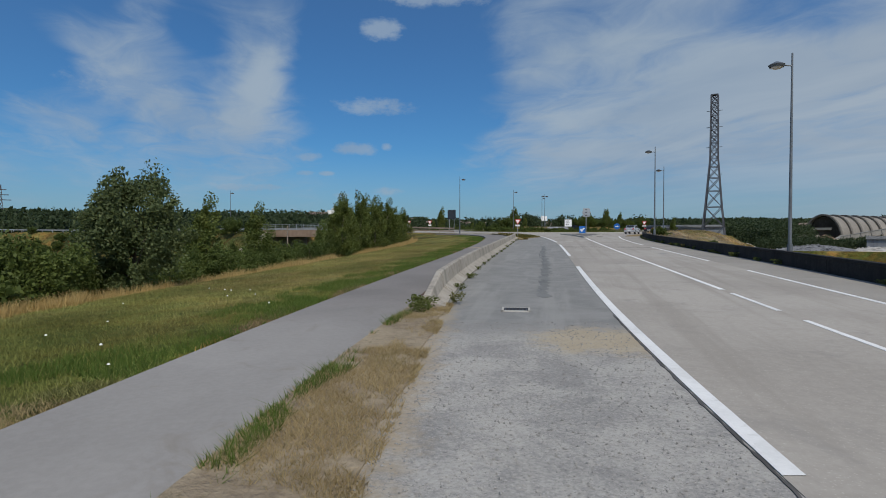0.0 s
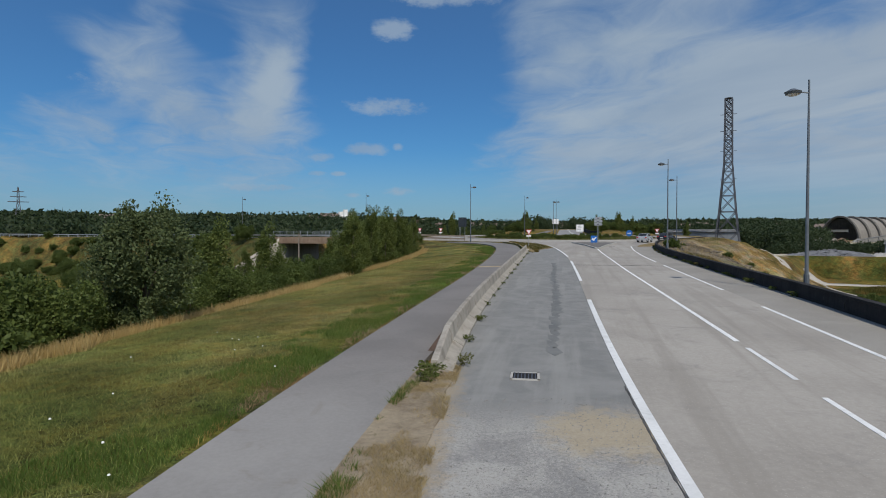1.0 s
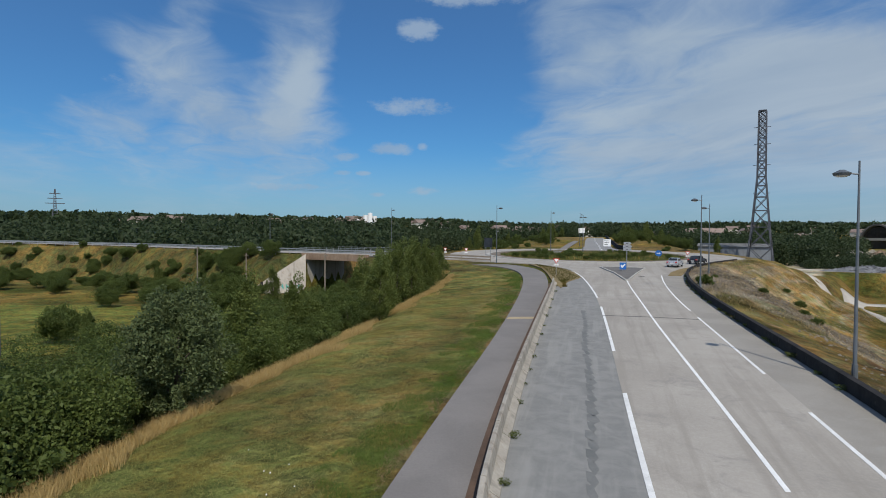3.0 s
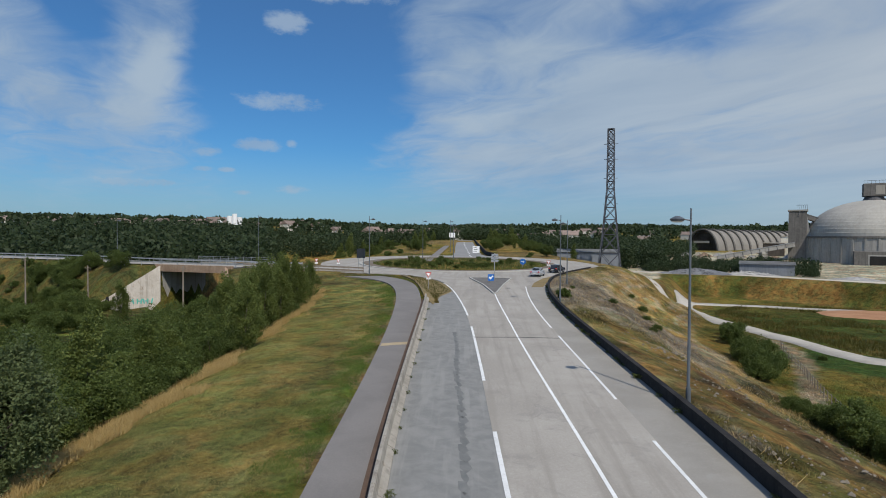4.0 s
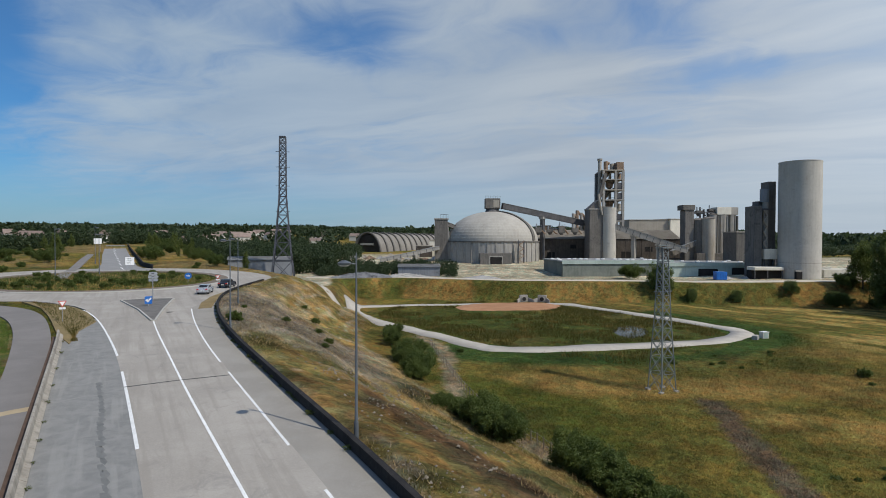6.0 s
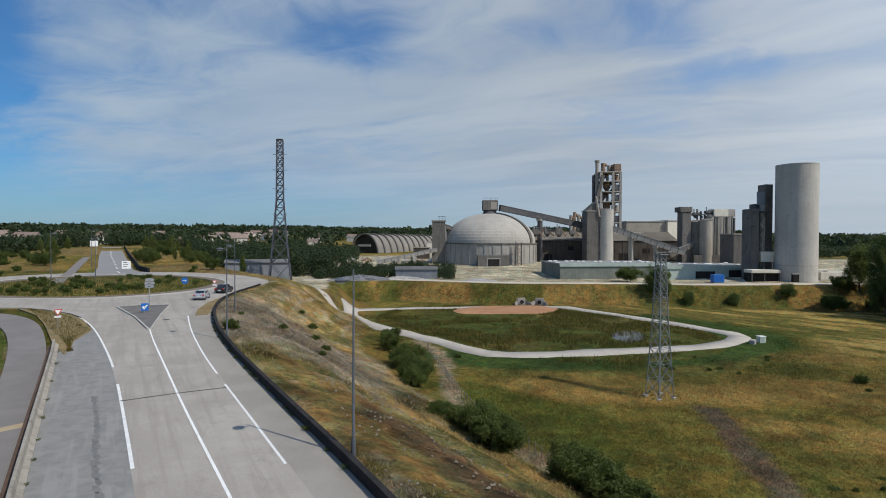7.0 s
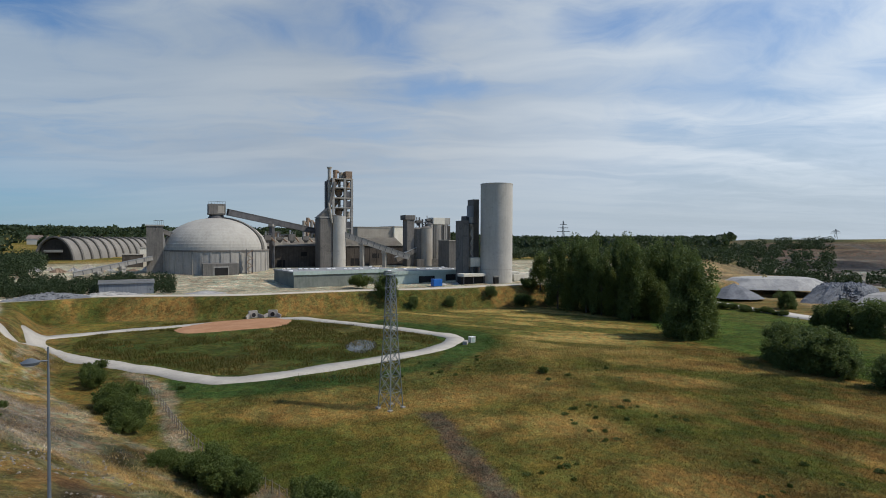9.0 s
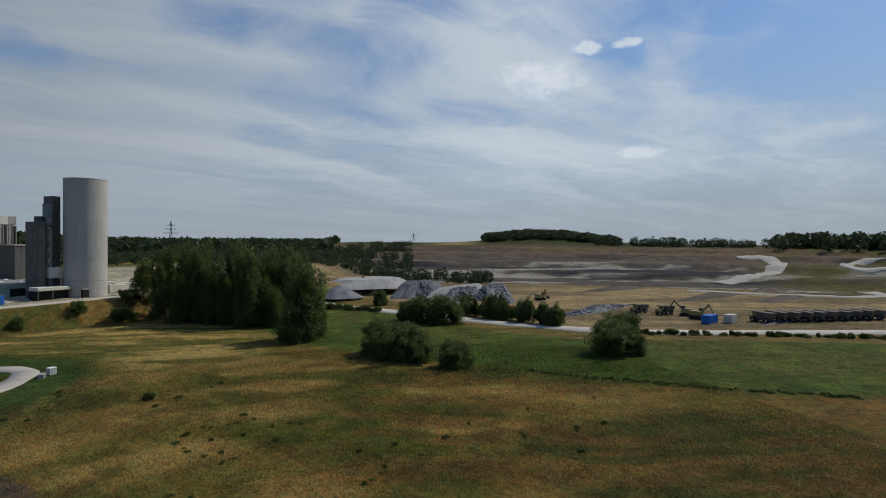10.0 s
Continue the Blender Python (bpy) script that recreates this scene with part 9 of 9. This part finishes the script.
tufts("verge_edge_grass", 110000, edge_pts, 0.12, M_GRASS_GREEN, "longer green grass along the footpath edge", 0.007, 0.5)
def straw_pts(n):
    p = band(lambda y: X_GRASS(y) - 13.4, lambda y: X_GRASS(y) - 8.8, 4, 95, 1.2)(n)
    edge = X_GRASS(p[:, 1]) - p[:, 0]
    return p[(fbm(p[:, 0], p[:, 1], 3.0, 91, 3) + 0.16 * (edge - 10.4)) > 0.50]


tufts("straw_edge", 110000, straw_pts, 0.48, M_DRY, "tall straw grass at the top of the slope", 0.012)
on_verge = band(lambda y: X_PATH(y) + 0.02, lambda y: X_JERSEY(y) + 0.12, 2.0, 13.0, 1.3)


def verge_pts(n):
    p = on_verge(n)
    keep = fbm(p[:, 0], p[:, 1], 0.8, 97, 4) > 0.44 + 0.14 * rng.uniform(0, 1, n)
    p = p[keep]
    return np.column_stack([p, zr(p[:, 1]) + 0.012])


tufts("verge_straw", 64000, verge_pts, 0.06, M_MEADOW_STRAW, "dry straw mat beside the footpath", 0.004, 1.1)
tufts("verge_weeds", 14000, lambda n: (lambda q: q[q[:, 0] - X_PATH(q[:, 1]) < 0.30 + 0.5 * (fbm(q[:, 0], q[:, 1], 1.1, 99, 3) - 0.5)])(verge_pts(n * 2)), 0.11, M_GRASS_GREEN, "green weeds between footpath and straw", 0.006, 0.7)
def bank_pts(n):
    p = band(lambda y: X_WALL(y) + 0.5, lambda y: X_WALL(y) + 27, 10, 112, 1.0)(n)
    return p[fbm(p[:, 0], p[:, 1], 11, 21) < 0.55]


tufts("bank_grass", 110000, bank_pts, 0.22, M_TUFT, "dry grass on the stony bank", 0.024, 0.9)
tufts("bank_straw", 12000, bank_pts, 0.40, M_DRY, "taller straw on the stony bank", 0.016, 0.6)


def meadow_pts(n):
    x = rng.uniform(38, 130, n)
    y = rng.uniform(-75, 60, n)
    keep = (x - X_WALL(y) > 27) & (np.hypot(x, y) < 135) & (((x - 104) / 38) ** 2 + ((y - 78) / 44) ** 2 > 1)
    return np.stack([x[keep], y[keep]], 1)


tufts("meadow_grass", 260000, meadow_pts, 0.28, M_TUFT, "rough olive meadow grass", 0.035, 0.9)


def island_pts(n):
    a, r = rng.uniform(0, 2 * math.pi, n), 19.5 * np.sqrt(rng.uniform(0, 1, n))
    return np.stack([ROUND[0] + r * np.cos(a), ROUND[1] + r * np.sin(a)], 1)


tufts("island_straw", 9000, island_pts, 0.5, M_GRASS, "overgrown grass on the roundabout island", 0.05)
tufts("corner_straw", 9000, lambda n: np.column_stack([*(lambda y: (9.6 + (np.interp(y, [62, 68.5, 73.6, 87, 92, 96], [8.8, 10.4, 12.8, 12.8, 11, 8.8]) - 9.6) * rng.uniform(0, 1, n), y))(rng.uniform(63, 95, n))]), 0.35, M_MEADOW, "dry grass on the roundabout corner", 0.03)
# weeds at the foot of the barriers
random.seed(41)
WEED = make_plant("weed", "green weed tuft at the foot of the barrier", "weed", "weeds", 0.30, 0.22, 420, 16, 0.09, 0.022, M_GRASS, 0.006)
WEED.matrix_basis = pose(0.3, 13.0, float(zr(13.0)))
for y, s in ((12.2, 1.3), (12.0, 1.5), (11.7, 1.0), (15.6, 1.0), (18.9, 0.9), (19.3, 0.6), (22.5, 0.7), (25, 0.7), (27.4, 0.6), (30, 0.7), (33, 0.6), (36, 0.7), (39, 0.6), (43, 0.8), (47, 0.7), (52, 0.8), (58, 0.9), (63, 0.9)):
    o = copy_thing(WEED, pose(float(X_JERSEY(y)) + 0.05 - (0.5 if y < 12.3 else 0), y, float(zr(y)) - 0.01, 0, 0, 37 * y) @ Matrix.Diagonal((s * (0.5 + random.random()), s * (0.5 + 0.8 * random.random()), s * 0.8, 1)))
random.seed(43)
FLOWER = None
for k in range(16):
    y = 3.2 + 16 * random.random() ** 1.4
    x = float(X_GRASS(y)) - 0.3 - 6 * random.random()
    if FLOWER is None:
        FLOWER = new("wild_flower")
        tagged(FLOWER, "white wild flower head on a thin stem in the grass", "flower", "wild flowers")
        part("stem", rod(bmesh.new(), (0, 0, 0), (0, 0, 0.28), 0.004, None, 5), M_LEAF, FLOWER)
        bm = drum(bmesh.new(), 0, 0, 0.27, 0.29, 0.022, 0.016, 9)
        part("umbel", bm, M_FLOWER, FLOWER)
        FLOWER.matrix_basis = pose(x, y, gz(x, y))
    else:
        copy_thing(FLOWER, pose(x, y, gz(x, y), 0, 0, 20 * k) @ Matrix.Diagonal((1, 1, random.uniform(0.7, 1.2), 1)))


def pebbles():
    """Loose chippings on the broken asphalt."""
    k = 5200
    y = 2.2 + 8.5 * rng.uniform(0, 1, k) ** 1.3
    x = X_JERSEY(y) + (X_LEFT(y) - 0.25 - X_JERSEY(y)) * rng.uniform(0, 1, k) ** 1.25
    s = 0.006 + 0.011 * rng.uniform(0, 1, k) ** 2.5
    oct_v = np.array([(1, 0, 0), (-1, 0, 0), (0, 1, 0), (0, -1, 0), (0, 0, 0.8), (0, 0, -0.8)])
    oct_f = np.array([(0, 2, 4), (2, 1, 4), (1, 3, 4), (3, 0, 4), (2, 0, 5), (1, 2, 5), (3, 1, 5), (0, 3, 5)])
    v = oct_v[None] * s[:, None, None] * rng.uniform(0.6, 1.4, (k, 6, 1)) + np.stack([x, y, zr(y) - 0.006 + s * 0.3], 1)[:, None]
    f = (oct_f[None] + 6 * np.arange(k)[:, None, None]).reshape(-1, 3)
    tagged(mesh_part("loose_chippings", v.reshape(-1, 3), f, M_RUBBLE), "loose stone chippings on the broken asphalt", "gravel", kind="stuff")


pebbles()


def bank_stones():
    """Loose stones on the bare parts of the bank."""
    k = 9000
    y = rng.uniform(12, 108, k)
    x = X_WALL(y) + 0.8 + 24 * rng.uniform(0, 1, k)
    keep = fbm(x, y, 6, 21) + 0.25 * np.exp(-(((x - 34) / 11) ** 2 + ((y - 71) / 17) ** 2)) > 0.52
    x, y = x[keep], y[keep]
    k = len(x)
    s = 0.025 + 0.13 * rng.uniform(0, 1, k) ** 5
    oct_v = np.array([(1, 0, 0), (-1, 0, 0), (0, 1, 0), (0, -1, 0), (0, 0, 0.8), (0, 0, -0.8)])
    oct_f = np.array([(0, 2, 4), (2, 1, 4), (1, 3, 4), (3, 0, 4), (2, 0, 5), (1, 2, 5), (3, 1, 5), (0, 3, 5)])
    v = oct_v[None] * s[:, None, None] * rng.uniform(0.6, 1.4, (k, 6, 1)) + np.stack([x, y, land(x, y) + s * 0.3], 1)[:, None]
    f = (oct_f[None] + 6 * np.arange(k)[:, None, None]).reshape(-1, 3)
    tagged(mesh_part("bank_stones", v.reshape(-1, 3), f, M_BANK_STONE), "loose pale stones on the dry bank", "stones", kind="stuff")


bank_stones()
random.seed(71)
for x, y, rx, n in ((30.5, 74, 3.0, 150), (33, 66, 3.4, 170), (28.5, 62, 2.6, 120), (36, 80, 3.0, 140), (26.5, 54, 2.4, 90), (29, 48, 2.6, 90), (40, 88, 3.0, 120), (24.5, 44, 2.2, 70), (34, 56, 3.2, 110), (39, 72, 3.0, 110)):
    boulders(x, y, rx, rx * 0.55, 0.25, random.uniform(40, 80), n, 0.10, "patch of weathered stones in the bank", M_BANK_STONE)


def loop_pts(n):
    p = np.stack([rng.uniform(74, 138, n), rng.uniform(46, 130, n)], 1)
    d, _ = to_line(p[:, 0], p[:, 1], LOOP + LOOP[:1])
    ang = ((p[:, 0] - 104) / 33) ** 2 + ((p[:, 1] - 82) / 46) ** 2
    red = ((p[:, 0] - 120) / 18) ** 2 + ((p[:, 1] - 106) / 12) ** 2
    return p[(d > 3.2) & (ang < 1) & (red > 1) & (fbm(p[:, 0], p[:, 1], 9, 3) > 0.42)]


tufts("pond_reeds", 60000, loop_pts, 0.7, M_MEADOW, "coarse reeds and weeds inside the track loop", 0.05, 0.4)
WALL_WEED = put(WEED, 15, 24, 1.0)
for k in range(40):
    y = 16 + 62 * random.random()
    s = random.uniform(0.5, 1.4)
    copy_thing(WEED, pose(float(X_WALL(y)) - 0.06, y, float(zr(y)) - 0.02, 0, 0, 50 * k) @ Matrix.Diagonal((s * 0.8, s * 1.6, s * 0.8, 1)))
WALL_WEED.matrix_basis = pose(float(X_WALL(40)) - 0.05, 40, float(zr(40)) - 0.02)
